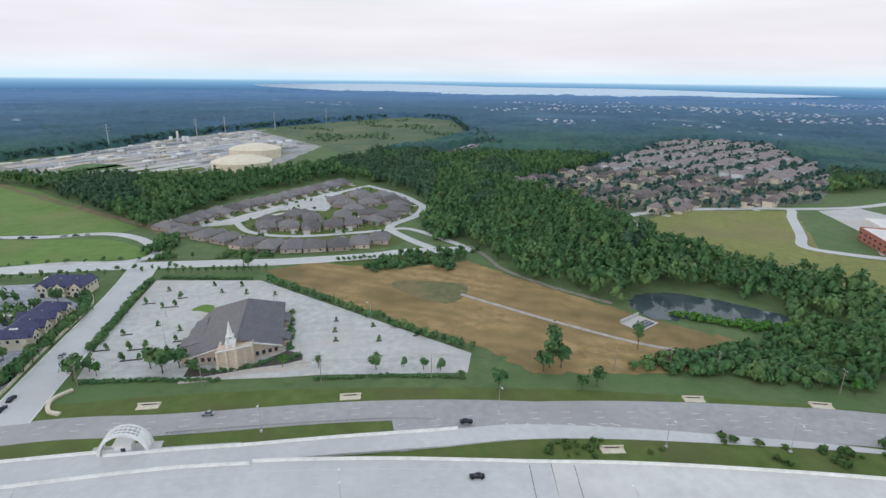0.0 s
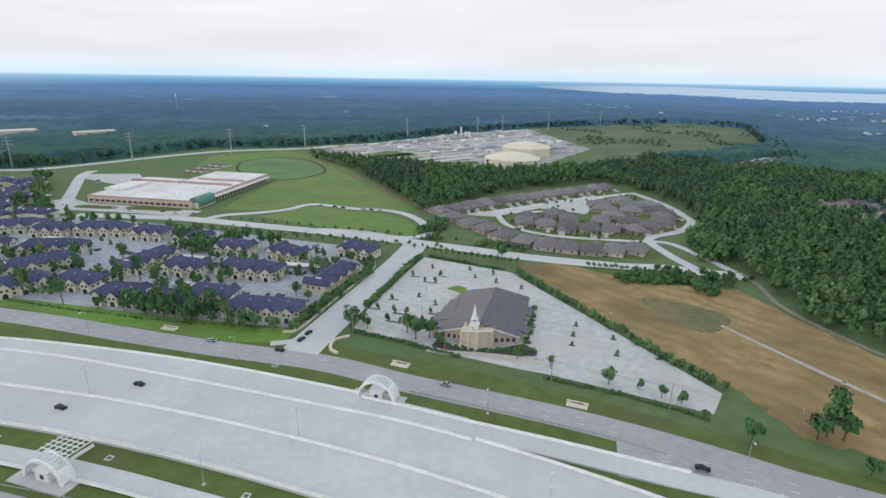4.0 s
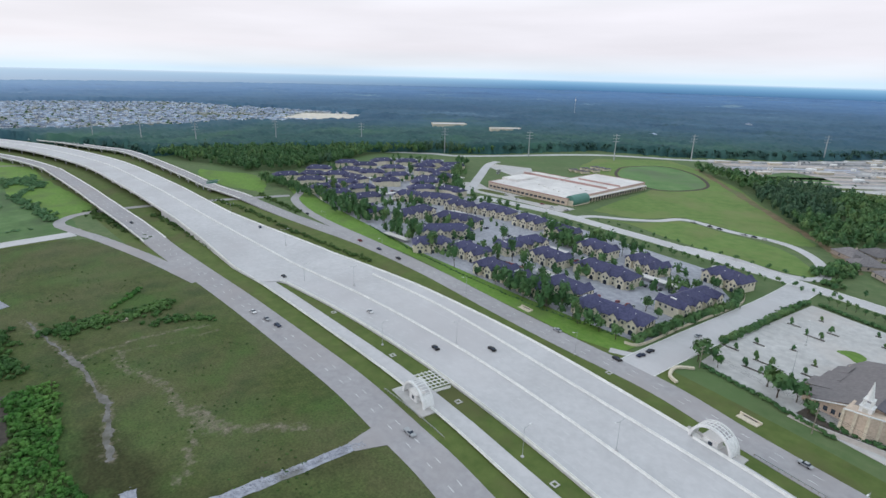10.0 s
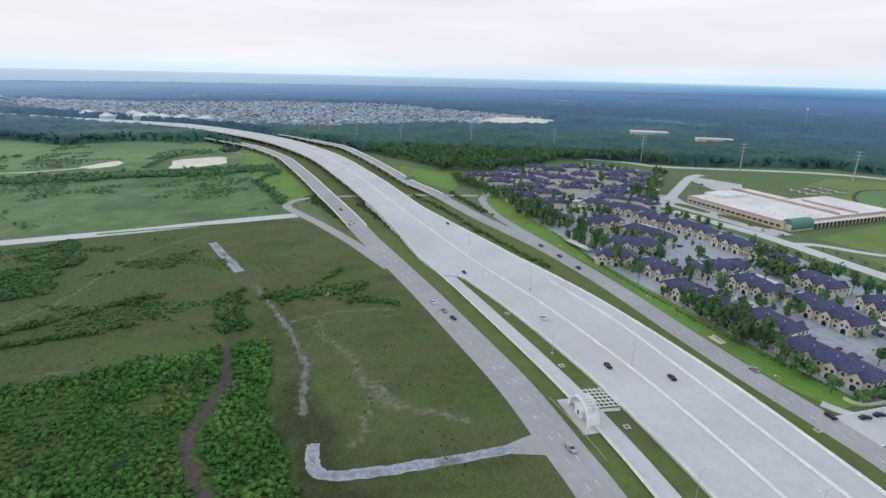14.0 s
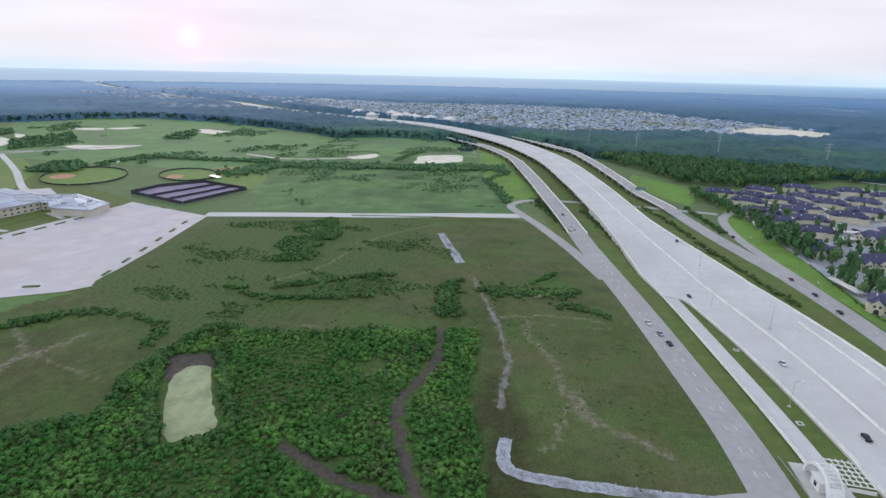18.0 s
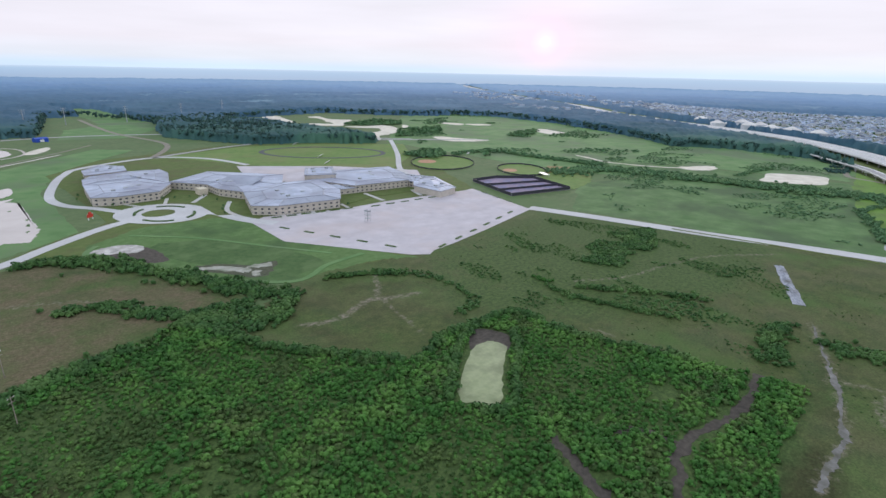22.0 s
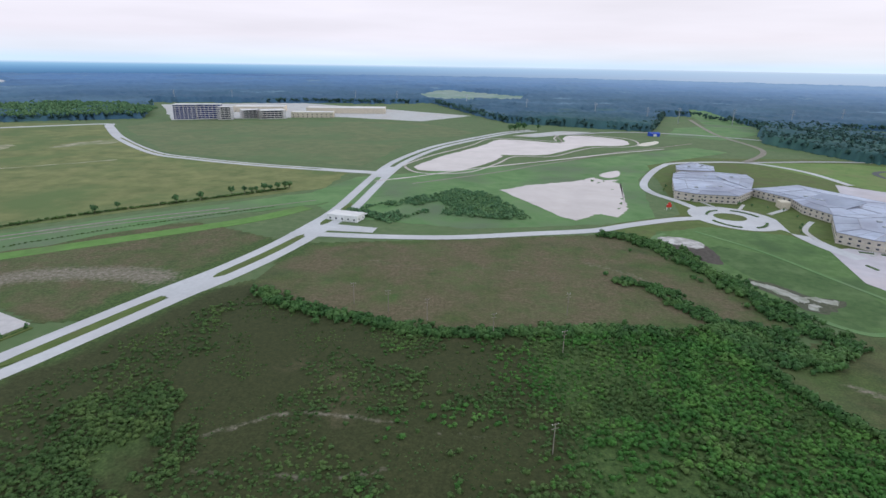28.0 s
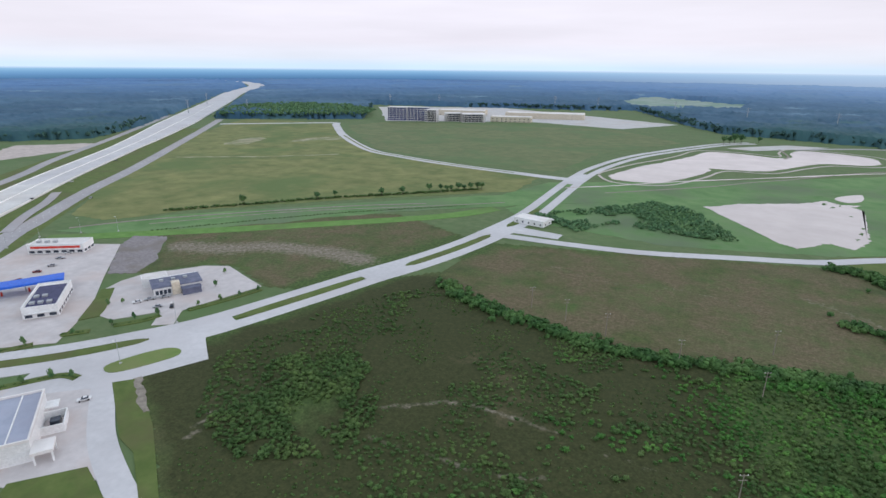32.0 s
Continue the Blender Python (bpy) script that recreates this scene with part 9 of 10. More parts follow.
part("shaft", bm, M["membrane"], e)
for i in (-12, 10, 17):
    bm = bmesh.new()
    tube_bm(bm, (i, 0, 0), (i, 0, 9), 3.0, 3.0, 12)
    part("silo", bm, M["white"], e, "white silo")
road("works_lane", [(-447, 850), (-380, 925), (-300, 1080), (-200, 1240), (-120, 1330)], 7.0, 0.2, M["concrete"], "pale lane along the works")
road("works_cross_lane", [(-270, 716), (-215, 760), (-160, 800), (-110, 960), (-60, 1040)], 6.0, 0.21, M["concrete"], "pale lane through the works")


# ---------------------------------------------------------------- brick building, offices, shops
rb = oblong("brick_school", "red brick building with a white roof", "building", (395, 291), 60, 48, 9.0, -28, M["redbrick"], M["membrane"], windows=7, rl="white membrane roof", rows=(1.5, 5.2))
part("white_wing", boxes((14, 46, 48.5, 78, 0, 11.0)), M["membrane"], rb, "tall white wing")
for k in range(6):
    part("roof_unit", boxes((8 + 8 * k, 11 + 8 * k, 20, 23, 9.1, 10.6)), M["steel"], rb, "grey rooftop unit")


def office(x, y, w, d, storeys, turn, frame_only=False):
    e = thing("office_block", "unfinished office block with bare concrete floors" if frame_only else "blue glass office block with pale floors", "office", (x, y, 0.1), turn, "office blocks")
    for k in range(storeys + 1):
        part("floor_slab", boxes((0, w, 0, d, k * 4.2, k * 4.2 + 0.9)), M["membrane"], e, "pale concrete floor")
    if not frame_only:
        part("glass_wall", boxes((0.6, w - 0.6, 0.6, d - 0.6, 0.9, storeys * 4.2)), M["office"], e, "blue curtain wall")
    else:
        # a dark box paints the shade inside the open floors
        part("core", boxes((6, w - 6, 6, d - 6, 0.9, storeys * 4.2)), M["glass"], e, "dark box standing in for shade between open floors")
    for k in range(int(w // 8) + 1):
        xx = min(w - 1.0, k * 8.0)
        for yy in (0.02, d - 0.92):
            part("column", boxes((xx, xx + 0.9, yy, yy + 0.9, 0, storeys * 4.2)), M["concrete"], e)
    return e


office(660, -1100, 48, 22, 7, 20)
office(706, -1084, 45, 30, 7, 22)
office(632, -1094, 30, 22, 6, 25, True)
office(556, -1168, 55, 46, 4, 34, True)
office(604, -1150, 40, 36, 4, 34, True)
oblong("warehouse", "long low pale warehouse", "warehouse", (452, -1216), 92, 40, 11.0, 16, M["stone"], M["membrane"], windows=10, rows=(1.0, 6.0))
oblong("warehouse", "long low pale warehouse with a white roof", "warehouse", (372, -1370), 190, 60, 12.0, 14, M["stone"], M["membrane"])
oblong("warehouse", "low pale warehouse with a white roof", "warehouse", (620, -1330), 120, 60, 12.0, 18, M["stone"], M["membrane"], windows=12)
oblong("forest_depot", "long white depot standing in the forest", "warehouse", (-1000, 700), 76, 34, 14.0, 62, M["stone"], M["membrane"])
oblong("forest_depot", "long white depot standing in the forest", "warehouse", (-870, 758), 66, 26, 13.5, 60, M["stone"], M["membrane"])
# pump house
ph = oblong("pump_house", "small white flat-roofed pump house", "building", (129, -402), 26, 14, 4.6, -8, M["white"], M["membrane"], windows=5, wmesh=WINDOW, parapet=0.3)
part("low_roof", boxes((-1, 27, -3, 0, 3.2, 3.5)), M["white"], ph)


def shop(name, label, x, y, w, d, h, turn, wall, roof, units=3):
    e = oblong(name, label, "shop", (x, y), w, d, h, turn, wall, roof, windows=4.5, wmesh=WIDEWIN, rows=(0.6,))
    for k in range(units):
        part("roof_unit", boxes((3 + 5 * k, 5.4 + 5 * k, d * 0.4, d * 0.4 + 2.0, h + 0.1, h + 1.4)), M["steel"], e, "grey rooftop unit")
    part("awning", boxes((1, w - 1, -1.6, -0.05, 3.0, 3.25)), wall, e, "awning over the shop front")
    return e


fs = shop("filling_shop", "white filling-station shop with a red band", 399, -154, 34, 14, 5.5, -143, M["white"], M["membrane"])
part("sign_band", boxes((2, 32, -0.16, -0.02, 3.6, 5.0), (-0.16, -0.02, 1, 11, 3.6, 5.0)), M["red"], fs, "red sign band")
part("rear_band", boxes((2, 32, 13.12, 13.2, 3.6, 5.0)), M["red"], fs, "red sign band")
e = thing("fuel_canopy", "blue-edged fuel canopy over the pumps", "canopy", (334, -117, 0.2), -118)
part("roof", boxes((-24, 24, -5.5, 5.5, 5.0, 6.0)), M["blueroof"], e, "blue canopy")
part("roof_top", boxes((-23.4, 23.4, -4.9, 4.9, 6.0, 6.12)), M["blueroof"], e, "dark blue canopy top")
for x in (-18, -6, 6, 18):
    part("post", boxes((x - 0.25, x + 0.25, -0.25, 0.25, 0, 5.0)), M["steel"], e)
    part("pump", boxes((x + 1.0, x + 1.8, -0.6, 0.6, 0, 2.0)), M["red"], e, "fuel pump")
cw = shop("car_wash", "white car-wash building with rooftop plant", 294, -104, 15, 34, 5.5, -127, M["white"], M["membrane"], 0)
part("roof_deck", boxes((1.2, 13.8, 1.5, 30.5, 5.62, 5.7)), M["slate"], cw, "dark bluish roof deck")
for k in range(5):
    part("roof_unit", boxes((2.5 + (k % 3) * 3.6, 4.6 + (k % 3) * 3.6, 4 + (k // 3) * 9, 6.5 + (k // 3) * 9, 5.7, 6.7)), M["steel"], cw, "grey rooftop unit")
rest = thing("restaurant", "small restaurant with a dark blue-grey roof and stone tower", "restaurant", (265, -153, 0.2), -118)
part("wall", boxes((0, 24, 0, 17, 0, 4.6)), M["white"], rest, "white rendered walls")
part("roof", boxes((-0.6, 24.6, -0.6, 15, 4.6, 5.0)), M["slateroof"], rest, "flat blue-grey roof")
part("kitchen", boxes((-4, 9, 17, 25, 0, 5.4)), M["white"], rest, "white kitchen block")
part("kitchen_roof", boxes((-3.6, 8.6, 17.4, 24.6, 5.4, 5.6)), M["membrane"], rest, "white flat roof")
part("tower", boxes((9, 13, -1.6, 2, 0, 7.0)), M["stone"], rest, "pale stone entrance tower")
part("low_wing", boxes((13.5, 23, -5, -0.6, 0, 3.4)), M["slateroof"], rest, "dark low wing")
part("low_wing_roof", boxes((13.2, 23.3, -5.4, -0.62, 3.4, 3.7)), M["slateroof"], rest, "blue-grey canopy roof")
for k in range(4):
    piece("window", WIDEWIN, rest, (1.6 + 2.0 * k, -0.02, 0.8), 0, (0.5, 1, 1.6))
for k in range(4):
    piece("window", WIDEWIN, rest, (-0.02, 2.5 + 3.6 * k, 0.8), 90, (0.8, 1, 1.4))
for k in range(3):
    part("roof_unit", boxes((4 + 6 * k, 6 + 6 * k, 8, 10, 5.0, 6.1)), M["steel"], rest, "grey rooftop unit")
ws = thing("white_shop", "large white-walled shop with a pale blue roof", "shop", (206, -73, 0.2), 57)
part("wall", boxes((0, 45, 0, 31, 0, 7.2)), M["white"], ws)
part("roof", boxes((0.5, 44.5, 0.5, 30.5, 7.0, 7.32)), M["metalroof"], ws, "pale blue-grey roof")
part("parapet", boxes((-0.2, 45.2, -0.2, 0.4, 7.2, 8.1), (-0.2, 45.2, 30.6, 31.2, 7.2, 8.1), (-0.2, 0.4, 0.4, 30.6, 7.2, 8.1), (44.6, 45.2, 0.4, 30.6, 7.2, 8.1)), M["membrane"], ws, "pale parapet")
part("roof_joint", boxes((6, 6.4, 0.5, 30.5, 7.32, 7.6)), M["white"], ws, "white roof rib")
part("yard_wall", boxes((-7, -6.6, 8, 18, 0, 3.2), (-6.6, 0, 8, 8.4, 0, 3.2), (-6.6, 0, 17.6, 18, 0, 3.2)), M["white"], ws, "white walled yard")
part("bin", boxes((-5, -2, 10, 13, 0, 1.8)), M["glass"], ws, "dark skip in the yard")
part("porch_roof", boxes((-6, 0, 27, 34, 3.6, 4.6)), M["membrane"], ws, "flat porch roof")
for x in (-5.8, -0.9):
    for y in (27.2, 33.2):
        part("porch_post", boxes((x, x + 0.5, y, y + 0.5, 0, 3.6)), M["white"], ws)
part("side_canopy", boxes((-4, 0, 1, 6, 3.0, 3.5)), M["white"], ws, "white side canopy")
for k in range(5):
    part("roof_unit", boxes((12 + 2.6 * k, 13.8 + 2.6 * k, 7 + (k % 2) * 4, 12 + (k % 2) * 4, 7.33, 8.5)), M["steel"], ws, "grey rooftop unit")
# ---------------------------------------------------------------- toll arches
def toll_arch(x, y, turn, span, truss):
    e = thing("toll_arch", "white steel toll arch with a booth and lattice canopy", "toll gantry", (x, y, 0.3), turn, "toll arches")
    n, h, d = 18, span * (0.47 if truss else 0.51), 4.2 if truss else 5.0

    def rib(name, yy, w, t, r=1.0):
        bm = bmesh.new()
        rows = []
        for k in range(n + 1):
            a = math.pi * k / n
            for q in (1.0, 1 - t / (span / 2)):
                rows.append([bm.verts.new((span / 2 * r * q * math.cos(a), yy + o, h * r * q * math.sin(a))) for o in (-w / 2, w / 2)])
        for k in range(n):
            a0, b0, a1, b1 = rows[2 * k], rows[2 * k + 1], rows[2 * k + 2], rows[2 * k + 3]
            for p in ((a0[0], a0[1], a1[1], a1[0]), (b0[0], b1[0], b1[1], b0[1]), (a0[0], a1[0], b1[0], b0[0]), (a0[1], b0[1], b1[1], a1[1])):
                bm.faces.new(p)
        part(name, bm, M["white"], e)

    rib("front_rib", -d / 2, 0.8, 0.9)
    rib("back_rib", d / 2, 0.5, 0.6)
    # solid flanks of the vault, low where the vault is an open lattice
    reach = 38 if truss else 46
    for s in (1, -1):
        bm = bmesh.new()
        rows = []
        for k in range(6):
            a = radians(4 + reach * k / 5)
            rows.append([bm.verts.new((s * (span / 2 - o) * math.cos(a), yy, (h - o) * math.sin(a))) for o in (0.2, 0.6) for yy in (-d / 2 + 0.4, d / 2 - 0.25)])
        for k in range(5):
            p, q = rows[k], rows[k + 1]
            for i, j in ((0, 1), (1, 3), (3, 2), (2, 0)):
                bm.faces.new((p[i], p[j], q[j], q[i]))
        bm.faces.new((rows[0][0], rows[0][1], rows[0][3], rows[0][2]))
        bm.faces.new((rows[-1][0], rows[-1][1], rows[-1][3], rows[-1][2]))
        part("flank", bm, M["white"], e, "white curved side wall")
    if not truss:
        rib("inner_rib", -d / 6, 0.3, 0.3)
        rib("inner_rib", d / 6, 0.3, 0.3)
    for a in range(46, 140, 11):
        c, s = math.cos(radians(a)), math.sin(radians(a))
        bm = bmesh.new()
        tube_bm(bm, ((span / 2 - 0.4) * c, -d / 2, (h - 0.4) * s), ((span / 2 - 0.4) * c, d / 2, (h - 0.4) * s), 0.16, n=5)
        part("purlin", bm, M["white"], e)
    part("booth", boxes((-2.6, 2.6, -2.4, 1.4, 0, 3.4)), M["white"], e, "white toll booth")
    part("booth_roof", boxes((-3.0, 3.0, -2.8, 1.8, 3.4, 3.75)), M["membrane"], e)
    part("booth_window", boxes((-0.6, 0.8, -2.48, -2.38, 0.9, 2.4)), M["glass"], e, "dark booth window")
    part("slab", boxes((-span / 2 - 3, span / 2 + 3, -d / 2 - 3.5, d / 2 + 0.4, -0.4, 0.12)), M["lot"], e, "concrete slab under the arch")
    if truss:
        for k in range(6):
            xx = -5.5 + 2.2 * k
            bm = bmesh.new()
            tube_bm(bm, (xx, d / 2 - 1.2, 6.9), (xx, d / 2 + truss + 0.9, 6.3), 0.2, n=5)
            part("truss_beam", bm, M["white"], e, "white truss beam over the lane")
        for k in range(5):
            yy = d / 2 + 1 + k * (truss - 1.2) / 4
            bm = bmesh.new()
            tube_bm(bm, (-6.0, yy, 6.9), (6.0, yy, 6.9), 0.18, n=5)
            part("truss_bar", bm, M["white"], e)
    return e


toll_arch(-149.2, 101.2, -2, 16.0, 8.4)
toll_arch(-68.9, 170.6, -2, 15.8, 0)
c = lift(smooth([(-149.7, 109.0), (-149.4, 112.0), (-148.8, 116.5)], 4), 0.1)
tagged(sweep("cross_barrier", c, JERSEY, M["barrier"]), "short pale barrier between the toll lane and the highway", "barrier")
for c in (smooth([(-162, 93.6), (-150, 94.6), (-132, 95.4), (-124, 95.4)], 4), smooth([(-58, 177), (-30, 175), (0, 172), (20, 169.5), (36, 166)], 6)):
    g = thing("guard_rail", "grey steel guard rail on posts", "guard rail")
    sweep("rail", lift(c, 0.75), [(-0.05, 0), (0.05, 0), (0.05, 0.32), (-0.05, 0.32)], M["steel"], g)
    d = np.r_[0, np.cumsum(np.hypot(*np.diff(c, axis=0).T))]
    pm = shared("post", boxes((-0.08, 0.08, -0.08, 0.08, 0, 0.8)), M["wood"])
    for a in np.arange(0, d[-1], 2.0):
        piece("post", pm, g, (np.interp(a, d, c[:, 0]), np.interp(a, d, c[:, 1]), 0.1))


# ---------------------------------------------------------------- vehicles
def car(colour, label, kind="car"):
    e = thing("car" if kind == "car" else "pickup_truck", label, "car" if kind == "car" else "pickup", group="vehicles")
    L, W = (2.35, 0.92) if kind == "car" else (2.9, 1.0)
    bm = bmesh.new()
    box_bm(bm, -L, L, -W, W, 0.35, 0.95)
    bmesh.ops.bevel(bm, geom=list(bm.edges), offset=0.14, segments=2, affect="EDGES")
    part("body", bm, CARPAINT[colour], e)
    bm = bmesh.new()
    a, b = (-1.55, 1.0) if kind == "car" else (-0.5, 1.4)
    v = [bm.verts.new(p) for p in ((a, -0.84, 0.93), (b, -0.84, 0.93), (b, 0.84, 0.93), (a, 0.84, 0.93), (a + 0.45, -0.68, 1.45), (b - 0.75, -0.68, 1.45), (b - 0.75, 0.68, 1.45), (a + 0.45, 0.68, 1.45))]
    for f in ((0, 1, 5, 4), (1, 2, 6, 5), (2, 3, 7, 6), (3, 0, 4, 7), (4, 5, 6, 7)):
        bm.faces.new([v[i] for i in f])
    part("glasshouse", bm, M["glass"], e, "dark glazed cabin")
    part("roof", boxes((a + 0.5, b - 0.8, -0.66, 0.66, 1.44, 1.5)), CARPAINT[colour], e)
    for x in (-1.45, 1.45):
        for y in (-W + 0.08, W - 0.08):
            bm = bmesh.new()
            tube_bm(bm, (x, y - 0.11, 0.33), (x, y + 0.11, 0.33), 0.33, n=10)
            part("wheel", bm, M["tyre"], e)
    return e


CARS = {k: car(k, "%s saloon car with dark windows" % k) for k in CARPAINT}
CARS["pickup"] = car("silver", "silver pickup truck with open bed", "pickup")
spots = [("black", -162, 150, 176), ("black", -177, 129, -2), ("white", -228, 123, -2), ("pickup", -133, 87, 2), ("black", -125, 192, 0), ("navy", -121, 204, 80), ("silver", -160, 191, 182), ("black", -295, 181, 178),
         ("navy", -320, 180, 178), ("red", -345, 178, 178), ("silver", -117, 245, 90), ("black", 42, 133, 170), ("silver", -46, 186, 174), ("black", 46, 161, -8), ("black", -121, 211, 85), ("black", -302, 104, 4),
         ("navy", -407, 124, -8), ("black", -472, 44, 12), ("silver", -250, 76, 10), ("navy", -240, 78, 10), ("white", -262, 73, 10), ("black", -440, 176, 176), ("white", 200, -82, 60), ("black", 560, -230, -50), ("white", 610, -290, -50), ("black", 700, -390, -50), ("silver", 520, -260, -52)]
used = set()
for k, x, y, a in spots:
    main = -400 < x < 60 and 117 < y < 158
    z = 1.02 if main else (0.95 if (k, x) in (("black", 46),) else 0.62 if x == -302 else 0.28)
    if x == -407:
        z = 3.5
    if x == -472:
        z = 2.9
    m = pose(x, y, z if x < 400 else 1.1, 0, 0, a)
    if k not in used:
        used.add(k)
        CARS[k].matrix_basis = m
    else:
        copy_thing(CARS[k], m)
# cars parked between the apartment blocks
rs = np.random.RandomState(17)
kinds = ["black", "white", "silver", "red", "navy", "pickup"]
for x, y, a, n in ((-205, 236, 14, 12), (-170, 245, 14, 11), (-245, 238, 8, 10), (-215, 285, 15, 10), (-165, 284, 20, 9), (-285, 285, 12, 9), (-330, 280, 12, 8), (-300, 215, 5, 8), (-385, 275, 10, 8), (-405, 232, 8, 8), (-480, 255, 8, 8), (-475, 292, 10, 8), (-540, 310, 12, 8), (-600, 330, 12, 8), (-610, 375, 15, 7), (-560, 350, 15, 7)):
    for k in range(n):
        if rs.rand() < 0.2:
            continue
        c, s = math.cos(radians(a)), math.sin(radians(a))
        copy_thing(CARS[kinds[rs.randint(6)]], pose(x + c * (k - n / 2) * 2.9, y + s * (k - n / 2) * 2.9, 0.2, 0, 0, a + 90))
for x, y, a in ((264, -150, 60), (260, -156, 60), (266, -144, 60), (246, -150, -40), (252, -146, 60), (345, -120, 40), (352, -128, 30), (362, -150, 45), (358, -140, 45), (340, -135, 40), (372, -160, 40), (378, -168, 45), (300, -85, 10), (306, -90, 10), (228, -48, 50), (238, -56, 50), (-330, 388, 20), (-345, 384, 20), (-360, 386, 20), (-390, 380, 90), (-410, 384, 90), (-520, 470, 50), (-530, 480, 50), (-512, 462, 50), (-225, 452, 0), (-216, 451, 0), (-196, 452, 0), (-188, 452, 4), (-180, 453, 4), (-240, 452, -10)):
    copy_thing(CARS[kinds[rs.randint(6)]], pose(x, y, 0.3, 0, 0, a))


# ---------------------------------------------------------------- trees that stand alone
def tree(label, crown_mesh, mat_name, r, h, trunk_h, lean=0.0):
    e = thing("tree", label, "tree", group="single trees")
    bm = bmesh.new()
    tube_bm(bm, (0, 0, -0.2), (lean, 0, trunk_h), 0.05 * r + 0.1, 0.04 * r, 7)
    for k in range(4):
        a = k * 1.7
        tube_bm(bm, (lean * 0.8, 0, trunk_h * 0.8), (lean + r * 0.5 * math.cos(a), r * 0.5 * math.sin(a), trunk_h + h * 0.25), 0.03 * r, 0.01 * r, 5)
    part("trunk", bm, M["trunk"], e)
    v, f = crown_mesh
    v = v * (r, r, h / 2 / max(1e-6, v[:, 2].max())) + (lean, 0, trunk_h + h * 0.42)
    obj("crown", v, f, M[mat_name], e)
    return e


TREES = dict(
    oak=tree("leafy green broadleaf tree", crown_template(61, 120, 0.24, 0.9, 8), "oak", 4.2, 8.0, 3.0),
    pine=tree("tall thin pine with a ragged crown", crown_template(62, 190, 0.19, 1.3, 11), "oak", 3.7, 11.5, 5.5, 0.4),
    small=tree("small young parking-lot tree", crown_template(63, 60, 0.32, 1.1, 5), "oak", 1.5, 3.6, 1.3),
    street=tree("round young street tree", crown_template(64, 80, 0.28, 1.0, 6), "oak", 2.3, 5.0, 1.8),
    light=tree("pale green young tree", crown_template(65, 80, 0.26, 1.0, 7), "bush", 2.6, 5.5, 2.2),
    bare=tree("thin half-bare tree with a grey crown", crown_template(66, 60, 0.15, 1.1, 9), "drybush", 2.6, 6.0, 2.0),
)
taken = set()


def plant(kind, x, y, z=0.2, s=1.0):
    rs = np.random.RandomState(int(abs(x * 7 + y * 13)) % 9999)
    k = s * rs.uniform(0.82, 1.2)
    m = pose(x, y, z, 0, 0, rs.uniform(0, 360))
    if kind not in taken:
        taken.add(kind)
        TREES[kind].matrix_basis = m
    else:
        q = copy_thing(TREES[kind], m)
        q.scale = (k, k, k * rs.uniform(0.9, 1.15))


def lot_island(x, y, long, wide, turn):
    e = thing("parking_island", "narrow kerbed island with dark mulch and shrubs", "planting", (x, y, 0.24), turn, "church lot islands")
    part("kerb", boxes((-long / 2, long / 2, -wide / 2, wide / 2, 0, 0.15)), M["barrier"], e)
    part("mulch", boxes((-long / 2 + 0.2, long / 2 - 0.2, -wide / 2 + 0.2, wide / 2 - 0.2, 0.1, 0.24)), M["mud"], e, "dark mulch")


for x, y, long in ((-86, 235, 10), (-86, 245, 10), (-102, 234, 7), (-102, 247, 8), (-84, 293, 10), (-96, 262, 6), (-70, 240, 8), (-72, 232, 7), (-70, 250, 6), (-96, 300, 7), (-80, 305, 6)):
    lot_island(x, y, long, 1.8, 2)
    for k, o in enumerate((-0.35, 0.3) if long > 7 else (-0.2,)):
        plant("small", x + long * o, y, 0.4, 0.85)
for x, y in ((-72, 262), (-60, 310), (-66, 322), (-46, 305), (-84, 270), (3, 258), (2, 246), (2, 236), (21, 248), (40, 234), (22, 232), (-90, 318), (-30, 300), (-50, 318)):
    e = thing("tree_bed", "small dark mulch bed round a young tree", "planting", (x, y, 0.24), 0, "tree beds")
    part("kerb", boxes((-1.5, 1.5, -0.9, 0.9, 0, 0.12)), M["barrier"], e)
    part("mulch", boxes((-1.4, 1.4, -0.8, 0.8, 0.08, 0.18)), M["mud"], e, "dark mulch")
    plant("small", x, y, 0.25, 0.62)
sheet("lot_lawn_island", [(-72, 287), (-67, 293), (-61, 290), (-62, 282), (-67, 285)], 0.42, M["lawn"], "small green island in the church lot", "lawn")
for x, y, k in ((-76, 226, 1.0), (-70, 221, 1.1), (-64, 224, 0.95), (-58, 219, 0.6)):
    plant("oak", x, y, 0.2, k)
plant("light", -21, 216)
plant("bare", -6, 212)
plant("oak", 18, 206, 0.2, 0.8)
for x, y, k, s in ((92, 193, "pine", 1.3), (95, 196, "pine", 1.2), (97, 192, "oak", 1.0), (65, 181, "oak", 0.9), (98, 174, "oak", 0.8), (105, 175, "oak", 0.75), (88, 190, "oak", 0.9), (139, 200, "pine", 0.9), (194, 154, "oak", 0.9), (204, 148, "light", 1.1), (-54, 358, "oak", 1.2), (-50, 350, "oak", 0.9), (30, 206, "small", 1.2), (45, 200, "small", 1.2), (38, 202, "street", 0.7), (52, 192, "street", 0.8), (-100, 228, "oak", 0.8), (-104, 222, "oak", 0.9), (-96, 224, "light", 0.9), (-106, 230, "oak", 0.7)):
    plant(k, x, y, 0.2, s)
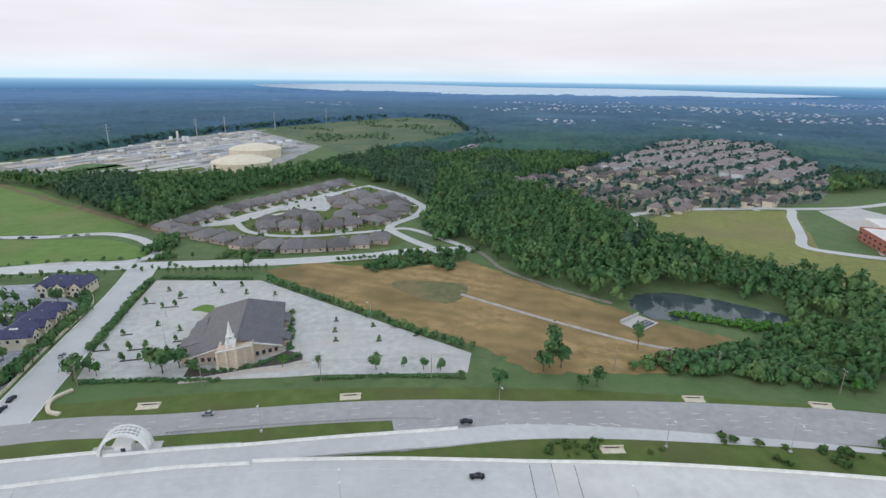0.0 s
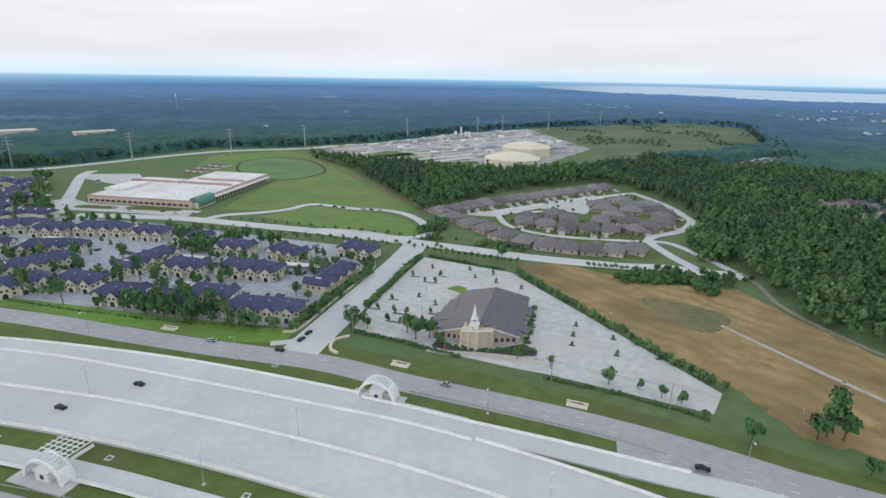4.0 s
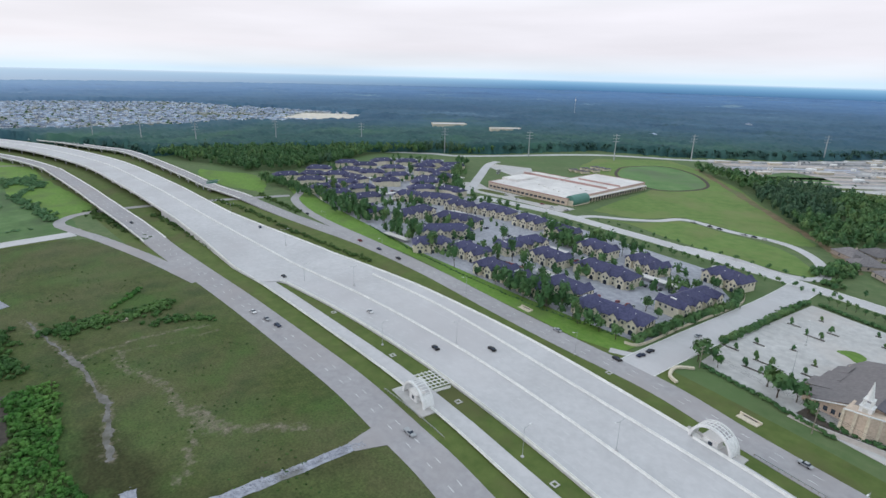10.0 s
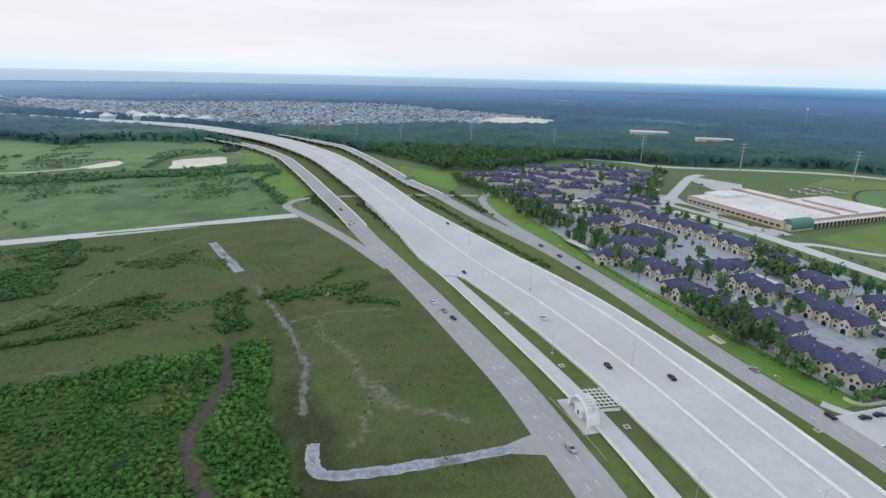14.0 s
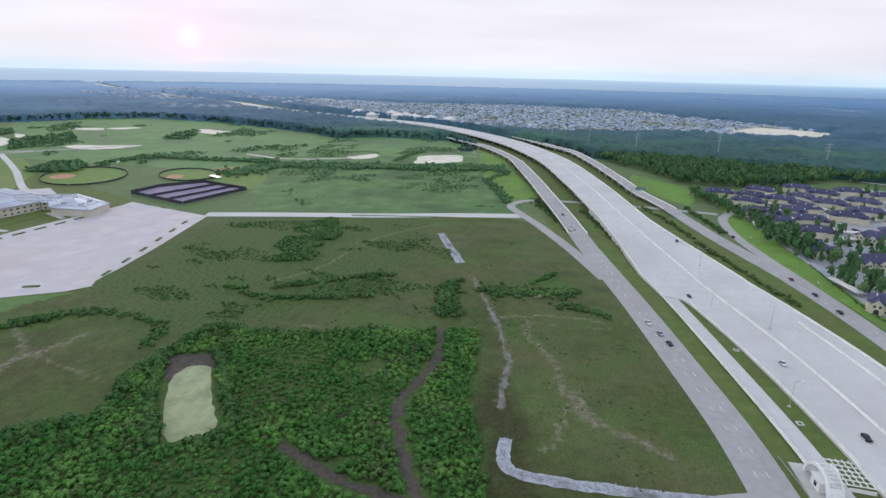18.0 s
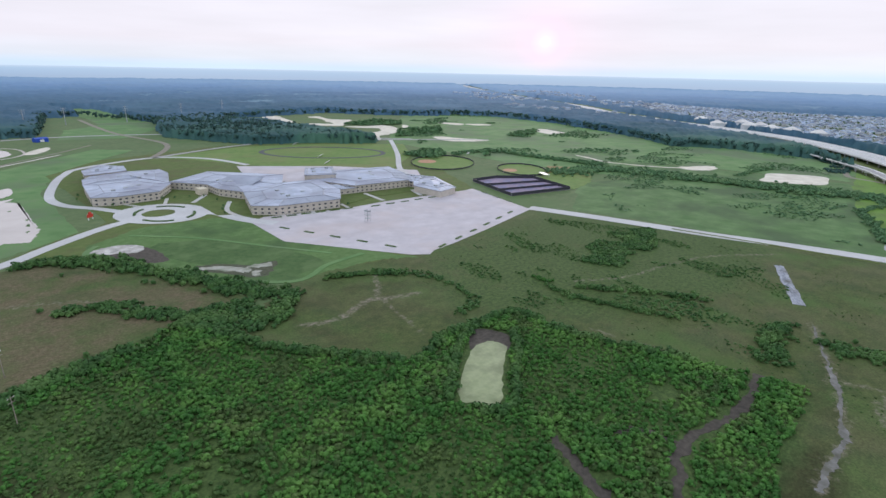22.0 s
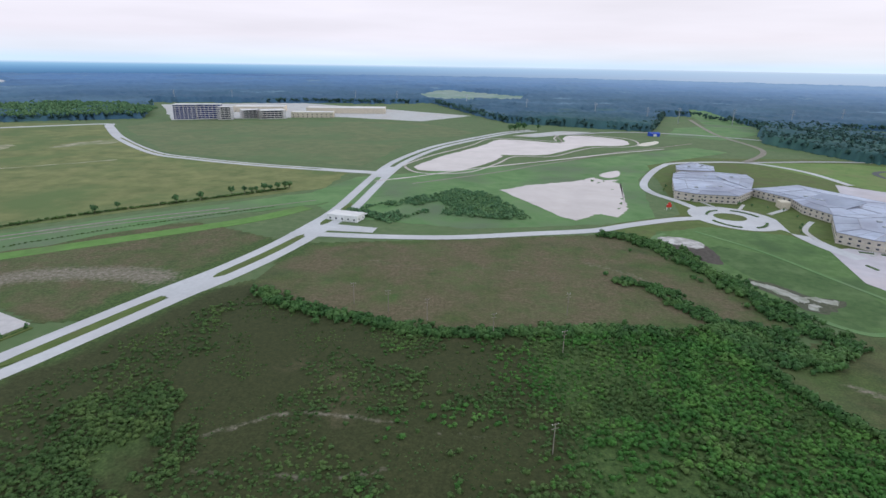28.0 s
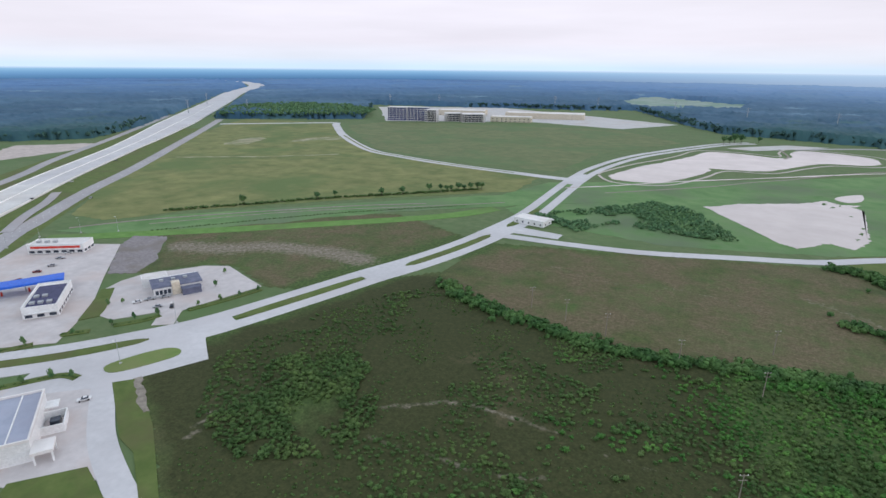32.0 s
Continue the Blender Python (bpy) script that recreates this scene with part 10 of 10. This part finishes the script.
# pines between the apartments and the green verge
for x, y in ((-353, 219), (-327, 213), (-292, 206), (-261, 203), (-312, 209), (-206, 211), (-228, 232), (-195, 208), (-185, 208), (-175, 210), (-279, 262), (-271, 304), (-211, 322), (-371, 224), (-368, 212), (-401, 212), (-451, 214), (-475, 218), (-411, 214), (-200, 206), (-190, 212), (-181, 205), (-255, 236), (-250, 244), (-206, 325), (-216, 318), (-340, 210), (-300, 212), (-430, 216), (-390, 216), (-420, 222), (-440, 220), (-495, 226), (-165, 208)):
    plant("pine", x, y, 0.2, 1.0)
for x, y in ((-218, 240), (-212, 246), (-262, 236), (-268, 232), (-400, 260), (-395, 225), (-380, 218), (-360, 215), (-465, 222), (-445, 226), (-360, 275), (-330, 330), (-276, 312), (-266, 308), (-205, 316), (-214, 326), (-198, 318), (-150, 250), (-140, 246), (-126, 258), (-125, 285), (-126, 240), (-127, 228), (-160, 206), (-148, 208), (-138, 208), (-150, 300), (-144, 310), (-210, 210), (-240, 205), (-224, 206), (-486, 240), (-500, 240), (-520, 250), (-470, 330), (-440, 340), (-420, 330), (-390, 310), (-510, 360), (-560, 360), (-600, 300), (-560, 240), (-400, 330)):
    plant("oak", x, y, 0.2, 0.75)
rs = np.random.RandomState(51)
blocks = np.array([o.matrix_basis.translation[:2] for o in bpy.data.objects if o.name.startswith("apartment_block")])
p = jitter_grid(-680, -135, 205, 450, 10.5, 71)
p = p[inside([(-135, 210), (-135, 325), (-330, 348), (-440, 345), (-560, 395), (-620, 460), (-690, 410), (-640, 270), (-610, 200), (-480, 210), (-300, 206)], *p.T)]
p = p[np.array([np.hypot(*(blocks - q).T).min() > 12.5 for q in p]) & (fractal(*p.T, 0.06, 5) > -0.1)]
front = np.stack([np.linspace(-150, -500, 52), np.interp(np.linspace(-150, -500, 52), [-500, -400, -300, -200, -150], [216, 212, 208, 208, 210])], 1) + rs.normal(0, 2.2, (52, 2))
front = front[fractal(front[:, 0], front[:, 1] * 0, 0.08, 6) > -0.35]
groves = []
for pts, wide, step in (([(-612, 192), (-560, 201), (-506, 205)], 9, 5.0), ([(-506, 216), (-457, 211), (-407, 207), (-381, 205)], 12, 5.0), ([(-600, 470), (-519, 401), (-445, 345)], 10, 5.0), ([(-280, 318), (-250, 306), (-245, 325)], 13, 4.5), ([(-227, 213), (-197, 208), (-177, 211)], 8, 4.0)):
    c = smooth(pts, 6)
    d = np.r_[0, np.cumsum(np.hypot(*np.diff(c, axis=0).T))]
    n = int(d[-1] * wide / step ** 2)
    a = rs.uniform(0, d[-1], n)
    groves.append(np.stack([np.interp(a, d, c[:, 0]), np.interp(a, d, c[:, 1])], 1) + rs.normal(0, wide * 0.3, (n, 2)))
front = np.concatenate([front] + groves)
p = np.concatenate([p, front])
s = np.concatenate([rs.uniform(1.6, 3.6, len(p) - len(front)) * np.where(rs.rand(len(p) - len(front)) < 0.3, 1.35, 1.0), rs.uniform(2.6, 5.0, len(front))])
scatter("apartment_trees", OAKS, p, s * 1.5, s, s * 1.45, M["oak"], "leafy trees between the apartment blocks", "trees", 72)
avenue = [(-300 + 205 * k / 40, 350 + 10 * k / 40 + (2 if k % 2 else -2)) for k in range(41)] + [(-290 + 200 * k / 18, 384 - 4 * k / 18) for k in range(19)] + [(8 + 3.5 * k, 352 + 0.3 * k) for k in range(16)]
for k in range(14):
    plant("street", -98 + 4.6 * k, 350 - 0.6 * k, 0.2, 0.75)
rs = np.random.RandomState(33)
for k in range(16):
    plant("oak", 50 + rs.uniform(0, 45), 344 + rs.uniform(-3, 12), 0.2, 0.7)
for k in range(130):
    x, y = rs.uniform(-110, 85), rs.uniform(390, 600)
    if inside([(-110, 440), (-55, 395), (45, 388), (60, 430), (85, 490), (60, 590), (10, 620), (-70, 560)], np.array([x]), np.array([y]))[0]:
        avenue.append((x, y))
p = np.array(avenue)
w = rs.uniform(1.4, 2.3, len(p))
scatter("avenue_trees", LOWTREES, p, w * 1.25, w, w * 1.25, M["oak"], "young round trees along the boulevard and estate", "trees", 12)
for x, y in ((-190, -515), (-200, -512), (-212, -508), (-222, -500), (-150, -520), (-160, -522), (-172, -524), (-216, -450), (-210, -440), (-206, -428), (-224, -478), (-236, -404), (-250, -396), (-134, -560), (-140, -580), (-300, -382)):
    plant("street", x, y, 0.2, 0.6)
for x, y in ((273, -452), (265, -461), (259, -463), (255, -465), (250, -472), (246, -476), (241, -481), (236, -486), (233, -490), (288, -427), (302, -412), (337, -385), (343, -367), (386, -318)):
    plant("oak", x, y, 0.2, 0.75)
for x, y in ((253, -123), (249, -132), (244, -141), (258, -108), (236, -158), (231, -168), (228, -178), (225, -188), (250, -180), (262, -196), (272, -140), (276, -135), (232, -76), (227, -84), (266, -92), (220, -88)):
    plant("small", x, y, 0.3, 0.8)
for x, y in ((41, -1022), (33, -1034), (26, -1045), (16, -1049), (-10, -1077)):
    plant("oak", x, y, 0.2, 1.3)


def hedge(name, pts, wide, tall, label, step=0.9, material="oak", seed=3):
    c = smooth(pts, 6)
    d = np.r_[0, np.cumsum(np.hypot(*np.diff(c, axis=0).T))]
    rs = np.random.RandomState(seed)
    a = np.arange(0, d[-1], step)
    q = np.stack([np.interp(a, d, c[:, 0]), np.interp(a, d, c[:, 1])], 1) + rs.normal(0, wide * 0.2, (len(a), 2))
    s = rs.uniform(0.75, 1.25, len(a)) * wide * 0.6
    t = rs.uniform(0.75, 1.25, len(a)) * tall * 0.75
    return scatter(name, SHRUBS, q, t * 0.6, s, t, M[material], label, "hedge", seed)


hedge("street_hedge", [(-105, 336), (-106, 310), (-106, 283), (-107, 250)], 3.6, 3.2, "clipped green hedge along the street")
hedge("field_hedge", [(-36, 326), (-10, 297), (16, 268), (33, 247), (47, 231), (64, 216)], 4.0, 4.2, "row of green shrubs beside the hayfield", 3.6)
hedge("front_hedge", [(-102, 220), (-80, 217), (-55, 212), (-46, 210)], 2.2, 1.6, "low hedge along the church lot")
hedge("lot_hedge", [(-8, 204), (15, 201), (40, 196), (54, 192)], 2.0, 1.3, "low hedge along the lot's edge")
hedge("lot_hedge_north", [(-100, 342), (-75, 336), (-45, 329)], 2.6, 2.0, "hedge at the back of the church lot")
hedge("apartment_hedge", [(-131, 214), (-130, 240), (-128, 270), (-126, 296), (-135, 320)], 5.0, 5.0, "tall shrubs behind the apartment wall", 1.6)
hedge("church_shrubs", [(-58, 223), (-50, 218), (-32, 220), (-28, 223), (-16, 224), (-13.5, 223)], 2.6, 1.9, "shrubs along the church front", 1.5)
hedge("church_side_shrubs", [(-19, 232), (-19, 250), (-20, 276)], 3.0, 1.8, "shrubs beside the church wall", 1.6)
hedge("apartment_fence_shrubs", [(-140, 212), (-200, 202), (-300, 199), (-380, 205)], 1.6, 1.2, "low shrubs along the apartment fence", 2.5)
hedge("canal_shrubs", [(425, -270), (386, -318), (340, -376), (288, -430), (235, -488)], 4.0, 2.4, "ragged shrubs along the canal bank", 2.2, "drybush")
hedge("canal_shrubs_south", [(380, -228), (300, -335), (215, -420)], 2.0, 1.0, "low dark shrubs along the canal", 3.0, "drybush")
for pts in ([(262, -105), (255, -114)], [(251, -123), (245, -132), (242, -141)], [(236, -152), (230, -170), (225, -190)], [(268, -84), (263, -94)], [(236, -70), (226, -86), (218, -89)]):
    c = smooth(pts, 6)
    strip("kerbed_bed", pts, 4.0, 0.45, M["verge"], 0.4)
    hedge("bed_shrubs", pts, 1.3, 0.9, "clipped dark shrubs in a kerbed bed", 1.2, "drybush", 5)
for ob in [o for o in bpy.data.objects if o.name.startswith("kerbed_bed")]:
    tagged(ob, "kerbed grass bed at the lot's edge", "planting")
p = jitter_grid(225, 871, 430, 990, 9.0, 19)
p = p[inside(SUBURB, *p.T) & (fractal(*p.T, 0.06, 12) > -0.4)]
lots = np.array(SUBURB_LOTS)
p = p[np.array([np.hypot(*(lots - q).T).min() > 7.0 for q in p])]
w = np.random.RandomState(9).uniform(1.8, 4.6, len(p))
scatter("suburb_trees", LOWTREES, p, w * 1.2, w, w * 1.3, M["edgewood"], "dark trees between the suburban houses", "trees", 3)
p = jitter_grid(-2270, -1250, -570, 790, 34.0, 22)
p = p[inside(WESTTOWN, *p.T) & ~inside(SANDLOT, *p.T) & ~near_line(HIGHWAY, *p.T, 60)]
scatter("town_trees", TUFTS, p, np.full(len(p), 3.5), np.full(len(p), 4.0), np.full(len(p), 3.5), M["oak"], "trees between the houses of the town", "trees", 4)
for poly, seed in (([(-30, 372), (-118, 378), (-100, 402), (-60, 388)], 61),):
    brush("roadside_brush", poly, 4.0, M["oak"], "dark brush beside the boulevard", seed, 0.1, (1.5, 3.0), (), 0.06)
brush("estate_corner_wood", [(-128, 395), (-100, 388), (-84, 396), (-105, 430), (-122, 440)], 4.2, M["oak"], "small dark wood beside the estate", 63, -0.3, (2.2, 3.6), (), 0.05, (1.2, 1.8))
brush("verge_trees", [(122, 186), (160, 192), (206, 180), (222, 152), (186, 164), (140, 176)], 3.6, M["oak"], "row of dark trees along the verge", 64, -0.4, (2.2, 3.6), (), 0.05, (1.1, 1.7))
brush("pond_reeds", [(175, 222), (200, 214), (222, 200), (215, 194), (180, 212)], 3.2, M["bush"], "green shrubs on the pond's bank", 65, -0.4, (1.6, 2.6))
p = jitter_grid(-150, 400, 880, 1740, 13.0, 81)
p = p[inside([(-100, 1345), (55, 1545), (264, 1690), (370, 1580), (320, 1210), (140, 1015), (40, 930), (10, 1000)], *p.T) & (fractal(*p.T, 0.018, 82) > 0.28)]
w = np.random.RandomState(83).uniform(2.2, 4.6, len(p))
scatter("heath_bushes", LOWTREES, p, w * 0.7, w, w * 0.8, M["oak"], "dark bushes dotted over the heath", "brush", 84)
p = jitter_grid(750, 1320, -1300, -780, 9.0, 86)
p = p[inside([(1150, -800), (1270, -1120), (1225, -1240), (1036, -1270), (865, -1170), (800, -1050), (952, -940)], *p.T) & ~near_line(HIGHWAY, *p.T, 72)]
w = np.random.RandomState(87).uniform(3.0, 5.5, len(p))
scatter("roadside_wood", LOWTREES, p, w + 8.5, w, w * 1.1, M["fieldbush"], "belt of green trees beside the highway", "wood", 88)
e = thing("blue_shed", "bright blue steel shed at the edge of the woods", "shed", (-217, -1039, 0.1), 12)
part("wall", boxes((-9, 9, -6, 6, 0, 5.0)), M["bluesteel"], e)
bm = bmesh.new()
hip_bm(bm, -9, 9, -6, 6, 5.0, 2.0, 0.4, hip=0.2)
part("roof", bm, M["bluesteel"], e, "blue sheet-metal roof")
part("door", boxes((-3, 3, 5.96, 6.08, 0, 4.0)), M["white"], e, "pale roller door")
brush("estate_side_wood", [(54, 635), (84, 650), (104, 599), (103, 538), (96, 499), (80, 446), (83, 390), (92, 383), (154, 746), (80, 697)], 4.2, M["oak"], "dark trees close along the estate road", 116, -0.45, (2.6, 4.4), ((((50, 620), (79, 568), (92, 520), (93, 500), (80, 468), (53, 436), (62, 400), (76, 372)), 9), ), 0.05, (1.2, 1.8))
brush("boulevard_thicket", [(22, 337), (37, 351), (58, 362), (69, 360), (73, 346), (87, 352), (82, 324), (70, 320), (57, 333), (29, 327)], 3.6, M["oak"], "dark thicket along the boulevard", 117, -0.4, (1.8, 3.2), (), 0.05, (1.0, 1.6))
brush("hay_edge_wood", [(50, 335), (95, 344), (108, 360), (60, 358)], 4.0, M["oak"], "dark trees at the hayfield corner", 66, -0.1, (2.0, 3.4), (), 0.05, (1.2, 1.8))

# ---------------------------------------------------------------- walls, masts, poles and lamps
for pts, lab in (([(-133, 208), (-127, 214), (-127, 250), (-125, 300), (-130, 318)], "pale brick wall beside the street"),):
    c = lift(smooth(pts, 5), 0.1)
    tagged(sweep("boundary_wall", c, [(-0.15, 0), (0.15, 0), (0.15, 1.5), (-0.15, 1.5)], M["stone"]), lab, "wall")
c = lift(smooth([(-101, 214), (-106, 208), (-104, 200), (-99, 197)], 5), 0.1)
tagged(sweep("entrance_wall", c, [(-0.7, 0), (0.7, 0), (0.7, 0.9), (-0.7, 0.9)], M["stone"]), "curved pale entrance wall at the corner", "wall")


def lamp_post(arm):
    e = thing("street_lamp", "slender grey highway lamp post", "street lamp", group="lamp posts")
    bm = bmesh.new()
    tube_bm(bm, (0, 0, 0), (0, 0, 11.5), 0.11, 0.06)
    part("pole", bm, M["steel"], e)
    for s in ((1, -1) if arm == 2 else (1,)):
        bm = bmesh.new()
        tube_bm(bm, (0, 0, 11.2), (0, s * 2.6, 11.9), 0.07)
        part("arm", bm, M["steel"], e)
        part("lamp_head", boxes((-0.2, 0.2, s * 2.6 - 0.45, s * 2.6 + 0.45, 11.8, 12.0)), M["white"], e)
    part("base", boxes((-0.45, 0.45, -0.45, 0.45, -0.6, 0.5)), M["concrete"], e)
    return e


one, two = lamp_post(1), lamp_post(2)
one.matrix_basis, two.matrix_basis = pose(-102, 111.5, 0.1, 0, 0, 0), pose(-174, 138.6, 1.9)
for x in (-195, -288, -10, 80):
    copy_thing(one, pose(x, 111.5 if x < -20 else 106, 0.1))
for x, y in ((-265, 132.5), (-355, 125), (-85, 138.2), (0, 127.3), (-450, 114.5)):
    copy_thing(two, pose(x, y, 1.9 if x > -330 else 3.2))
for x, y in ((-26, 172), (-139, 180), (-220, 180.5), (-310, 177), (60, 166), (150, 124), (110, 135), (-400, 175)):
    copy_thing(one, pose(x, y, 0.1, 0, 0, 180))
for x, y in ((425, -153), (434, -177), (420, -198), (400, -214), (228, -140), (214, -104), (-83, 281), (-30, 290), (20, 250), (-75, 247)):
    copy_thing(one, pose(x, y, 0.2, 0, 0, 40))


def mast(x, y, h=38.0, a=0.0):
    e = thing("power_mast", "tall grey steel power-line mast", "power mast", (x, y, 0), a, "power masts")
    bm = bmesh.new()
    tube_bm(bm, (0, 0, 0), (0, 0, h), 1.0, 0.45, 8)
    part("pole", bm, M["steel"], e)
    for z in (0.72, 0.83, 0.94):
        bm = bmesh.new()
        tube_bm(bm, (-5, 0, h * z), (5, 0, h * z), 0.3, n=5)
        part("crossarm", bm, M["steel"], e)


for x, y in ((-1040, 62), (-972, 122), (-915, 190), (-910, 315), (-822, 430), (-700, 514), (-604, 606), (-516, 702), (-458, 818), (-350, 1028), (-231, 1136), (-188, 1195), (-100, 1330), (20, 1520)):
    mast(x, y, 40.0 if x > -950 else 46.0, 50)
for x, y in ((-320, -1300), (-430, -1290), (-560, -1320), (-250, -1290), (-700, -1400), (-150, -1420), (20, -1500), (200, -1650), (430, -1720), (900, -1560), (1050, -1500), (560, -1700), (1150, -1000), (1500, -1150), (1250, -900)):
    mast(x, y, 34.0, 10)
e = thing("radio_mast", "thin lattice radio mast above the forest", "mast", (-1163, 1352, 0))
bm = bmesh.new()
for k in range(3):
    a = k * math.tau / 3
    tube_bm(bm, (1.6 * math.cos(a), 1.6 * math.sin(a), 0), (0.4 * math.cos(a), 0.4 * math.sin(a), 62), 0.25, n=4)
part("frame", bm, M["steel"], e)
part("aerial", boxes((-1.2, 1.2, -1.2, 1.2, 50, 56)), M["white"], e, "white aerials")


def power_pole(x, y, a, z=0.1, h=11.0):
    e = thing("utility_pole", "weathered wooden utility pole with a crossarm", "utility pole", (x, y, z), a, "utility poles")
    bm = bmesh.new()
    tube_bm(bm, (0, 0, 0), (0, 0, h), 0.2, 0.13, 7)
    part("pole", bm, M["wood"], e)
    for zz in (h - 0.6, h - 2.2):
        part("crossarm", boxes((-1.3, 1.3, -0.08, 0.08, zz, zz + 0.18)), M["wood"], e)
    for xx in (-1.1, 0, 1.1):
        part("insulator", boxes((xx - 0.08, xx + 0.08, -0.08, 0.08, h - 0.42, h - 0.15)), M["white"], e)
    return Vector((x, y, z + h - 0.2))


def wires(tops, a):
    c, s = math.cos(radians(a)), math.sin(radians(a))
    for p, q in zip(tops[:-1], tops[1:]):
        for o in (-1.1, 0, 1.1):
            bm = bmesh.new()
            d = Vector((c * o, s * o, 0))
            last, side = None, (q - p).cross(Vector((0, 0, 1))).normalized() * 0.03
            for k in range(9):
                t = k / 8
                w = p.lerp(q, t) + d - Vector((0, 0, 1.6 * 4 * t * (1 - t)))
                ring = [bm.verts.new(w + o2) for o2 in (side, Vector((0, 0, 0.03)), -side, Vector((0, 0, -0.03)))]
                if last:
                    for i in range(4):
                        bm.faces.new((last[i], last[(i + 1) % 4], ring[(i + 1) % 4], ring[i]))
                last = ring
            tagged(part("power_line", bm, M["fence"]), "thin sagging power line between poles", "cable")


lineA = [(-100, 216), (-52, 207), (-5, 200), (40, 195), (82, 190), (118, 184), (142, 180), (160, 173), (199, 150), (240, 130)]
wires([power_pole(x, y, 75) for x, y in lineA], 75)
lineB = [(86, -244), (66, -238), (45, -232), (12, -222), (-19, -211), (-13, -146), (-8, -100)]
for x, y in lineB:
    power_pole(x, y, 30, 0.1, 12.0)
power_pole(-23, -252, 30, 0.1, 12.0)

# culvert heads, drain inlets and small signs in the grass
for x, y, a in ((-69, 196, -5), (6, 187, -6), (138, 158, -14), (184, 144, -20), (-188, 196, 0), (91, 137, -10), (-290, 16, 20)):
    e = thing("culvert_head", "pale concrete culvert head in the grass", "culvert", (x, y, 0.1), a, "culvert heads")
    part("sill", boxes((-4.2, 4.2, 1.2, 1.8, 0, 0.9)), M["stone"], e)
    part("apron", boxes((-4.0, 4.0, -1.6, 1.2, -0.1, 0.25)), M["stone"], e)
    # the mouth's shade is a dark slab on the sill, not a hole
    part("mouth", boxes((-2.6, 2.6, 1.1, 1.22, 0.05, 0.6)), M["fence"], e, "dark slab standing in for the shaded culvert mouth")
for x, y in ((-184, 110.5), (-87, 111), (-139, 113), (-240, 108), (-40, 109), (133, 136), (-120, 180), (40, 152)):
    e = thing("drain_inlet", "square pale concrete drain inlet in the grass", "drain", (x, y, 0.08), 0, "drain inlets")
    part("frame", boxes((-1.2, 1.2, -1.2, -0.7, 0, 0.25), (-1.2, 1.2, 0.7, 1.2, 0, 0.25), (-1.2, -0.7, -0.7, 0.7, 0, 0.25), (0.7, 1.2, -0.7, 0.7, 0, 0.25)), M["lot"], e)
    part("grate", boxes((-0.7, 0.7, -0.7, 0.7, 0, 0.12)), M["verge"], e)
e = thing("playground_sign", "red and white frame beside the school drive", "sign", (-123, -487, 0.2), 30)
for x in (-2.2, 2.2):
    part("post", boxes((x - 0.25, x + 0.25, -0.25, 0.25, 0, 5.0)), M["white"], e)
part("panel", boxes((-2.6, 2.6, -0.5, 0.5, 2.0, 4.6)), M["red"], e, "red panel")
part("top_panel", boxes((-1.2, 1.2, -0.4, 0.4, 4.6, 6.2)), M["red"], e)
e = thing("outfall", "concrete outfall with a steel grate at the pond", "outfall", (155, 226, 0.1), 25)
part("slab", boxes((-8, 8, -7, 5, 0, 0.5)), M["lot"], e)
part("headwall", boxes((-8, 8, 4.6, 5.2, 0.5, 2.0)), M["concrete"], e)
part("grate", boxes((-6, 6, -6, -1, 0.5, 0.8)), M["glass"], e, "dark blue grate")
for k in range(8):
    part("bar", boxes((-6 + 1.6 * k, -5.8 + 1.6 * k, -6, -1, 0.8, 0.95)), M["steel"], e)
e = thing("road_gantry", "green overhead road sign on a steel gantry", "road sign", (-556, 118, 7.0), 12)
part("post", boxes((-0.3, 0.3, -1.0, -0.4, 0, 7.5)), M["steel"], e)
part("beam", boxes((-0.25, 0.25, -1, 16, 7.0, 7.5)), M["steel"], e)
part("panel", boxes((-0.12, 0.12, 3, 14, 5.2, 8.4)), M["teal"], e, "green sign panel")
